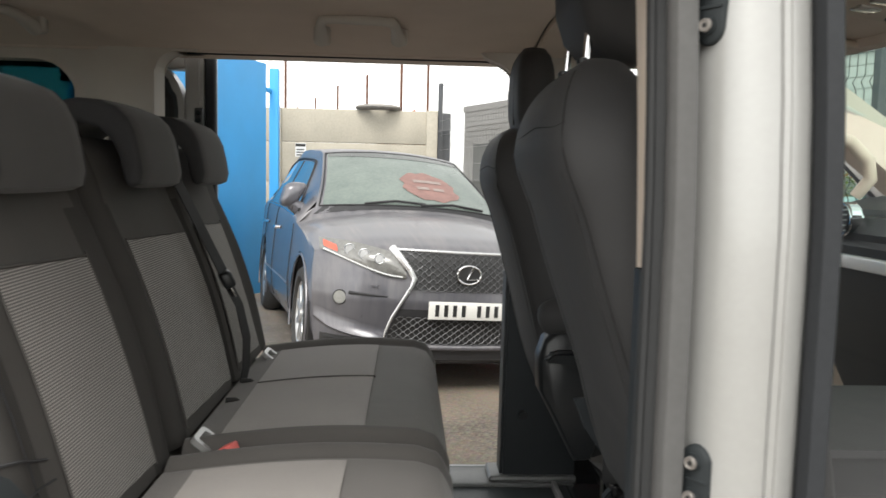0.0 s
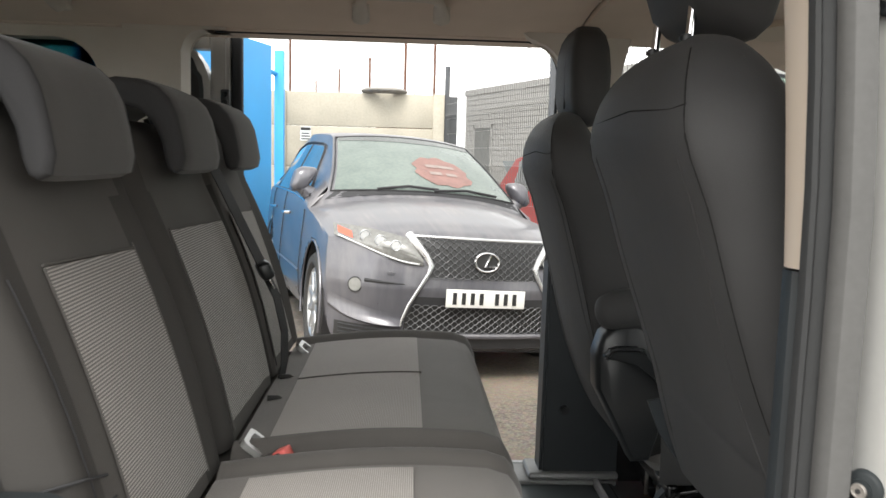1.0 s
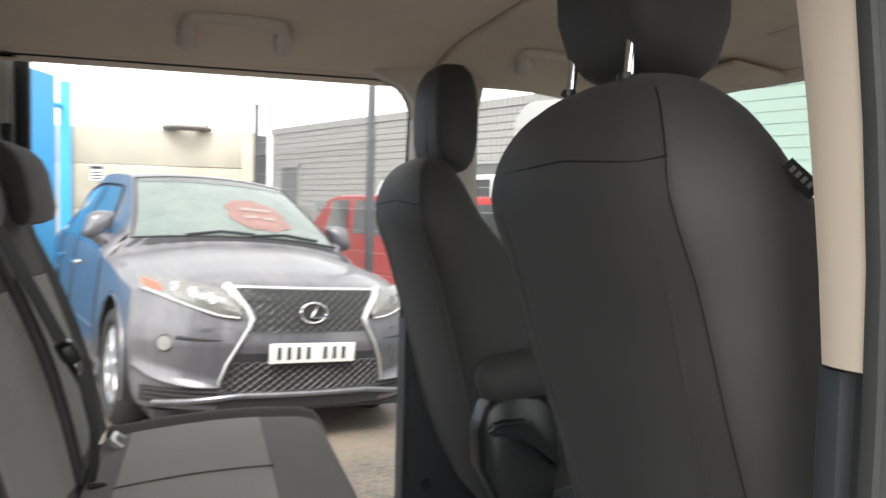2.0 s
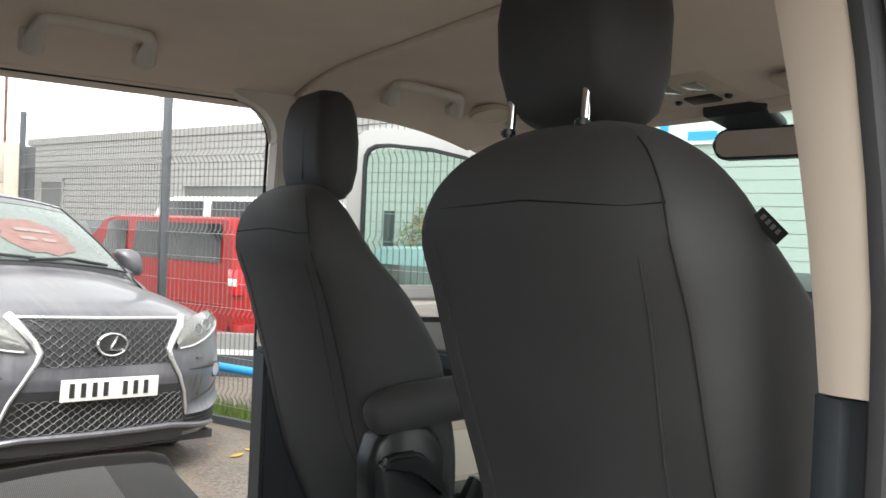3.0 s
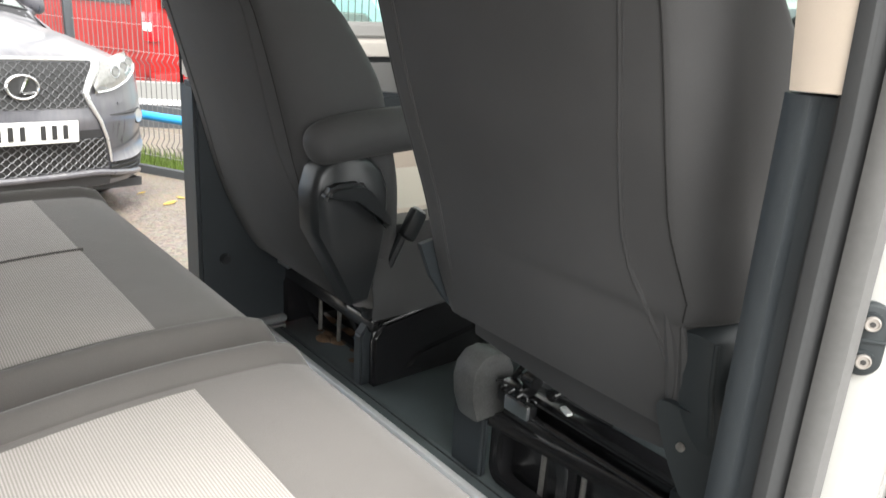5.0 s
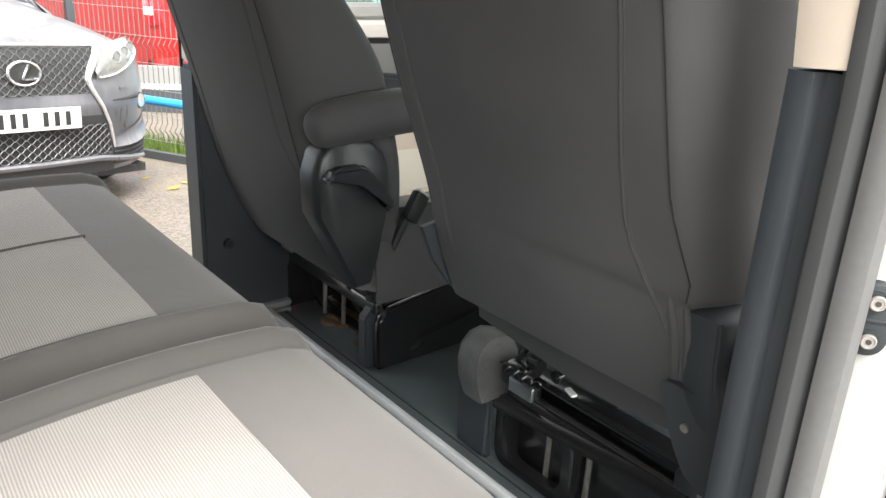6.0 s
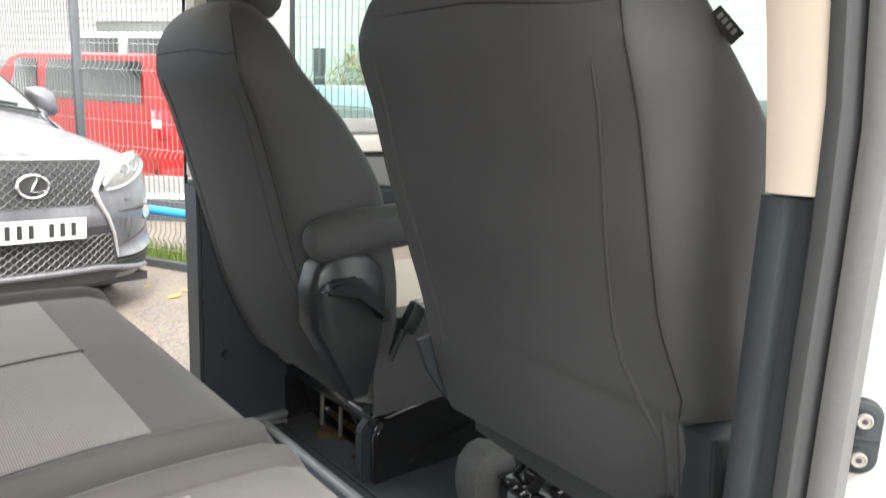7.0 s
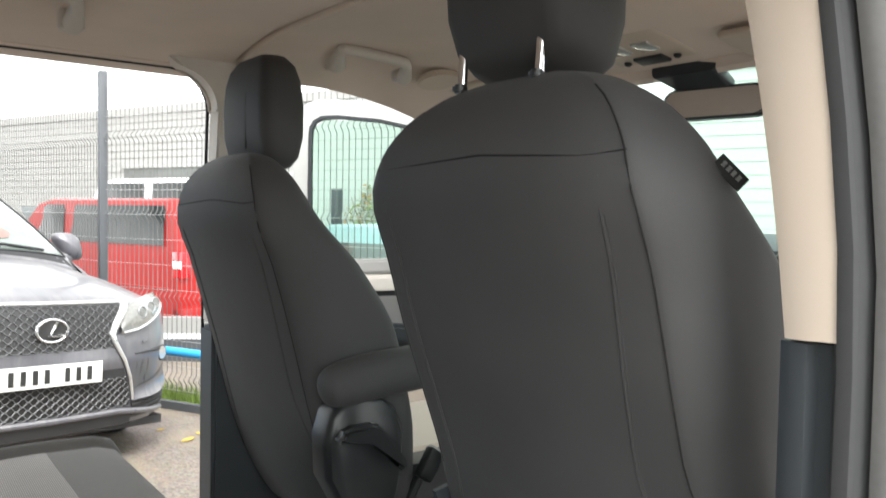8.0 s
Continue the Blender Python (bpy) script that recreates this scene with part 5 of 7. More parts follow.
rim = lambda y, k: [(-0.70 + (x + 0.70) * k, y, 0.84 + (z - 0.84) * (0.4 + 0.6 * k)) for x, z in hinge]
part("hinge_cover", loft([rim(-0.772, 1.0), rim(-0.822, 1.0), rim(-0.832, 0.985), rim(-0.838, 0.94), rim(-0.841, 0.84)]), M["moulded"], near_seat, "dark moulded hinge cover")
part("fold_seam", tube([back_point(0.165 - 0.30 * (y + 0.66), y, -0.483, 0.290, 0.002) for y in span(-0.755, -0.640, 10)], 0.0022, 6), M["side_cloth"], near_seat)


# ---- fittings in the van ----
def ribbon(points, width, side, t=0.0016):
    """Flat webbing along points; side is the way across it."""
    sd = Vector(side).normalized() * width / 2
    pts = [Vector(p) for p in points]
    rings = []
    for i, p in enumerate(pts):
        d = (pts[min(i + 1, len(pts) - 1)] - pts[max(i - 1, 0)]).normalized()
        nrm = d.cross(sd).normalized() * t
        rings.append([p - sd - nrm, p + sd - nrm, p + sd + nrm, p - sd + nrm])
    return loft(rings)


belt = thing("seat_belt", on_back(0.0, 0.27, 0.02), "black webbing seat belt hanging over the middle backrest", "seat belt")
part("upper_webbing", ribbon([on_back(0.66, 0.27, -0.02), on_back(0.60, 0.275, 0.03), on_back(0.50, 0.28, 0.045), on_back(0.38, 0.29, 0.06), on_back(0.28, 0.30, 0.072)], 0.04, (0.35, 1, 0)), M["belt"], belt)
tg = part("tongue", moved(box(-0.016, 0.016, -0.03, 0.03, -0.022, 0.022, 0.010, 3), Matrix.Translation(on_back(0.265, 0.30, 0.075)) @ pose(0, 0, 0, 0, -25, 20)), M["black_plastic"], belt, "black belt tongue grip")
part("blade", moved(box(-0.002, 0.002, -0.012, 0.012, -0.05, -0.015, 0.001), Matrix.Translation(on_back(0.265, 0.30, 0.075)) @ pose(0, 0, 0, 0, -25, 20)), M["chrome"], tg)
part("lower_webbing", ribbon([on_back(0.255, 0.305, 0.072), on_back(0.19, 0.335, 0.075), on_back(0.10, 0.34, 0.065), on_back(0.03, 0.32, 0.045), on_back(-0.02, 0.30, 0.02)], 0.04, (0.25, 1, 0)), M["belt"], belt)
guide = thing("belt_outlet", on_back(0.55, 0.28, -0.02), "pale grey plastic seat-belt outlet on the backrest", "belt guide")
part("outlet", ribbon([on_back(0.70, 0.268, -0.03), on_back(0.64, 0.27, 0.03), on_back(0.56, 0.275, 0.04)], 0.03, (0.3, 1, 0), 0.006), M["beige_grey"], guide)

# buckles and anchor loops between backrest and cushion
for y in (-0.165, 0.56):
    a = thing("anchor_loop", (-0.605, y, 0.86), "pale grey child-seat anchor bezel", "anchor", "anchor bezels")
    ring = [(p[0], p[1]) for p in rounded(0.045, 0.075, 0.012, 4)]
    inner = [(p[0] * 0.55, p[1] * 0.70) for p in ring]
    bm = loft([[(x, yy, 0) for x, yy in ring], [(x, yy, 0.012) for x, yy in ring], [(x, yy, 0.012) for x, yy in inner], [(x, yy, 0) for x, yy in inner]], False)
    part("bezel", moved(bm, pose(-0.606, y, 0.897, 0, 38, 0)), M["silver"], a)
    part("recess", moved(box(-0.012, 0.012, -0.026, 0.026, 0.0, 0.003), pose(-0.606, y, 0.894, 0, 38, 0)), M["ink"], a)
for y in (0.12, 0.29):
    a = thing("anchor_slot", (-0.60, y, 0.86), "black child-seat anchor slot with steel bar", "anchor", "anchor slots")
    part("slot", moved(tube([(-0.03, 0, 0), (-0.012, 0, 0.012), (0.012, 0, 0.012), (0.03, 0, 0)], 0.008, 6), pose(-0.605, y, 0.882, 0, 35, 10)), M["ink"], a)
    part("bar", tube([(-0.617, y - 0.014, 0.889), (-0.617, y + 0.008, 0.892)], 0.003, 6), M["chrome"], a)


def buckle(x, y, z, rz):
    b = thing("belt_buckle", (x, y, z - 0.03), "black belt buckle with a red button", "buckle", "belt buckles")
    m = pose(x, y, z, 0, -28, rz)
    part("housing", moved(box(-0.045, 0.022, -0.017, 0.017, -0.014, 0.010, 0.005), m), M["black_plastic"], b)
    part("button", moved(box(0.004, 0.032, -0.0145, 0.0145, -0.011, 0.012, 0.004), m), M["red_button"], b, "red release button")


buckle(-0.555, -0.225, 0.897, -15)
buckle(-0.55, -0.255, 0.891, -22)
buckle(-0.54, 0.15, 0.887, -10)
pb = thing("belt_buckle", (0.36, 0.19, 0.78), "black belt buckle on a stalk beside the passenger seat", "buckle", "belt buckles")
part("stalk", tube([(0.33, 0.195, 0.76), (0.345, 0.185, 0.82), (0.37, 0.175, 0.88)], 0.011, 8), M["black_plastic"], pb)
part("housing", moved(box(-0.022, 0.022, -0.012, 0.012, -0.03, 0.04, 0.007), pose(0.382, 0.165, 0.893, 0, 34, 8)), M["black_plastic"], pb)
part("button", moved(box(-0.016, 0.016, -0.009, 0.009, 0.03, 0.044, 0.003), pose(0.382, 0.165, 0.893, 0, 34, 8)), M["silver"], pb, "pale worn release button")


# grab handles on the roof lining: two flat feet and a bar that stands off inwards
def grab_handle(foot_a, bar_a, bar_b, foot_b):
    fa, ba, bb, fb = (Vector(q) for q in (foot_a, bar_a, bar_b, foot_b))
    h = thing("grab_handle", (fa + fb) / 2, "beige moulded grab handle on the roof lining", "handle", "grab handles")
    pts, rad = [], []
    for q0, q1, q2 in ((fa, ba, bb), (ba, bb, fb)):
        for k in span(0.0, 1.0, 6):
            u = (q0 - q1).normalized() * 0.035 * (1 - k) + (q2 - q1).normalized() * 0.035 * k
            pts.append(q1 + u * (1 - 0.55 * math.sin(math.pi * k)))
            rad.append(0.0135)
    pts, rad = [fa] + pts + [fb], [0.021] + rad + [0.021]
    part("grip", tube(pts, rad, 14), M["beige_grey"], h)
    for q in (fa, fb):
        top = lining(q.y) + 0.004
        part("mount", box(q.x - 0.023, q.x + 0.023, q.y - 0.012, q.y + 0.030, q.z - 0.012, top, 0.009, 3), M["beige_grey"], h)
    return h


grab_handle((0.372, 0.565, 1.813), (0.320, 0.455, 1.833), (0.514, 0.455, 1.822), (0.576, 0.565, 1.807))
grab_handle((-0.461, 0.560, 1.809), (-0.453, 0.440, 1.846), (-0.256, 0.440, 1.842), (-0.244, 0.560, 1.814))
grab_handle((-1.461, 0.550, 1.809), (-1.453, 0.430, 1.846), (-1.256, 0.430, 1.842), (-1.244, 0.550, 1.814))

# overhead console, mirror, visors
con = thing("overhead_console", (0.76, -0.05, 1.78), "beige overhead console with map lights and dark display", "console")
CM = pose(0.79, -0.045, 1.826, 0, 9, 0)
part("housing", moved(box(-0.10, 0.085, -0.115, 0.115, -0.016, 0.03, 0.014, 3), CM), M["beige"], con)
part("display", moved(box(0.035, 0.076, -0.040, 0.040, -0.023, -0.010, 0.004), CM), M["ink"], con, "small dark display")
for y in (-0.068, 0.068):
    part("knob", moved(disc_ring((0.055, y, -0.019), (0, 0, 1), 0.009, 0.010, 16, 0.003), CM), M["grey_plastic"], con)
for y in (-0.036, 0.036):
    part("map_light", moved(box(-0.045, 0.005, y - 0.024, y + 0.024, -0.021, -0.010, 0.005), CM), M["lamp_clear"], con)
mir = thing("rear_view_mirror", (0.985, -0.113, 1.67), "black interior rear-view mirror on a sensor housing", "mirror")
ring = [(p[0], p[1]) for p in rounded(0.252, 0.074, 0.030, 6)]
part("shell", moved(prism(ring, "y", -0.004, 0.03, 0.006), pose(0.985, -0.113, 1.710, 0, 0, -78)), M["grey_plastic"], mir)
part("glass", moved(prism([(a * 0.93, b * 0.84) for a, b in ring], "y", -0.0065, -0.004), pose(0.985, -0.113, 1.710, 0, 0, -78)), M["chrome"], mir, "mirror glass")
part("sensor_housing", loft([[(0.90 + k * 0.11, -0.085 + p[0] * (1 - 0.25 * k), 1.785 - 0.034 * k + p[1]) for p in rounded(0.17, 0.036, 0.014, 3)] for k in (0, 0.5, 1.0)]), M["grey_plastic"], mir)
part("stem", tube([(0.995, -0.105, 1.752), (1.003, -0.110, 1.725)], 0.016, 10), M["black_plastic"], mir)
for y in (-0.46, 0.41):
    v = thing("sun_visor", (0.82, y, 1.77), "beige folded sun visor", "sun visor", "sun visors")
    part("board", moved(box(-0.085, 0.085, -0.19, 0.19, -0.008, 0.010, 0.008, 3), pose(0.83, y, 1.788, 0, 8, 0)), M["beige"], v)
    part("arm", tube([(0.90, y + (0.19 if y > 0 else -0.19), 1.785), (0.90, y, 1.778)], 0.006, 8), M["beige_grey"], v)
lr = thing("roof_speaker", (0.64, 0.50, 1.80), "round beige speaker cover in the roof lining", "speaker")
part("grille", disc_ring((0.66, 0.52, 1.805), (0, 0.25, 1), 0.06, 0.016, 28, 0.005), M["beige"], lr)

# steering wheel and dash vents
sw = thing("steering_wheel", (0.99, -0.42, 1.20), "black four-spoke steering wheel", "steering wheel")
ax = Vector((-0.85, 0, 0.53))
part("rim", torus((0.99, -0.42, 1.27), ax, 0.185, 0.017, 40, 10), M["black_plastic"], sw)
part("hub", disc_ring((1.005, -0.42, 1.26), ax, 0.075, 0.05, 28, 0.015), M["grey_plastic"], sw)
for a in (20, 160, 270):
    d = Vector((0, math.cos(radians(a)), 0)) + Vector((0.53, 0, 0.85)) * math.sin(radians(a))
    part("spoke", tube([Vector((1.0, -0.42, 1.26)) + d * 0.06, Vector((0.99, -0.42, 1.27)) + d * 0.178], 0.016, 8), M["black_plastic"], sw)
part("column", tube([(1.01, -0.42, 1.25), (1.2, -0.42, 1.13)], 0.04, 12), M["black_plastic"], sw)
for y in (-0.66, 0.57):
    av = thing("air_vent", (1.09, y, 1.28), "round-cornered dash air vent with chrome surround", "air vent", "air vents")
    ring = [(p[0], p[1]) for p in rounded(0.15, 0.10, 0.042, 5)]
    part("surround", moved(prism(ring, "y", -0.02, 0.02, 0.006), pose(1.085, y, 1.335, 0, 0, -90)), M["chrome"], av)
    part("recess", moved(prism([(a * 0.88, b * 0.86) for a, b in ring], "y", -0.023, 0.0), pose(1.085, y, 1.335, 0, 0, -90)), M["ink"], av)
    for k in range(5):
        part("slat", box(1.052, 1.062, y - 0.062, y + 0.062, 1.302 + 0.015 * k, 1.306 + 0.015 * k), M["steel"], av)
solo("trim_dash_band", box(1.058, 1.085, -0.79, 0.73, 1.195, 1.235, 0.008), M["white"], "pale satin strip along the dashboard", "trim", "structure")
ph = thing("pillar_handle", (1.19, 0.70, 1.42), "pale curved grab handle on the windscreen pillar", "handle")
part("grip", tube([(1.03, 0.72, 1.61), (1.07, 0.68, 1.60), (1.15, 0.665, 1.565), (1.205, 0.66, 1.51), (1.22, 0.665, 1.455), (1.19, 0.69, 1.40)], [0.012, 0.018, 0.021, 0.022, 0.021, 0.018], 12), M["beige"], ph)

# heel bolt on the far lower trim
bolt = thing("trim_cap", (0.16, 0.69, 0.67), "black screw cap on the lower pillar trim", "screw cap")
part("cap", disc_ring((0.165, 0.686, 0.69), (0, 1, 0), 0.014, 0.014, 18, 0.003), M["black_plastic"], bolt)

# ---- the parked grey car; local x across, local y back from its nose ----
CAR = thing("parked_car", (0.144, 3.085, 0.037), "dusty metallic grey five-door car with a mesh grille", "car", rz=15.3, ry=3.3, rx=-1.4)
# rows: back from nose, height, half width, drop to the sides
TOP = np.array([
    (0.14, 0.20, 0.78, 0.00), (0.05, 0.235, 0.86, 0.0), (0.035, 0.30, 0.89, 0.0), (0.03, 0.42, 0.905, 0.0), (0.012, 0.52, 0.91, 0.0),
    (0.0, 0.60, 0.915, 0.0), (0.008, 0.68, 0.915, 0.0), (0.03, 0.78, 0.915, 0.01), (0.055, 0.87, 0.91, 0.03), (0.085, 0.915, 0.905, 0.05),
    (0.14, 0.948, 0.905, 0.07), (0.30, 1.0, 0.905, 0.09), (0.60, 1.065, 0.905, 0.115), (0.95, 1.125, 0.905, 0.135), (1.12, 1.15, 0.90, 0.13),
    (1.18, 1.185, 0.775, 0.045), (1.49, 1.345, 0.715, 0.05), (1.82, 1.505, 0.66, 0.05), (2.13, 1.638, 0.615, 0.045), (2.24, 1.672, 0.615, 0.045),
    (2.7, 1.70, 0.65, 0.045), (3.0, 1.70, 0.67, 0.045), (3.6, 1.65, 0.655, 0.045), (4.15, 1.52, 0.56, 0.045), (4.5, 1.24, 0.60, 0.05), (4.66, 1.0, 0.78, 0.03),
    (4.75, 0.75, 0.86, 0.0), (4.74, 0.45, 0.87, 0.0), (4.68, 0.28, 0.84, 0.0)])
AX = np.arange(len(TOP), dtype=float)


def top_at(a):
    return [float(np.interp(a, AX, TOP[:, k])) for k in range(4)]


def plan(u, y):
    """How far the nose sweeps back towards its corners."""
    return (0.10 * abs(u / 0.9) ** 1.6 + 0.30 * abs(u / 0.9) ** 4.5) * min(1, max(0, (1.6 - y) / 1.3))


def skin(a, e, lift=0.0):
    y, z, w, drop = top_at(a)
    u = e * w
    back = plan(u, y) + float(np.interp(y, (0.85, 1.18, 2.1, 3.0), (0, 0.15, 0.14, 0))) * (u / 0.75) ** 2
    if y > 4.3:
        back = -0.22 * abs(e) ** 3
    return Vector((u, y + back, z - drop * abs(e) ** 2.2 + lift))


FZ, FY = TOP[:11, 1], TOP[:11, 0]


def nose_at(u, z, lift=0.0):
    """A place on the front of the car, from its offset and height."""
    y = float(np.interp(z + 0.03 * abs(u) ** 2, FZ, FY))
    return Vector((u, y + plan(u, y) - lift, z))


as_ = sorted(set(list(AX) + [k + 0.5 for k in range(len(TOP) - 1)] + [k + 0.25 for k in range(12)] + [k + 0.75 for k in range(12)]))
es = [-1, -0.985, -0.96, -0.92, -0.86, -0.78, -0.68, -0.56, -0.42, -0.28, -0.14, 0, 0.14, 0.28, 0.42, 0.56, 0.68, 0.78, 0.86, 0.92, 0.96, 0.985, 1]
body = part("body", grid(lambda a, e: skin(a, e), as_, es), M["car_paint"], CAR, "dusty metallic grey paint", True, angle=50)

WHEELS_Y, WHEEL_R = (0.90, 3.70), 0.375
sill = curve_of([(0.4, 0.25), (1.4, 0.25), (3.3, 0.25), (4.6, 0.32)])
edge_rows = [skin(a, 1) for a in span(5, 24.5, 140)]
EY, EW, EZ = [p.y for p in edge_rows], [p.x for p in edge_rows], [p.z for p in edge_rows]
order = np.argsort(EY)
EY, EW, EZ = np.array(EY)[order], np.array(EW)[order], np.array(EZ)[order]


def flank(y, t):
    """The car's side: t runs from the sill up to the shoulder and on to the roof edge."""
    ew, ez = float(np.interp(y, EY, EW)), float(np.interp(y, EY, EZ))
    sh_z = min(ez, float(np.interp(y, (0.4, 1.2, 4.4), (0.82, 1.03, 1.13))))
    wide = float(np.interp(y, (0.40, 0.44, 0.50, 0.60, 0.78, 1.0, 1.8, 3.6, 4.3, 4.68), (0.895, 0.912, 0.928, 0.940, 0.949, 0.952, 0.945, 0.955, 0.93, 0.86)))
    z0 = sill(y)
    ks = ((0, wide - 0.06, z0), (0.15, wide - 0.015, z0 + 0.12), (0.35, wide, 0.58), (0.5, wide - 0.012, 0.80), (0.62, max(ew, wide - 0.03) if ez < 1.02 else wide - 0.03, sh_z), (1.0, ew, ez))
    return Vector((float(np.interp(t, [k[0] for k in ks], [k[1] for k in ks])), y, float(np.interp(t, [k[0] for k in ks], [k[2] for k in ks]))))


for side in (-1, 1):
    ys, ts = span(0.42, 4.66, 150), span(0, 1, 34)
    bm = grid(lambda y, t: Vector((flank(y, t).x * side, y, flank(y, t).z)), ys, ts)
    gone = [f for f in bm.faces if any((f.calc_center_median().y - wy) ** 2 + (f.calc_center_median().z - WHEEL_R) ** 2 < 0.435 ** 2 for wy in WHEELS_Y)]
    bmesh.ops.delete(bm, geom=gone, context="FACES")
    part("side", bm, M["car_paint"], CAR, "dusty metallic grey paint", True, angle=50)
    for wy in WHEELS_Y:
        x = 0.935 * side
        arc = [(x, wy + 0.432 * math.cos(radians(a)), WHEEL_R + 0.432 * math.sin(radians(a))) for a in span(-18, 198, 26)]
        part("arch_lip", tube(arc, 0.009, 8), M["car_paint"], CAR, "", True)
        inner = loft([[(x * k, wy + 0.43 * math.cos(radians(a)), WHEEL_R + 0.43 * math.sin(radians(a))) for a in span(-20, 200, 20)] for k in (0.98, 0.62)], False, False)
        part("arch_liner", inner, M["car_dark"], CAR, "", True)
        w = part("wheel", joined(torus((x - 0.11 * side, wy, WHEEL_R), (1, 0, 0), 0.30, 0.075, 36, 10, 1.5)), M["tyre"], CAR, "worn black tyre", True)
        spokes = []
        for k in range(10):
            spokes.append(moved(box(-0.012, 0.016, -0.022, 0.022, 0.03, 0.235, 0.006), pose(x - 0.035 * side, wy, WHEEL_R, 36 * k, 0, 0)))
        part("rim", joined(torus((x - 0.06 * side, wy, WHEEL_R), (1, 0, 0), 0.236, 0.02, 32, 8, 2.0), disc_ring((x - 0.03 * side, wy, WHEEL_R), (1, 0, 0), 0.06, 0.04, 20, 0.006), *spokes), M["alloy"], w, "ten-spoke alloy rim", True)
        part("brake_disc", disc_ring((x - 0.12 * side, wy, WHEEL_R), (1, 0, 0), 0.20, 0.03, 24), M["car_dark"], w, "", True)
    # side windows with a dark frame
    fn = lambda y, t: Vector(((flank(y, t).x + 0.006) * side, y, flank(y, t).z))
    cut = curve_of([(1.66, 0.70), (2.24, 0.93), (4.1, 0.93)])
    for name, y0, y1 in (("front_side_window", 1.72, 2.68), ("rear_side_window", 2.75, 3.48), ("quarter_window", 3.54, 4.05)):
        bm = grid(lambda y, k: fn(y, 0.655 + (max(0.66, min(cut(y), 0.94 - 0.45 * max(0, y - 3.5))) - 0.655) * k), span(y0, y1, 12), span(0, 1, 5))
        part(name, bm, M["car_glass"], CAR, "dark side window", True)
    part("window_trim", tube([fn(y, 0.645) for y in span(1.58, 4.05, 24)], 0.006, 6), M["chrome"], CAR, "", True)
    part("window_surround", tube([fn(y, min(cut(y) + 0.015, 0.96 - 0.45 * max(0, y - 3.5))) for y in span(1.60, 4.05, 30)], 0.010, 6), M["car_dark"], CAR, "", True)
    for y0 in (2.05, 3.05):
        p = fn(y0 + 0.35, 0.56)
        part("door_handle", tube([(p.x, p.y - 0.11, p.z), (p.x + 0.035 * side, p.y - 0.08, p.z), (p.x + 0.035 * side, p.y + 0.08, p.z), (p.x, p.y + 0.11, p.z)], 0.014, 8), M["chrome"], CAR, "bright door handle", True)
    for yy, t1 in ((1.46, 0.60), (2.71, 0.64), (3.56, 0.64)):
        part("door_gap", tube([fn(yy + (0.10 * max(0, 0.35 - t) if yy > 3 else 0), t) for t in span(0.06 if yy < 3 else 0.30, t1, 12)], 0.004, 5), M["car_dark"], CAR, "", True)
    part("door_strip", tube([fn(yy, 0.30) for yy in span(1.50, 3.28, 16)], 0.010, 6), M["car_paint"], CAR, "", True)
    # mirror
    mc = Vector((0.925 * side, 1.70, 1.222))
    rings = [[(mc.x + p[0] * (1 + 2.2 * p[1]) - side * 0.42 * p[1], mc.y + k, mc.z + p[1]) for p in rounded(0.165 * s, 0.20 * s, 0.06 * s, 5)] for k, s in ((-0.075, 0.35), (-0.065, 0.65), (-0.04, 0.9), (0, 1.0), (0.05, 0.98), (0.06, 0.92))]
    mr = part("wing_mirror", loft(rings), M["car_paint"], CAR, "grey wing mirror", True)
    part("mirror_foot", tube([(0.80 * side, 1.70, 1.10), (0.87 * side, 1.70, 1.115), (0.935 * side, 1.70, 1.165)], [0.065, 0.06, 0.05], 10), M["car_paint"], mr, "", True)
    part("mirror_glass", prism([(mc.x + p[0] * 0.86 - side * 0.36 * p[1], mc.z + p[1] * 0.86) for p in rounded(0.165, 0.19, 0.06, 5)], "y", mc.y + 0.061, mc.y + 0.066), M["chrome"], mr, "", True)
    # headlamp: a curved clear cover with chrome barrels inside a dark bowl
    outline_t = smooth_of([(0.40, 0.79), (0.45, 0.87), (0.50, 0.905), (0.62, 0.932), (0.74, 0.95), (0.88, 0.955)])
    outline_b = smooth_of([(0.40, 0.742), (0.50, 0.752), (0.62, 0.785), (0.76, 0.838), (0.88, 0.885)])
    lamp = part("headlamp", grid(lambda u, k: nose_at(u * side, outline_b(u) + (outline_t(u) - outline_b(u)) * k, 0.010 + 0.02 * math.sin(math.pi * k)), span(0.40, 0.88, 22), span(0, 1, 7)), M["lamp_bowl"], CAR, "clear headlamp", True)
    for u, r in ((0.56, 0.030), (0.645, 0.032), (0.725, 0.032)):
        z = (outline_b(u) + outline_t(u)) / 2 + 0.012
        part("lamp_barrel", torus(nose_at(u * side, z, 0.034), (0.25 * side, -1, 0.1), r, 0.0035, 20, 8), M["steel"], lamp, "", True)
        part("lamp_lens", disc_ring(nose_at(u * side, z, 0.028), (0.25 * side, -1, 0.1), r - 0.003, 0.014, 18, 0.004), M["lamp_lens"], lamp, "", True)
    part("indicator", grid(lambda u, k: nose_at(u * side, outline_b(u) + 0.012 + 0.055 * k, 0.034), span(0.79, 0.86, 4), span(0.25, 1, 3)), M["amber"], lamp, "amber indicator", True)
    part("light_strip", tube([nose_at(u * side, outline_b(u) + 0.008, 0.022) for u in span(0.42, 0.86, 18)], 0.0045, 6), M["white"], lamp, "", True)
    # fog lamp in its dark pod
    p = nose_at(0.77 * side, 0.597, 0.006)
    fg = part("fog_lamp", torus(p, (0.55 * side, -1, 0), 0.044, 0.0045, 24, 8), M["car_dark"], CAR, "", True)
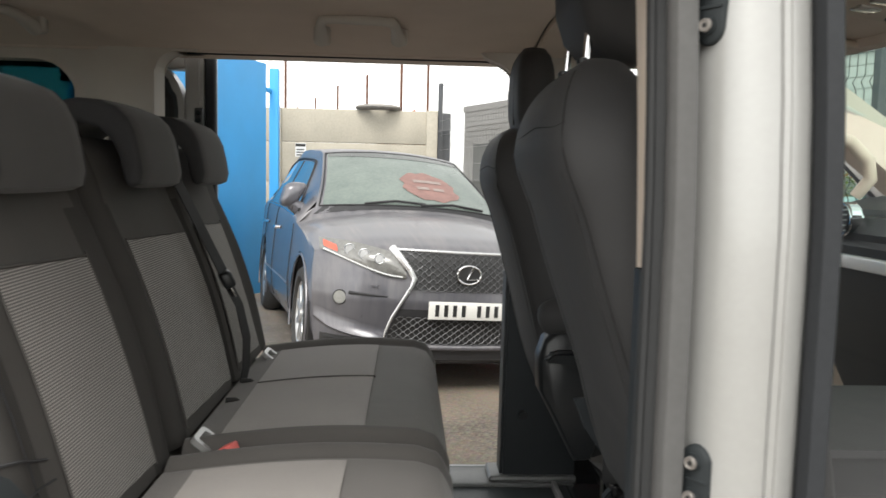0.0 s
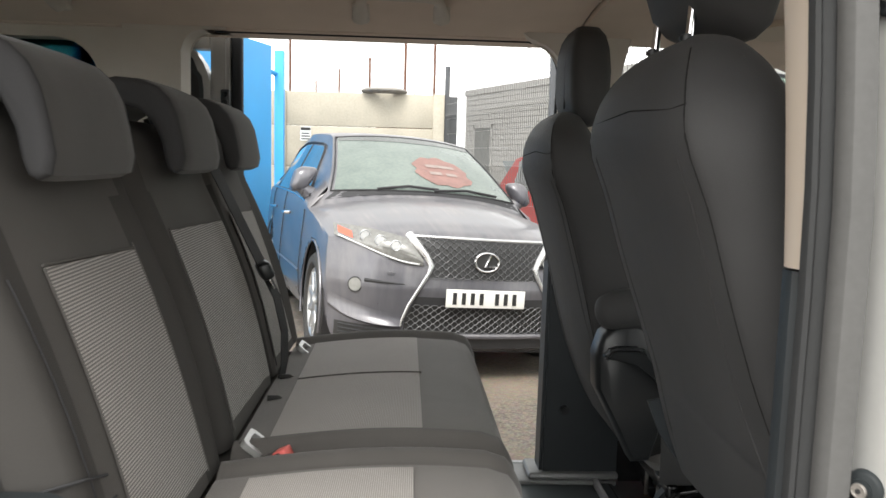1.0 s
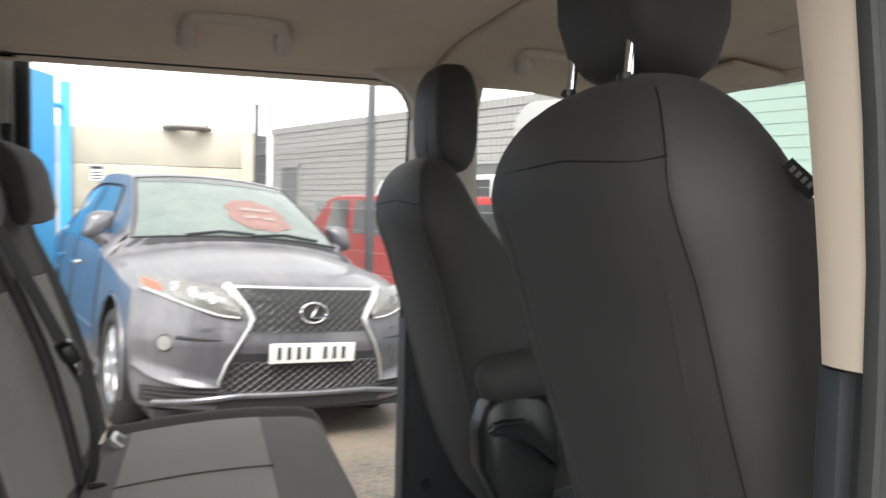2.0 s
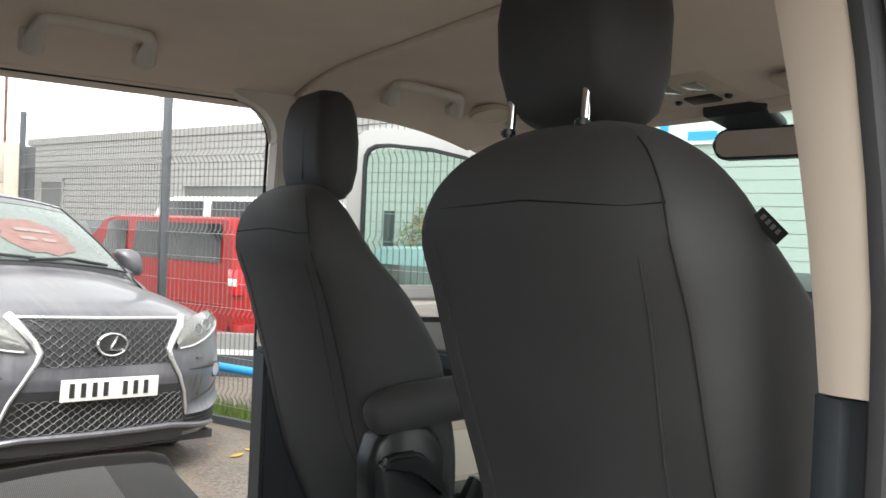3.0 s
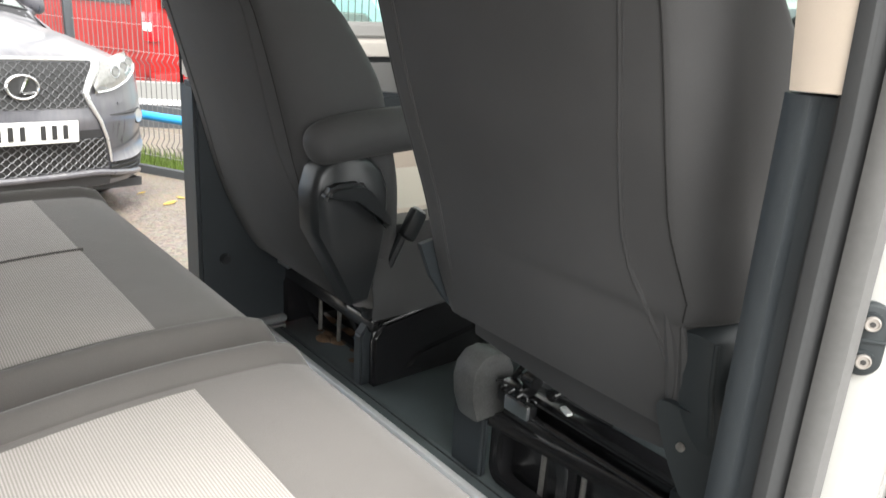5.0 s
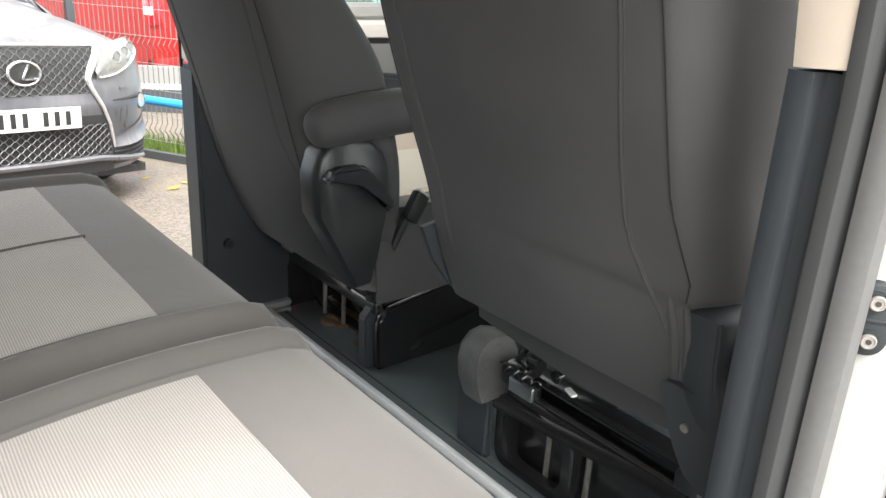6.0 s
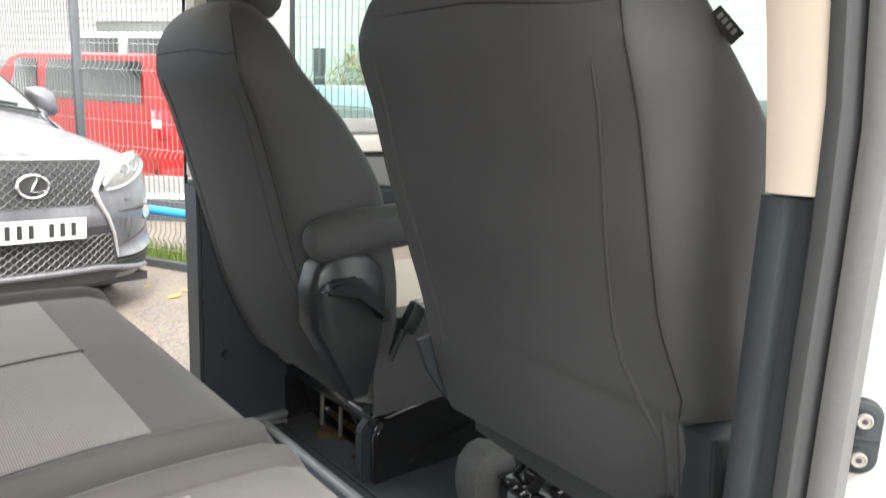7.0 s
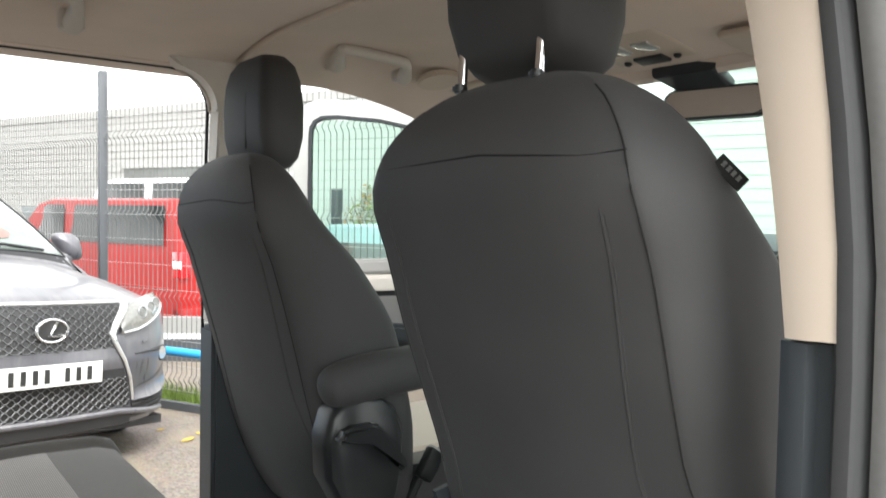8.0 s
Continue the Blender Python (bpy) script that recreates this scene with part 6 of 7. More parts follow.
    part("fog_lens", disc_ring(p, (0.55 * side, -1, 0), 0.041, 0.012, 22, 0.003), M["lamp_clear"], fg, "", True)
    part("bumper_crease", tube([nose_at(u * side, 0.632 - 0.02 * (0.8 - u), 0.002) for u in span(0.50, 0.72, 10)], [0.003 + 0.010 * k / 9 for k in range(10)], 6), M["car_dark"], CAR, "", True)
    fin_top = smooth_of([(0.50, 0.43), (0.60, 0.445), (0.72, 0.47), (0.82, 0.50), (0.90, 0.53)])
    fin_low = smooth_of([(0.50, 0.362), (0.62, 0.366), (0.72, 0.378), (0.82, 0.405), (0.90, 0.455)])
    fin_out = smooth_of([(0.50, 0.010), (0.62, 0.034), (0.74, 0.050), (0.84, 0.046), (0.90, 0.012)])

    def fin(u, k):
        if k <= 1:
            return nose_at(u * side, fin_top(u) + (fin_low(u) - fin_top(u)) * k, 0.002 + fin_out(u) * k ** 2.2)
        return nose_at(u * side, fin_low(u) - 0.016 * (k - 1), 0.002 + fin_out(u) * (2 - k))

    part("bumper_fin", grid(fin, span(0.50, 0.90, 22), [0, 0.2, 0.4, 0.6, 0.75, 0.88, 0.96, 1.0, 1.3, 1.7, 2.0]), M["car_paint"], CAR, "flared lower bumper fin", True, angle=60)
    part("corner_intake", grid(lambda u, z: nose_at(u * side, z, 0.006), span(0.50, 0.86, 9), span(0.262, 0.352, 4)), M["ink"], CAR, "black slatted corner intake", True)
    for z in (0.285, 0.310, 0.335):
        part("intake_slat", tube([nose_at(u * side, z, 0.012) for u in span(0.50, 0.84, 8)], 0.006, 6), M["car_dark"], CAR, "", True)
    part("tow_cover", tube([nose_at(u * side, 0.685, 0.001) for u in span(0.56, 0.60, 3)], 0.010, 4), M["car_paint"], CAR, "", True)
    # chrome spindle frame of the grille
    line = [(0.47, 0.925), (0.43, 0.87), (0.375, 0.80), (0.345, 0.745), (0.36, 0.70), (0.42, 0.60), (0.47, 0.50), (0.50, 0.40), (0.505, 0.365)]
    part("grille_frame", tube([nose_at(u * side, z, 0.012) for u, z in line], [0.026, 0.024, 0.021, 0.018, 0.013, 0.010, 0.009, 0.008, 0.005], 8), M["satin_chrome"], CAR, "chrome grille edge", True)

half = curve_of([(0.33, 0.495), (0.40, 0.49), (0.50, 0.455), (0.60, 0.41), (0.70, 0.35), (0.745, 0.335), (0.80, 0.365), (0.87, 0.42), (0.925, 0.46)])


def mouth(z0, z1, name):
    g = part(name, grid(lambda k, z: nose_at(k * (half(z) - 0.008), z, 0.004), span(-1, 1, 26), span(z0, z1, 8)), M["ink"], CAR, "black grille opening", True)
    wires = []
    pitch, n = 0.054, 11 if z0 > 0.6 else 8
    h = (z1 - z0) / n
    for r in range(n + 1):
        z = z0 + r * h
        w = half(z) - 0.012
        m = int(2 * w / pitch * 8)
        pts = [nose_at(u, min(z1, max(z0, z + 0.46 * h * math.copysign(1, math.sin(2 * math.pi * u / pitch + (math.pi if r % 2 else 0))) * min(1, 1.15 * abs(math.sin(2 * math.pi * u / pitch))))), 0.012) for u in span(-w, w, max(m, 8))]
        wires.append(tube(pts, 0.0024, 4))
    part("grille_mesh", joined(*wires), M["mesh_metal"], g, "woven mesh", True)


mouth(0.675, 0.905, "upper_grille")
mouth(0.338, 0.505, "lower_grille")
part("lower_mouth", grid(lambda k, z: nose_at(k * (half(z) - 0.008), z, 0.003), span(-1, 1, 26), span(0.505, 0.555, 4)), M["car_dark"], CAR, "", True)
part("grille_top_bar", tube([nose_at(u, 0.918, 0.012) for u in span(-0.455, 0.455, 24)], 0.010, 8), M["satin_chrome"], CAR, "chrome grille bar", True)
part("bonnet_gap", tube([skin(9.3, e, 0.0) for e in span(-0.52, 0.52, 24)], 0.004, 5), M["car_dark"], CAR, "", True)
part("lower_lip", tube([nose_at(u, 0.318 - 0.055 * max(0, (abs(u) - 0.40) / 0.4), 0.018) for u in span(-0.80, 0.80, 32)], 0.017, 8), M["car_paint"], CAR, "", True)
part("chin", grid(lambda u, z: nose_at(u, z, 0.008), span(-0.50, 0.50, 20), span(0.235, 0.30, 4)), M["car_dark"], CAR, "black chin under the bumper", True)
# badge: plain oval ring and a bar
p = nose_at(0, 0.785, 0.03)
bd = part("badge", torus((0, 0, 0), (0, 1, 0), 0.078, 0.009, 32, 8), M["chrome"], CAR, "oval chrome badge", True)
bd.data.transform(Matrix.Translation(p) @ Matrix.Diagonal((1.0, 1.0, 0.74, 1)))
bk = part("badge_backing", disc_ring((0, 0.006, 0), (0, 1, 0), 0.076, 0.012, 28), M["ink"], bd, "", True)
bk.data.transform(Matrix.Translation(p) @ Matrix.Diagonal((1.0, 1.0, 0.74, 1)))
bm = tube([(0.020, -0.008, 0.044), (-0.016, -0.008, -0.026), (0.052, -0.008, -0.028)], 0.012, 8)
part("badge_bar", moved(bm, Matrix.Translation(p)), M["chrome"], bd, "", True)
# number plate with plain bars for its writing
pl = part("number_plate", moved(box(-0.26, 0.26, -0.008, 0.0, -0.0555, 0.0555, 0.003), Matrix.Translation((0, -0.022, 0.56))), M["plate"], CAR, "white number plate with plain dark bars", True)
for k in range(7):
    x = -0.205 + 0.058 * k + (0.045 if k > 3 else 0)
    part("plate_bar", moved(box(-0.0125, 0.0125, -0.004, 0.0, -0.036, 0.036), Matrix.Translation((x, -0.030, 0.56))), M["ink"], pl, "", True, smooth=False)
part("plate_holder", moved(box(-0.24, 0.24, -0.02, 0.05, -0.045, 0.045, 0.005), Matrix.Translation((0, 0.0, 0.56))), M["car_dark"], CAR, "", True)
# windscreen, wipers, sticker
scr = part("windscreen", grid(lambda a, e: skin(a, e, 0.006), span(15.05, 17.95, 14), span(-0.94, 0.94, 16)), M["screen"], CAR, "dusty greenish windscreen", True)
part("windscreen_edge", tube([skin(15.0, e, 0.006) for e in span(-0.97, 0.97, 16)] + [skin(a, 0.97, 0.006) for a in span(15, 18, 10)] + [skin(18, e, 0.006) for e in span(0.97, -0.97, 16)] + [skin(a, -0.97, 0.006) for a in span(18, 15, 10)], 0.006, 6), M["car_dark"], CAR, "", True)
part("sticker", grid(lambda q, w: skin(16.05 + (0.72 + 0.05 * math.sin(9 * w)) * q * math.sqrt(max(0, 1 - 0.8 * w * w)), 0.22 + 0.31 * w + 0.02 * math.sin(5 * q), 0.010), span(-1, 1, 9), span(-1, 1, 13)), M["sticker"], scr, "faded red sale sticker", True)
for row, (e0, e1) in ((16.28, (0.05, 0.40)), (15.92, (0.06, 0.20)), (15.90, (0.25, 0.38))):
    part("print_bar", grid(lambda a, e: skin(a, e, 0.014), span(row - 0.07, row + 0.07, 3), span(e0, e1, 6)), M["faded_print"], scr, "faded illegible print", True)
part("shade_band", grid(lambda k, e: skin(17.62 + 0.12 * abs(e) ** 2 + (17.94 - 17.62 - 0.12 * abs(e) ** 2) * k, e, 0.009), span(0, 1, 4), span(-0.93, 0.93, 16)), M["screen_top"], scr, "grey shade band", True)
for e0, e1 in ((-0.55, 0.05), (0.0, 0.72)):
    w = part("wiper", tube([skin(14.95, e0, 0.02), skin(15.12, (e0 + e1) / 2, 0.024), skin(15.05, e1, 0.022)], 0.010, 6), M["car_dark"], CAR, "black wiper", True)
part("cowl", grid(lambda a, e: skin(a, e, 0.004), span(14.35, 15.0, 4), span(-0.93, 0.93, 12)), M["car_dark"], CAR, "black cowl", True)
part("underside", box(-0.80, 0.80, 0.25, 4.5, 0.17, 0.22), M["car_dark"], CAR, "", True)

# ---- the yard beyond ----


def upright(name, x, y, z0, z1, r, m, label, category, group="", square=True):
    bm = box(-r, r, -r, r, 0, z1 - z0, 0.006) if square else tube([(0, 0, 0), (0, 0, z1 - z0)], r, 8)
    ob = part(name, bm, M[m], None, "", True)
    ob.matrix_basis = pose(x, y, z0)
    return tagged(ob, label, category, group)


# concrete panel wall behind the car
wall = thing("concrete_wall", (-0.8, 8.75, 0.0), "weathered precast concrete panel wall", "wall", kind="structure")
W0, W1, WY = -3.6, 0.02, 8.7
for i in range(5):
    z0, z1 = (-0.3, 0.25, 0.80, 1.33, 1.86)[i], (0.245, 0.795, 1.325, 1.855, 2.30)[i]
    part("panel", box(W0, W1, WY, WY + 0.10, z0, z1, 0.012), M["concrete"], wall)
for x in (W0 - 0.07, -1.98, W1 + 0.07):
    part("wall_post", box(x - 0.075, x + 0.075, WY - 0.04, WY + 0.14, -0.3, 2.31, 0.012), M["concrete"], wall)
part("notice", box(-1.72, -1.58, WY - 0.012, WY - 0.001, 1.66, 1.84), M["white"], wall, "small white notice")
part("notice_heading", box(-1.715, -1.585, WY - 0.016, WY - 0.013, 1.795, 1.832), M["ink"], wall)
for k in range(3):
    part("notice_bar", box(-1.705, -1.60 + 0.012 * (k % 2), WY - 0.016, WY - 0.013, 1.675 + 0.036 * k, 1.692 + 0.036 * k), M["post"], wall)
tyre = solo("old_tyre", torus((0, 0, 0), (0, 0, 1), 0.225, 0.085, 32, 10, 0.42), M["dusty_tyre"], "old black tyre lying on the concrete wall", "tyre")
tyre.location = (-0.63, WY + 0.06, 2.298)
for x in (-1.88, 0.03):
    upright("rusty_rod", x, WY + 0.17, -0.3, 3.6, 0.018, "rusty", "rusty steel upright behind the concrete wall", "rod", "rods", False)
for x, y, z in ((-0.37, 12.5, 3.55), (-1.1, 14.5, 3.5), (-1.98, 17.5, 3.6), (-3.0, 21.5, 3.7), (-4.1, 25.5, 3.75)):
    upright("fence_rod", x, y, 0, z, 0.026, "rusty", "thin weathered steel fence upright", "rod", "rods", False)

# blue gate
gate = thing("blue_gate", (-2.6, 6.7, 0.05), "tall blue painted sheet-steel gate, standing open", "gate")
g0, gd = Vector((-1.96, 7.8, -0.2)), Vector((-0.27, -0.78, 0)).normalized()
for k in range(3):
    a, b = g0 + gd * (1.05 * k), g0 + gd * (1.05 * k + 1.044)
    nrm = Vector((gd.y, -gd.x, 0)) * 0.02
    quad = [a + nrm, b + nrm, b - nrm, a - nrm]
    part("sheet", loft([[p + Vector((0, 0, 0.1)) for p in quad], [p + Vector((0, 0, 2.94)) for p in quad]]), M["blue"], gate)
for z in (0.5, 1.6, 2.8):
    part("rail", tube([g0 + Vector((-0.04, 0.0, z)), g0 + gd * 3.15 + Vector((-0.04, 0.0, z))], 0.025, 8), M["blue"], gate)
gp = thing("gate_post", (-1.87, 8.2, 0.05), "blue square steel gate post with hinge", "gate post")
part("post", box(-1.96, -1.845, 8.1, 8.22, -0.2, 2.73, 0.01), M["blue"], gp)
for z in (0.5, 2.45):
    part("hinge", tube([(-1.95, 8.12, z), (-1.97, 7.85, z)], 0.03, 8), M["blue"], gp)

# welded mesh fence with folded wires
CORNERS = [(0.20, 8.75), (1.0, 5.5), (2.44, 2.61)]
FENCE_TOP = [2.66, 2.54, 2.52]


def fence_panel(a, b, za, zb, ga, gb):
    f = thing("mesh_fence", ((a[0] + b[0]) / 2, (a[1] + b[1]) / 2, min(ga, gb)), "grey welded-wire mesh fence panel", "fence", "mesh fence panels")
    A, B = Vector((a[0], a[1], 0)), Vector((b[0], b[1], 0))
    d = (B - A).normalized()
    nrm = Vector((d.y, -d.x, 0))
    n = int((B - A).length / 0.05)
    h, off = [0.03], [0]
    for zf in (0.14, 0.77, 1.40, 2.03):
        h += [zf - 0.045, zf, zf + 0.045]
        off += [0, 1, 0]
    h.append(9.0)
    off.append(0)
    vs, fs = [], []
    for i in range(n + 1):
        p = A.lerp(B, i / n)
        z0 = ga + (gb - ga) * i / n
        top = za + (zb - za) * i / n
        ring = []
        for hh, o in zip(h, off):
            q = p + nrm * (0.035 * o)
            z = min(top, max(z0 + 0.02, hh))
            k = len(vs)
            for s, t in ((-1, -0.6), (1, -0.6), (0, 1)):
                w = q + d * (0.0034 * s) + nrm * (0.0034 * t)
                vs.append((w.x, w.y, z))
            ring.append(k)
        for k0, k1 in zip(ring, ring[1:]):
            for s in range(3):
                fs.append((k0 + s, k0 + (s + 1) % 3, k1 + (s + 1) % 3, k1 + s))
    me = bpy.data.meshes.new("wire_mesh")
    me.from_pydata(vs, [], fs)
    bm = bmesh.new()
    bm.from_mesh(me)
    bpy.data.meshes.remove(me)
    tagged(part("wire_mesh", bm, M["wire"], f), kind="stuff")
    # cross wires in a paler copy of the wire colour: lit dots put in
    bars = []
    for k in range(12):
        hh = 0.045 + 0.1945 * k
        bars.append(tube([(A.x, A.y, hh), (B.x, B.y, hh)], 0.0019, 4))
    tagged(part("wire_mesh", joined(*bars), M["lit_wire"], f), kind="stuff")


for (a, b), (za, zb) in zip(zip(CORNERS, CORNERS[1:]), zip(FENCE_TOP, FENCE_TOP[1:])):
    fence_panel(a, b, za - 0.12, zb - 0.12, ground_z(*a), ground_z(*b))
for (x, y), z in zip(CORNERS, FENCE_TOP):
    upright("fence_post", x, y, ground_z(x, y) - 0.1, z + 0.02, 0.033, "post", "dark grey square steel fence post", "fence post", "fence posts")
upright("fence_post", 0.26, 9.0, -0.3, 2.30, 0.09, "post", "wide dark grey steel post beside the concrete wall", "fence post", "fence posts")

for k in range(3):
    st = part("wire_strand", tube([(0.20 + 0.01 * k, 8.75, 2.64 - 0.03 * k), (0.6, 7.12, 2.60 - 0.015 * k), (1.0, 5.5, 2.54 - 0.05 * k)], 0.004, 5), M["post"])
    tagged(st, "thin dark wire strand stretched above the fence", "wire", "wire strands")

# blue hoop rail and grass verge in front of the fence
br = thing("barrier_rail", (1.4, 4.3, 0.0), "bright blue tubular steel barrier rail", "barrier")
ra, rb = Vector((0.98, 5.20, 0.385)), Vector((2.1, 2.95, 0.385))
part("rail", tube([ra, rb], 0.032, 12), M["blue"], br)
for k in (0.05, 0.55, 0.98):
    p = ra.lerp(rb, k)
    part("post", tube([(p.x, p.y, ground_z(p.x, p.y)), p], 0.025, 10), M["blue"], br)
kb = thing("kerb", (1.45, 4.5, 0.0), "dark timber edging board along the fence", "edging")
part("board", loft([[(0.92, 5.28, z - 0.10), (2.1, 2.90, z - 0.08), (2.14, 2.92, z - 0.08), (0.96, 5.30, z - 0.10)] for z in (0.0, 0.10)]), M["post"], kb)
rnd = random.Random(4)
bm = bmesh.new()
for i in range(2600):
    k = rnd.random()
    x, y = 0.98 + 1.1 * k + rnd.uniform(0, 0.3), 5.28 - 2.2 * k + rnd.uniform(0.0, 0.3)
    z, h, a = ground_z(x, y), rnd.uniform(0.05, 0.17), rnd.uniform(0, 6.3)
    c, s = math.cos(a) * 0.005, math.sin(a) * 0.005
    bm.faces.new([bm.verts.new(p) for p in ((x - c, y - s, z - 0.01), (x + c, y + s, z - 0.01), (x + rnd.uniform(-0.05, 0.05), y + rnd.uniform(-0.05, 0.05), z + h))])
tagged(part("grass", bm, M["grass"]), "rough green grass along the fence foot", "grass", kind="stuff")

lb = thing("low_barrier", (3.0, 6.6, -0.35), "low pale concrete barrier with a white stripe behind the fence", "barrier")
ba, bb = Vector((1.95, 7.28, -0.4)), Vector((3.75, 6.1, -0.4))
nb = Vector(((bb - ba).y, -(bb - ba).x, 0)).normalized() * 0.06
for k, (z0, z1, m) in enumerate(((0.0, 0.16, "concrete"), (0.16, 0.46, "post"), (0.46, 0.52, "white"), (0.52, 0.69, "cladding"))):
    part("stripe" if m == "white" else "block", loft([[p + Vector((0, 0, z)) for p in (ba - nb, bb - nb, bb + nb, ba + nb)] for z in (z0, z1)]), M[m], lb)

# clad workshop that runs along beyond the fence
F0, FD = Vector((1.30, 23.0, 0)), Vector((0.376, -0.927, 0)).normalized()
hall = thing("workshop", (6, 12, 0), "long single-storey workshop with grey horizontal cladding", "building")


def along(s, z, out=0.0):
    p = F0 + FD * s + Vector((FD.y, -FD.x, 0)) * out
    return Vector((p.x, p.y, z))


def slab(s0, s1, z0, z1, d0, d1):
    return loft([[along(s0, z0, d0), along(s1, z0, d0), along(s1, z0, d1), along(s0, z0, d1)], [along(s0, z1, d0), along(s1, z1, d0), along(s1, z1, d1), along(s0, z1, d1)]])


part("wall", slab(0.6, 28, -0.6, 3.45, -8, 0), M["cladding"], hall, "grey clad wall")
for s0, s1, m, n, gap in ((0.6, 12.5, "cladding", 26, 0.018), (12.52, 28.0, "clad_pale", 22, 0.008)):
    for k in range(n):
        z0 = -0.45 + k * 3.9 / n
        part("board", slab(s0, s1, z0, z0 + 3.9 / n - gap, 0.0, 0.03), M[m], hall)
part("downpipe", slab(13.06, 13.22, -0.4, 1.87, 0.03, 0.14), M["post"], hall, "dark boxed pipe on the wall")
part("parapet", slab(0.55, 28.05, 3.45, 3.62, -8, 0.06), M["cladding"], hall)
dr = part("doorway", slab(1.3, 2.3, -0.4, 2.45, 0.025, 0.05), M["dark_hole"], hall, "dark doorway")
part("door_frame", joined(slab(1.22, 1.3, -0.4, 2.55, 0.03, 0.07), slab(2.3, 2.38, -0.4, 2.55, 0.03, 0.07), slab(1.22, 2.38, 2.45, 2.55, 0.03, 0.07)), M["cladding"], dr)
wn_ = part("strip_window", slab(7.3, 10.6, 2.05, 2.33, 0.025, 0.045), M["dark_hole"], hall, "dark strip window")
part("window_frame", joined(slab(7.24, 10.66, 2.33, 2.39, 0.03, 0.08), slab(7.24, 10.66, 1.99, 2.05, 0.03, 0.08)), M["cladding"], wn_)
part("sign", slab(17.2, 19.6, 2.88, 3.42, 0.04, 0.07), M["white"], hall, "white sign with plain blue shapes")
for a, b, z0, z1 in ((17.3, 17.42, 2.94, 3.36), (17.5, 17.9, 3.24, 3.36), (18.0, 18.12, 2.94, 3.36), (18.4, 18.8, 2.94, 3.06), (19.0, 19.12, 2.94, 3.36), (19.2, 19.5, 3.1, 3.22)):
    part("sign_bar", slab(a, b, z0, z1, 0.07, 0.085), M["blue"], hall)

# brick house far off
hs = thing("brick_house", (0.9, 34, -0.4), "distant red brick house with a pitched roof", "house")
part("wall", box(-1.5, 1.45, 33, 38, -0.4, 2.9), M["brick"], hs)
part("roof", prism([(-1.7, 2.9), (1.65, 2.9), (-0.02, 4.4)], "y", 32.8, 38.2), M["brick"], hs)


# ---- other vehicles ----
def wheel_at(parent, x, y, r, w=0.2):
    t = part("wheel", torus((x, y, r), (1, 0, 0), r * 0.78, r * 0.22, 28, 8, 1.6), M["tyre"], parent, "black tyre", True)
    part("rim", disc_ring((x, y, r), (1, 0, 0), r * 0.6, w * 0.6, 20, 0.01), M["alloy"], t, "", True)


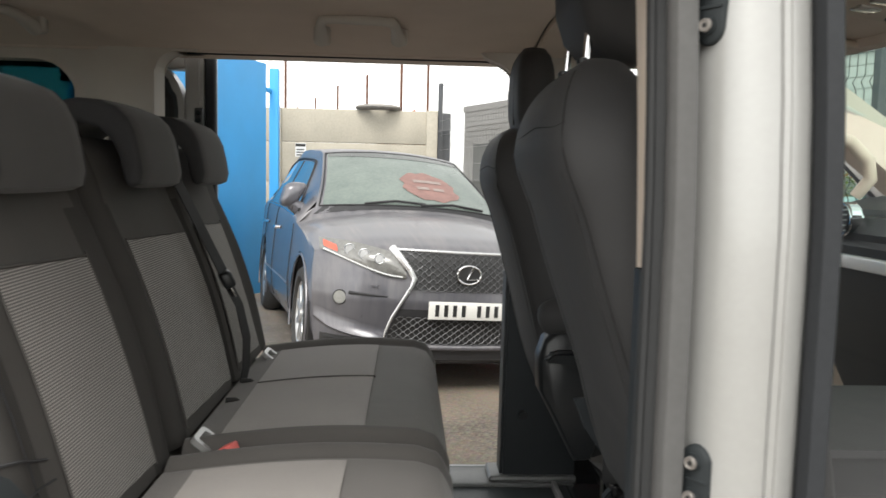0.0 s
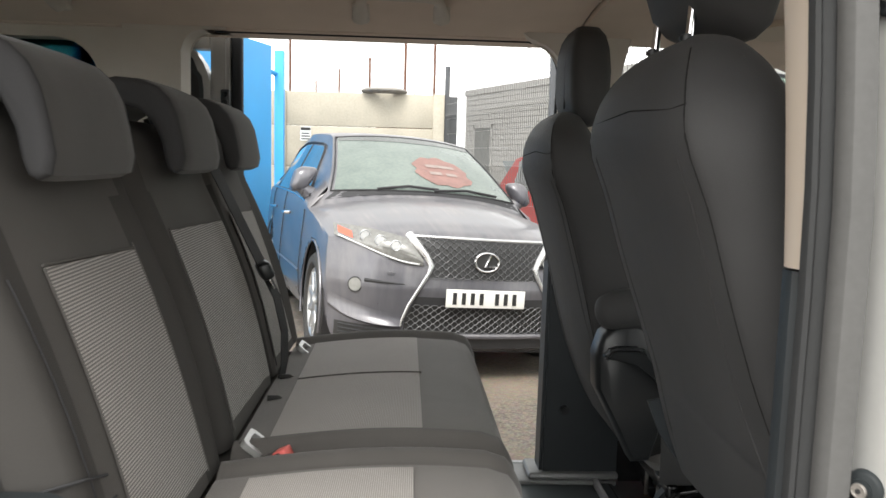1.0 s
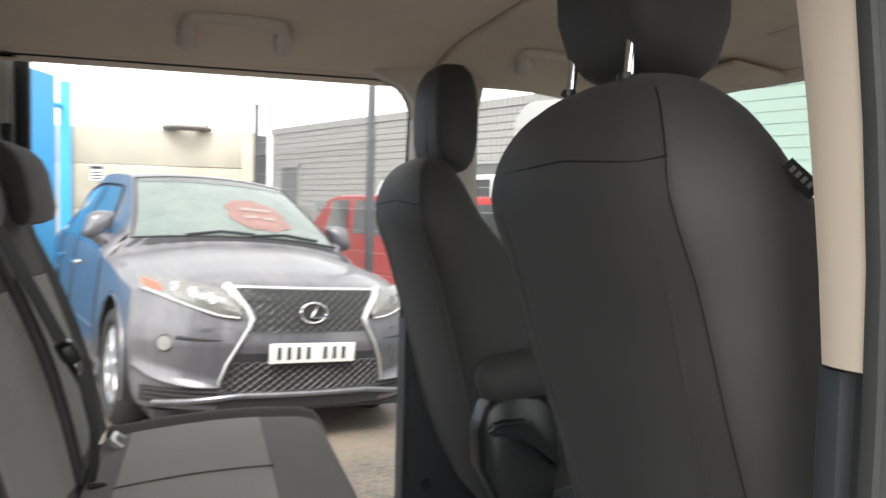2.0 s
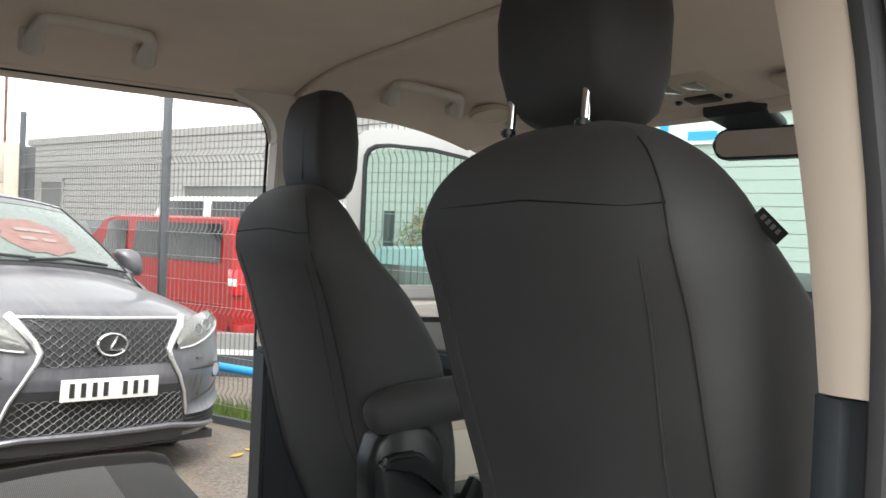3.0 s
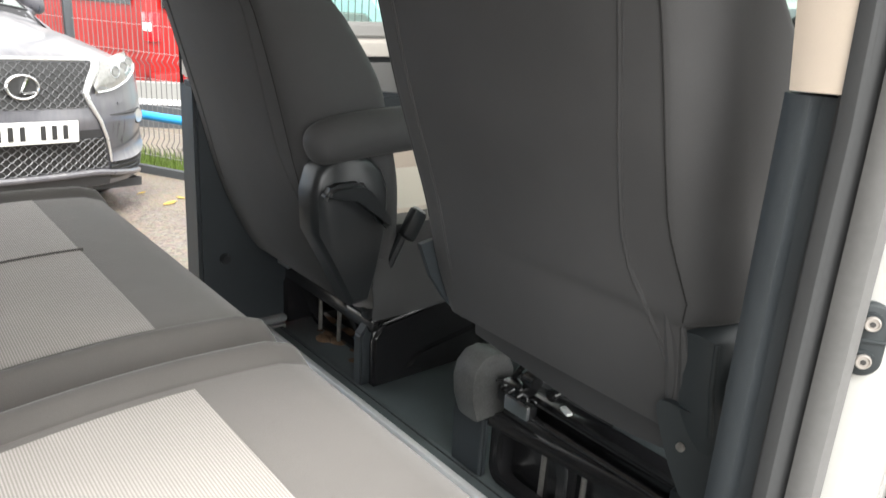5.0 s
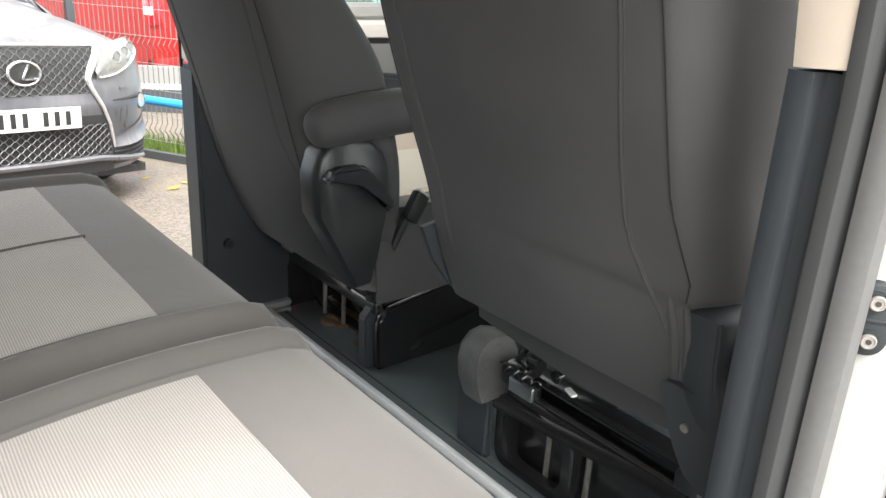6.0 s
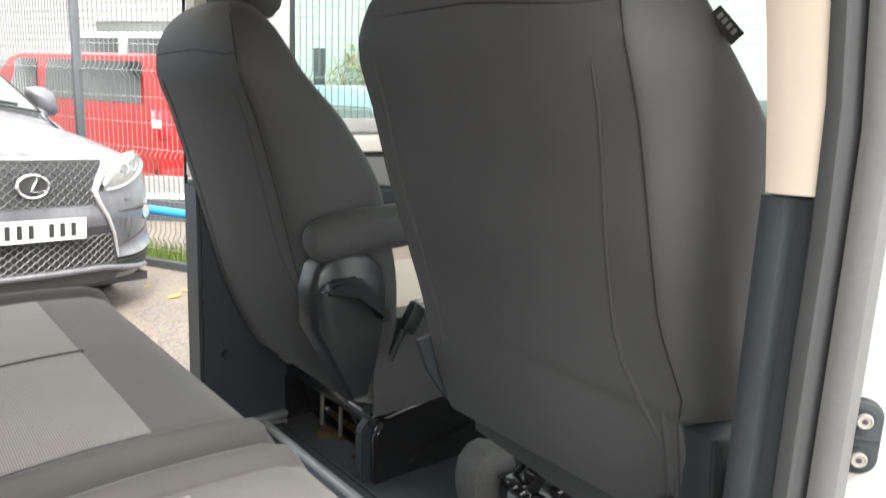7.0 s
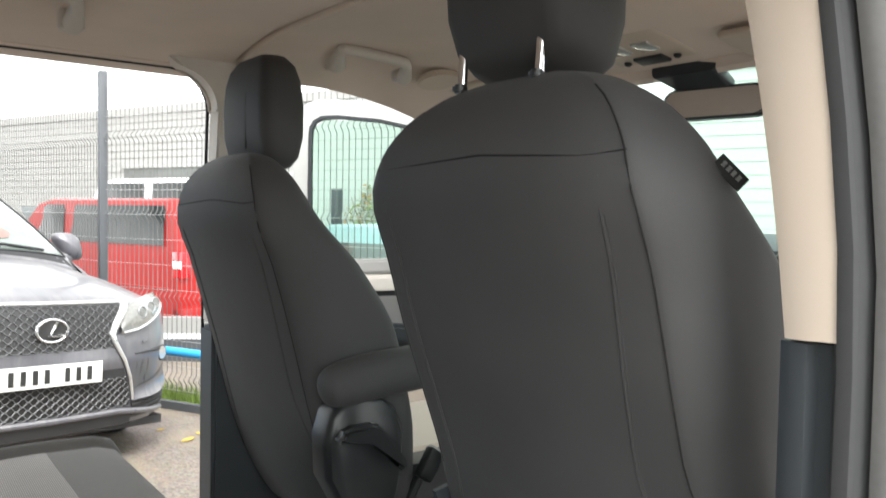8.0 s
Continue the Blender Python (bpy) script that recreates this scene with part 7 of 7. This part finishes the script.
def boxy_van(name, base, rz, paint, label, L=4.9, W=1.9, H=1.92, nose=1.0):
    """A van: local y runs forward from its tail, x across."""
    v = thing(name, base, label, "van", rz=rz)
    prof = [(0.02, 0.30), (0.0, 0.75), (0.03, 1.05), (0.16, H - 0.10), (0.24, H - 0.02), (0.40, H), (L - 2.1, H), (L - 1.75, H - 0.06), (L - nose, 1.14), (L - 0.12, 0.95), (L, 0.65), (L - 0.04, 0.28)]
    rings = []
    for e, inset in ((-1, 0.0), (-0.93, 0.012), (0.93, 0.012), (1, 0.0)):
        rings.append([(e * W / 2 * (1 - 0.09 * max(0, (z - 1.1) / (H - 1.1)) ** 1.3), y, z - (0.03 if abs(e) == 1 and z > 1.5 else 0)) for y, z in prof])
    b = part("body", loft(rings), M[paint], v, "", True)
    sx = lambda z: W / 2 * (1 - 0.09 * max(0, (z - 1.1) / (H - 1.1)) ** 1.3)
    for s in (-1, 1):
        for y0, y1 in ((0.30, 2.28), (2.45, L - 1.75)):
            zt = H - 0.09
            bm = loft([[(s * (sx(z) + 0.006), y, z) for y in (y0 + 0.08 * k, y1 - (0.03 + (0.32 if y1 > 3 else 0)) * k)] + [(s * (sx(z) - 0.02), y, z) for y in (y1 - 0.03, y0 + 0.03)] for z, k in ((1.34, 0), (zt - 0.06, 0.6), (zt, 1))])
            part("side_window", bm, M["van_glass"], v, "dark side window", True)
        part("tail_lamp", box(s * (W / 2 - 0.10) - 0.05, s * (W / 2 - 0.10) + 0.095 if s > 0 else s * (W / 2 - 0.10) + 0.05, -0.03, 0.12, 0.95, 1.28, 0.02) if s > 0 else box(-W / 2 - 0.012, -W / 2 + 0.15, -0.03, 0.12, 0.95, 1.28, 0.02), M["tail"], v, "red tail lamp", True)
        part("lamp_lens", box(s * (W / 2 + 0.002) - 0.016, s * (W / 2 + 0.002) + 0.016, -0.034, 0.10, 1.07, 1.16, 0.004), M["white"], v, "clear reversing lens", True)
        part("sill_cladding", box(s * (W / 2 - 0.01) - 0.02, s * (W / 2 - 0.01) + 0.02, 0.1, L - 0.4, 0.26, 0.44, 0.012), M["car_dark"], v, "black sill cladding", True)
        part("swage", tube([(s * (W / 2 - 0.002), y, 0.82) for y in span(0.15, L - 0.5, 6)], 0.012, 6), M[paint], v, "", True)
        for wy in (0.95, L - 0.95):
            wheel_at(v, s * (W / 2 - 0.09), wy, 0.33)
    part("rear_window", moved(box(-0.72, 0.72, -0.02, 0.0, -0.25, 0.25, 0.006), pose(0, 0.072, 1.56, -9)), M["van_glass"], v, "dark rear window", True)
    part("rear_bumper", box(-W / 2 + 0.0, W / 2 - 0.0, -0.075, 0.14, 0.30, 0.60, 0.035), M[paint], v, "painted rear bumper", True)
    part("windscreen", moved(box(-0.78, 0.78, -0.005, 0.005, -0.42, 0.42, 0.003), pose(0, L - 1.36, 1.50, -45)), M["car_glass"], v, "", True)
    return v


# red van: forward along (-0.337, 0.942)
boxy_van("red_van", (3.36, 8.37, -0.33), 19.7, "red", "parked bright red passenger van seen from behind")
boxy_van("white_van", (5.4, 11.5, -0.42), 21, "white", "parked tall white van behind the red one", L=5.6, W=2.0, H=2.45)


def small_car(name, base, rz, paint, label, tall=1.0):
    c = thing(name, base, label, "car", rz=rz)
    prof = [(0, 0.35), (0.02, 0.70), (0.15, 0.95), (0.55, 1.02), (1.15, 1.42), (1.5, 1.48), (2.3, 1.46), (3.0, 1.05), (3.8, 0.92), (4.05, 0.65), (4.02, 0.28)]
    prof = [(y, z * tall) for y, z in prof]
    rings = [[(e * 0.87 * (1 - 0.2 * max(0, (z - 0.98) / 0.5)), y, z - (0.04 if abs(e) == 1 and z > 1.2 else 0)) for y, z in prof] for e in (-1, -0.9, 0.9, 1)]
    part("body", loft(rings), M[paint], c, "", True)
    for s in (-1, 1):
        bm = loft([[(s * (0.87 * (1 - 0.2 * max(0, (z - 0.98) / 0.5)) + 0.006), y, z) for y in (y0, y1)] + [(s * 0.7, y, z) for y in (y1, y0)] for z, y0, y1 in ((1.02, 0.72, 2.85), (1.38, 1.2, 2.35))])
        part("side_window", bm, M["car_glass"], c, "", True)
        for wy in (0.75, 3.25):
            wheel_at(c, s * 0.80, wy, 0.30)
    part("windscreen", moved(box(-0.66, 0.66, -0.005, 0.005, -0.36, 0.36), pose(0, 2.67, 1.26, 60)), M["car_glass"], c, "", True)
    part("rear_window", moved(box(-0.62, 0.62, -0.005, 0.005, -0.30, 0.30), pose(0, 0.83, 1.23, -56)), M["car_glass"], c, "", True)
    return c


small_car("pale_blue_car", (6.3, 6.9, -0.36), 20, "pale_blue", "parked pale blue hatchback beyond the fence", 1.12)


# fallen leaves on the yard
for x, y, turn, size in ((1.04, 3.60, 30, 0.055), (1.16, 3.72, 110, 0.035), (0.98, 3.95, 200, 0.03)):
    lf = thing("fallen_leaf", (x, y, ground_z(x, y)), "dry yellow leaf lying on the gravelly ground", "leaf", "fallen leaves", rz=turn)
    blade = grid(lambda u, v: (size * (u - 0.5) * 2, size * 0.9 * v * math.sin(math.pi * min(0.96, max(0.04, u))) ** 0.7, 0.006 + 0.012 * v * v + 0.008 * (u - 0.5) ** 2), span(0, 1, 8), span(-0.5, 0.5, 5))
    part("blade", thick(blade, 0.0012), M["leaf_dry"], lf, "", True)
    part("stalk", tube([(size, 0, 0.006), (size * 1.5, 0.004, 0.004)], 0.0012, 5), M["leaf_dry"], lf, "", True)

# bush of mixed green and rusty leaves against the workshop
def bush(base, w, h, seed):
    r = random.Random(seed)
    b = thing("bush", base, "bush with green and rust-brown leaves by the workshop", "bush")
    twigs = []
    for i in range(14):
        a, t = r.uniform(0, 6.3), r.uniform(0.3, 1)
        twigs.append(tube([(0, 0, 0), (math.cos(a) * w * 0.2 * t, math.sin(a) * w * 0.2 * t, h * 0.4), (math.cos(a) * w * 0.45 * t, math.sin(a) * w * 0.45 * t, h * r.uniform(0.6, 0.95))], [0.02, 0.013, 0.004], 5))
    part("branches", joined(*twigs), M["rusty"], b, "", True)
    for m, nn in (("leaf", 3200), ("leaf_rust", 2000)):
        bm = bmesh.new()
        for i in range(nn):
            a, q, z = r.uniform(0, 6.3), r.random() ** 0.5, r.uniform(0.05, 1)
            rad = w * 0.5 * q * math.sqrt(max(0.05, 1 - (z - 0.45) ** 2 * 2.2)) * (0.8 + 0.4 * noise.noise((a, z * 3, seed)))
            c = Vector((math.cos(a) * rad, math.sin(a) * rad, z * h))
            u = Vector((r.uniform(-1, 1), r.uniform(-1, 1), r.uniform(-1, 1))).normalized() * r.uniform(0.03, 0.06)
            v = u.orthogonal() * 0.6
            bm.faces.new([bm.verts.new(p) for p in (c - u, c + v * 0.5, c + u, c - v * 0.5)])
        tagged(part("foliage", bm, M[m], b, "", True, smooth=False), kind="stuff")


bush((6.75, 9.9, -0.42), 2.1, 2.35, 3)
bush((7.5, 8.2, -0.42), 1.4, 1.3, 5)
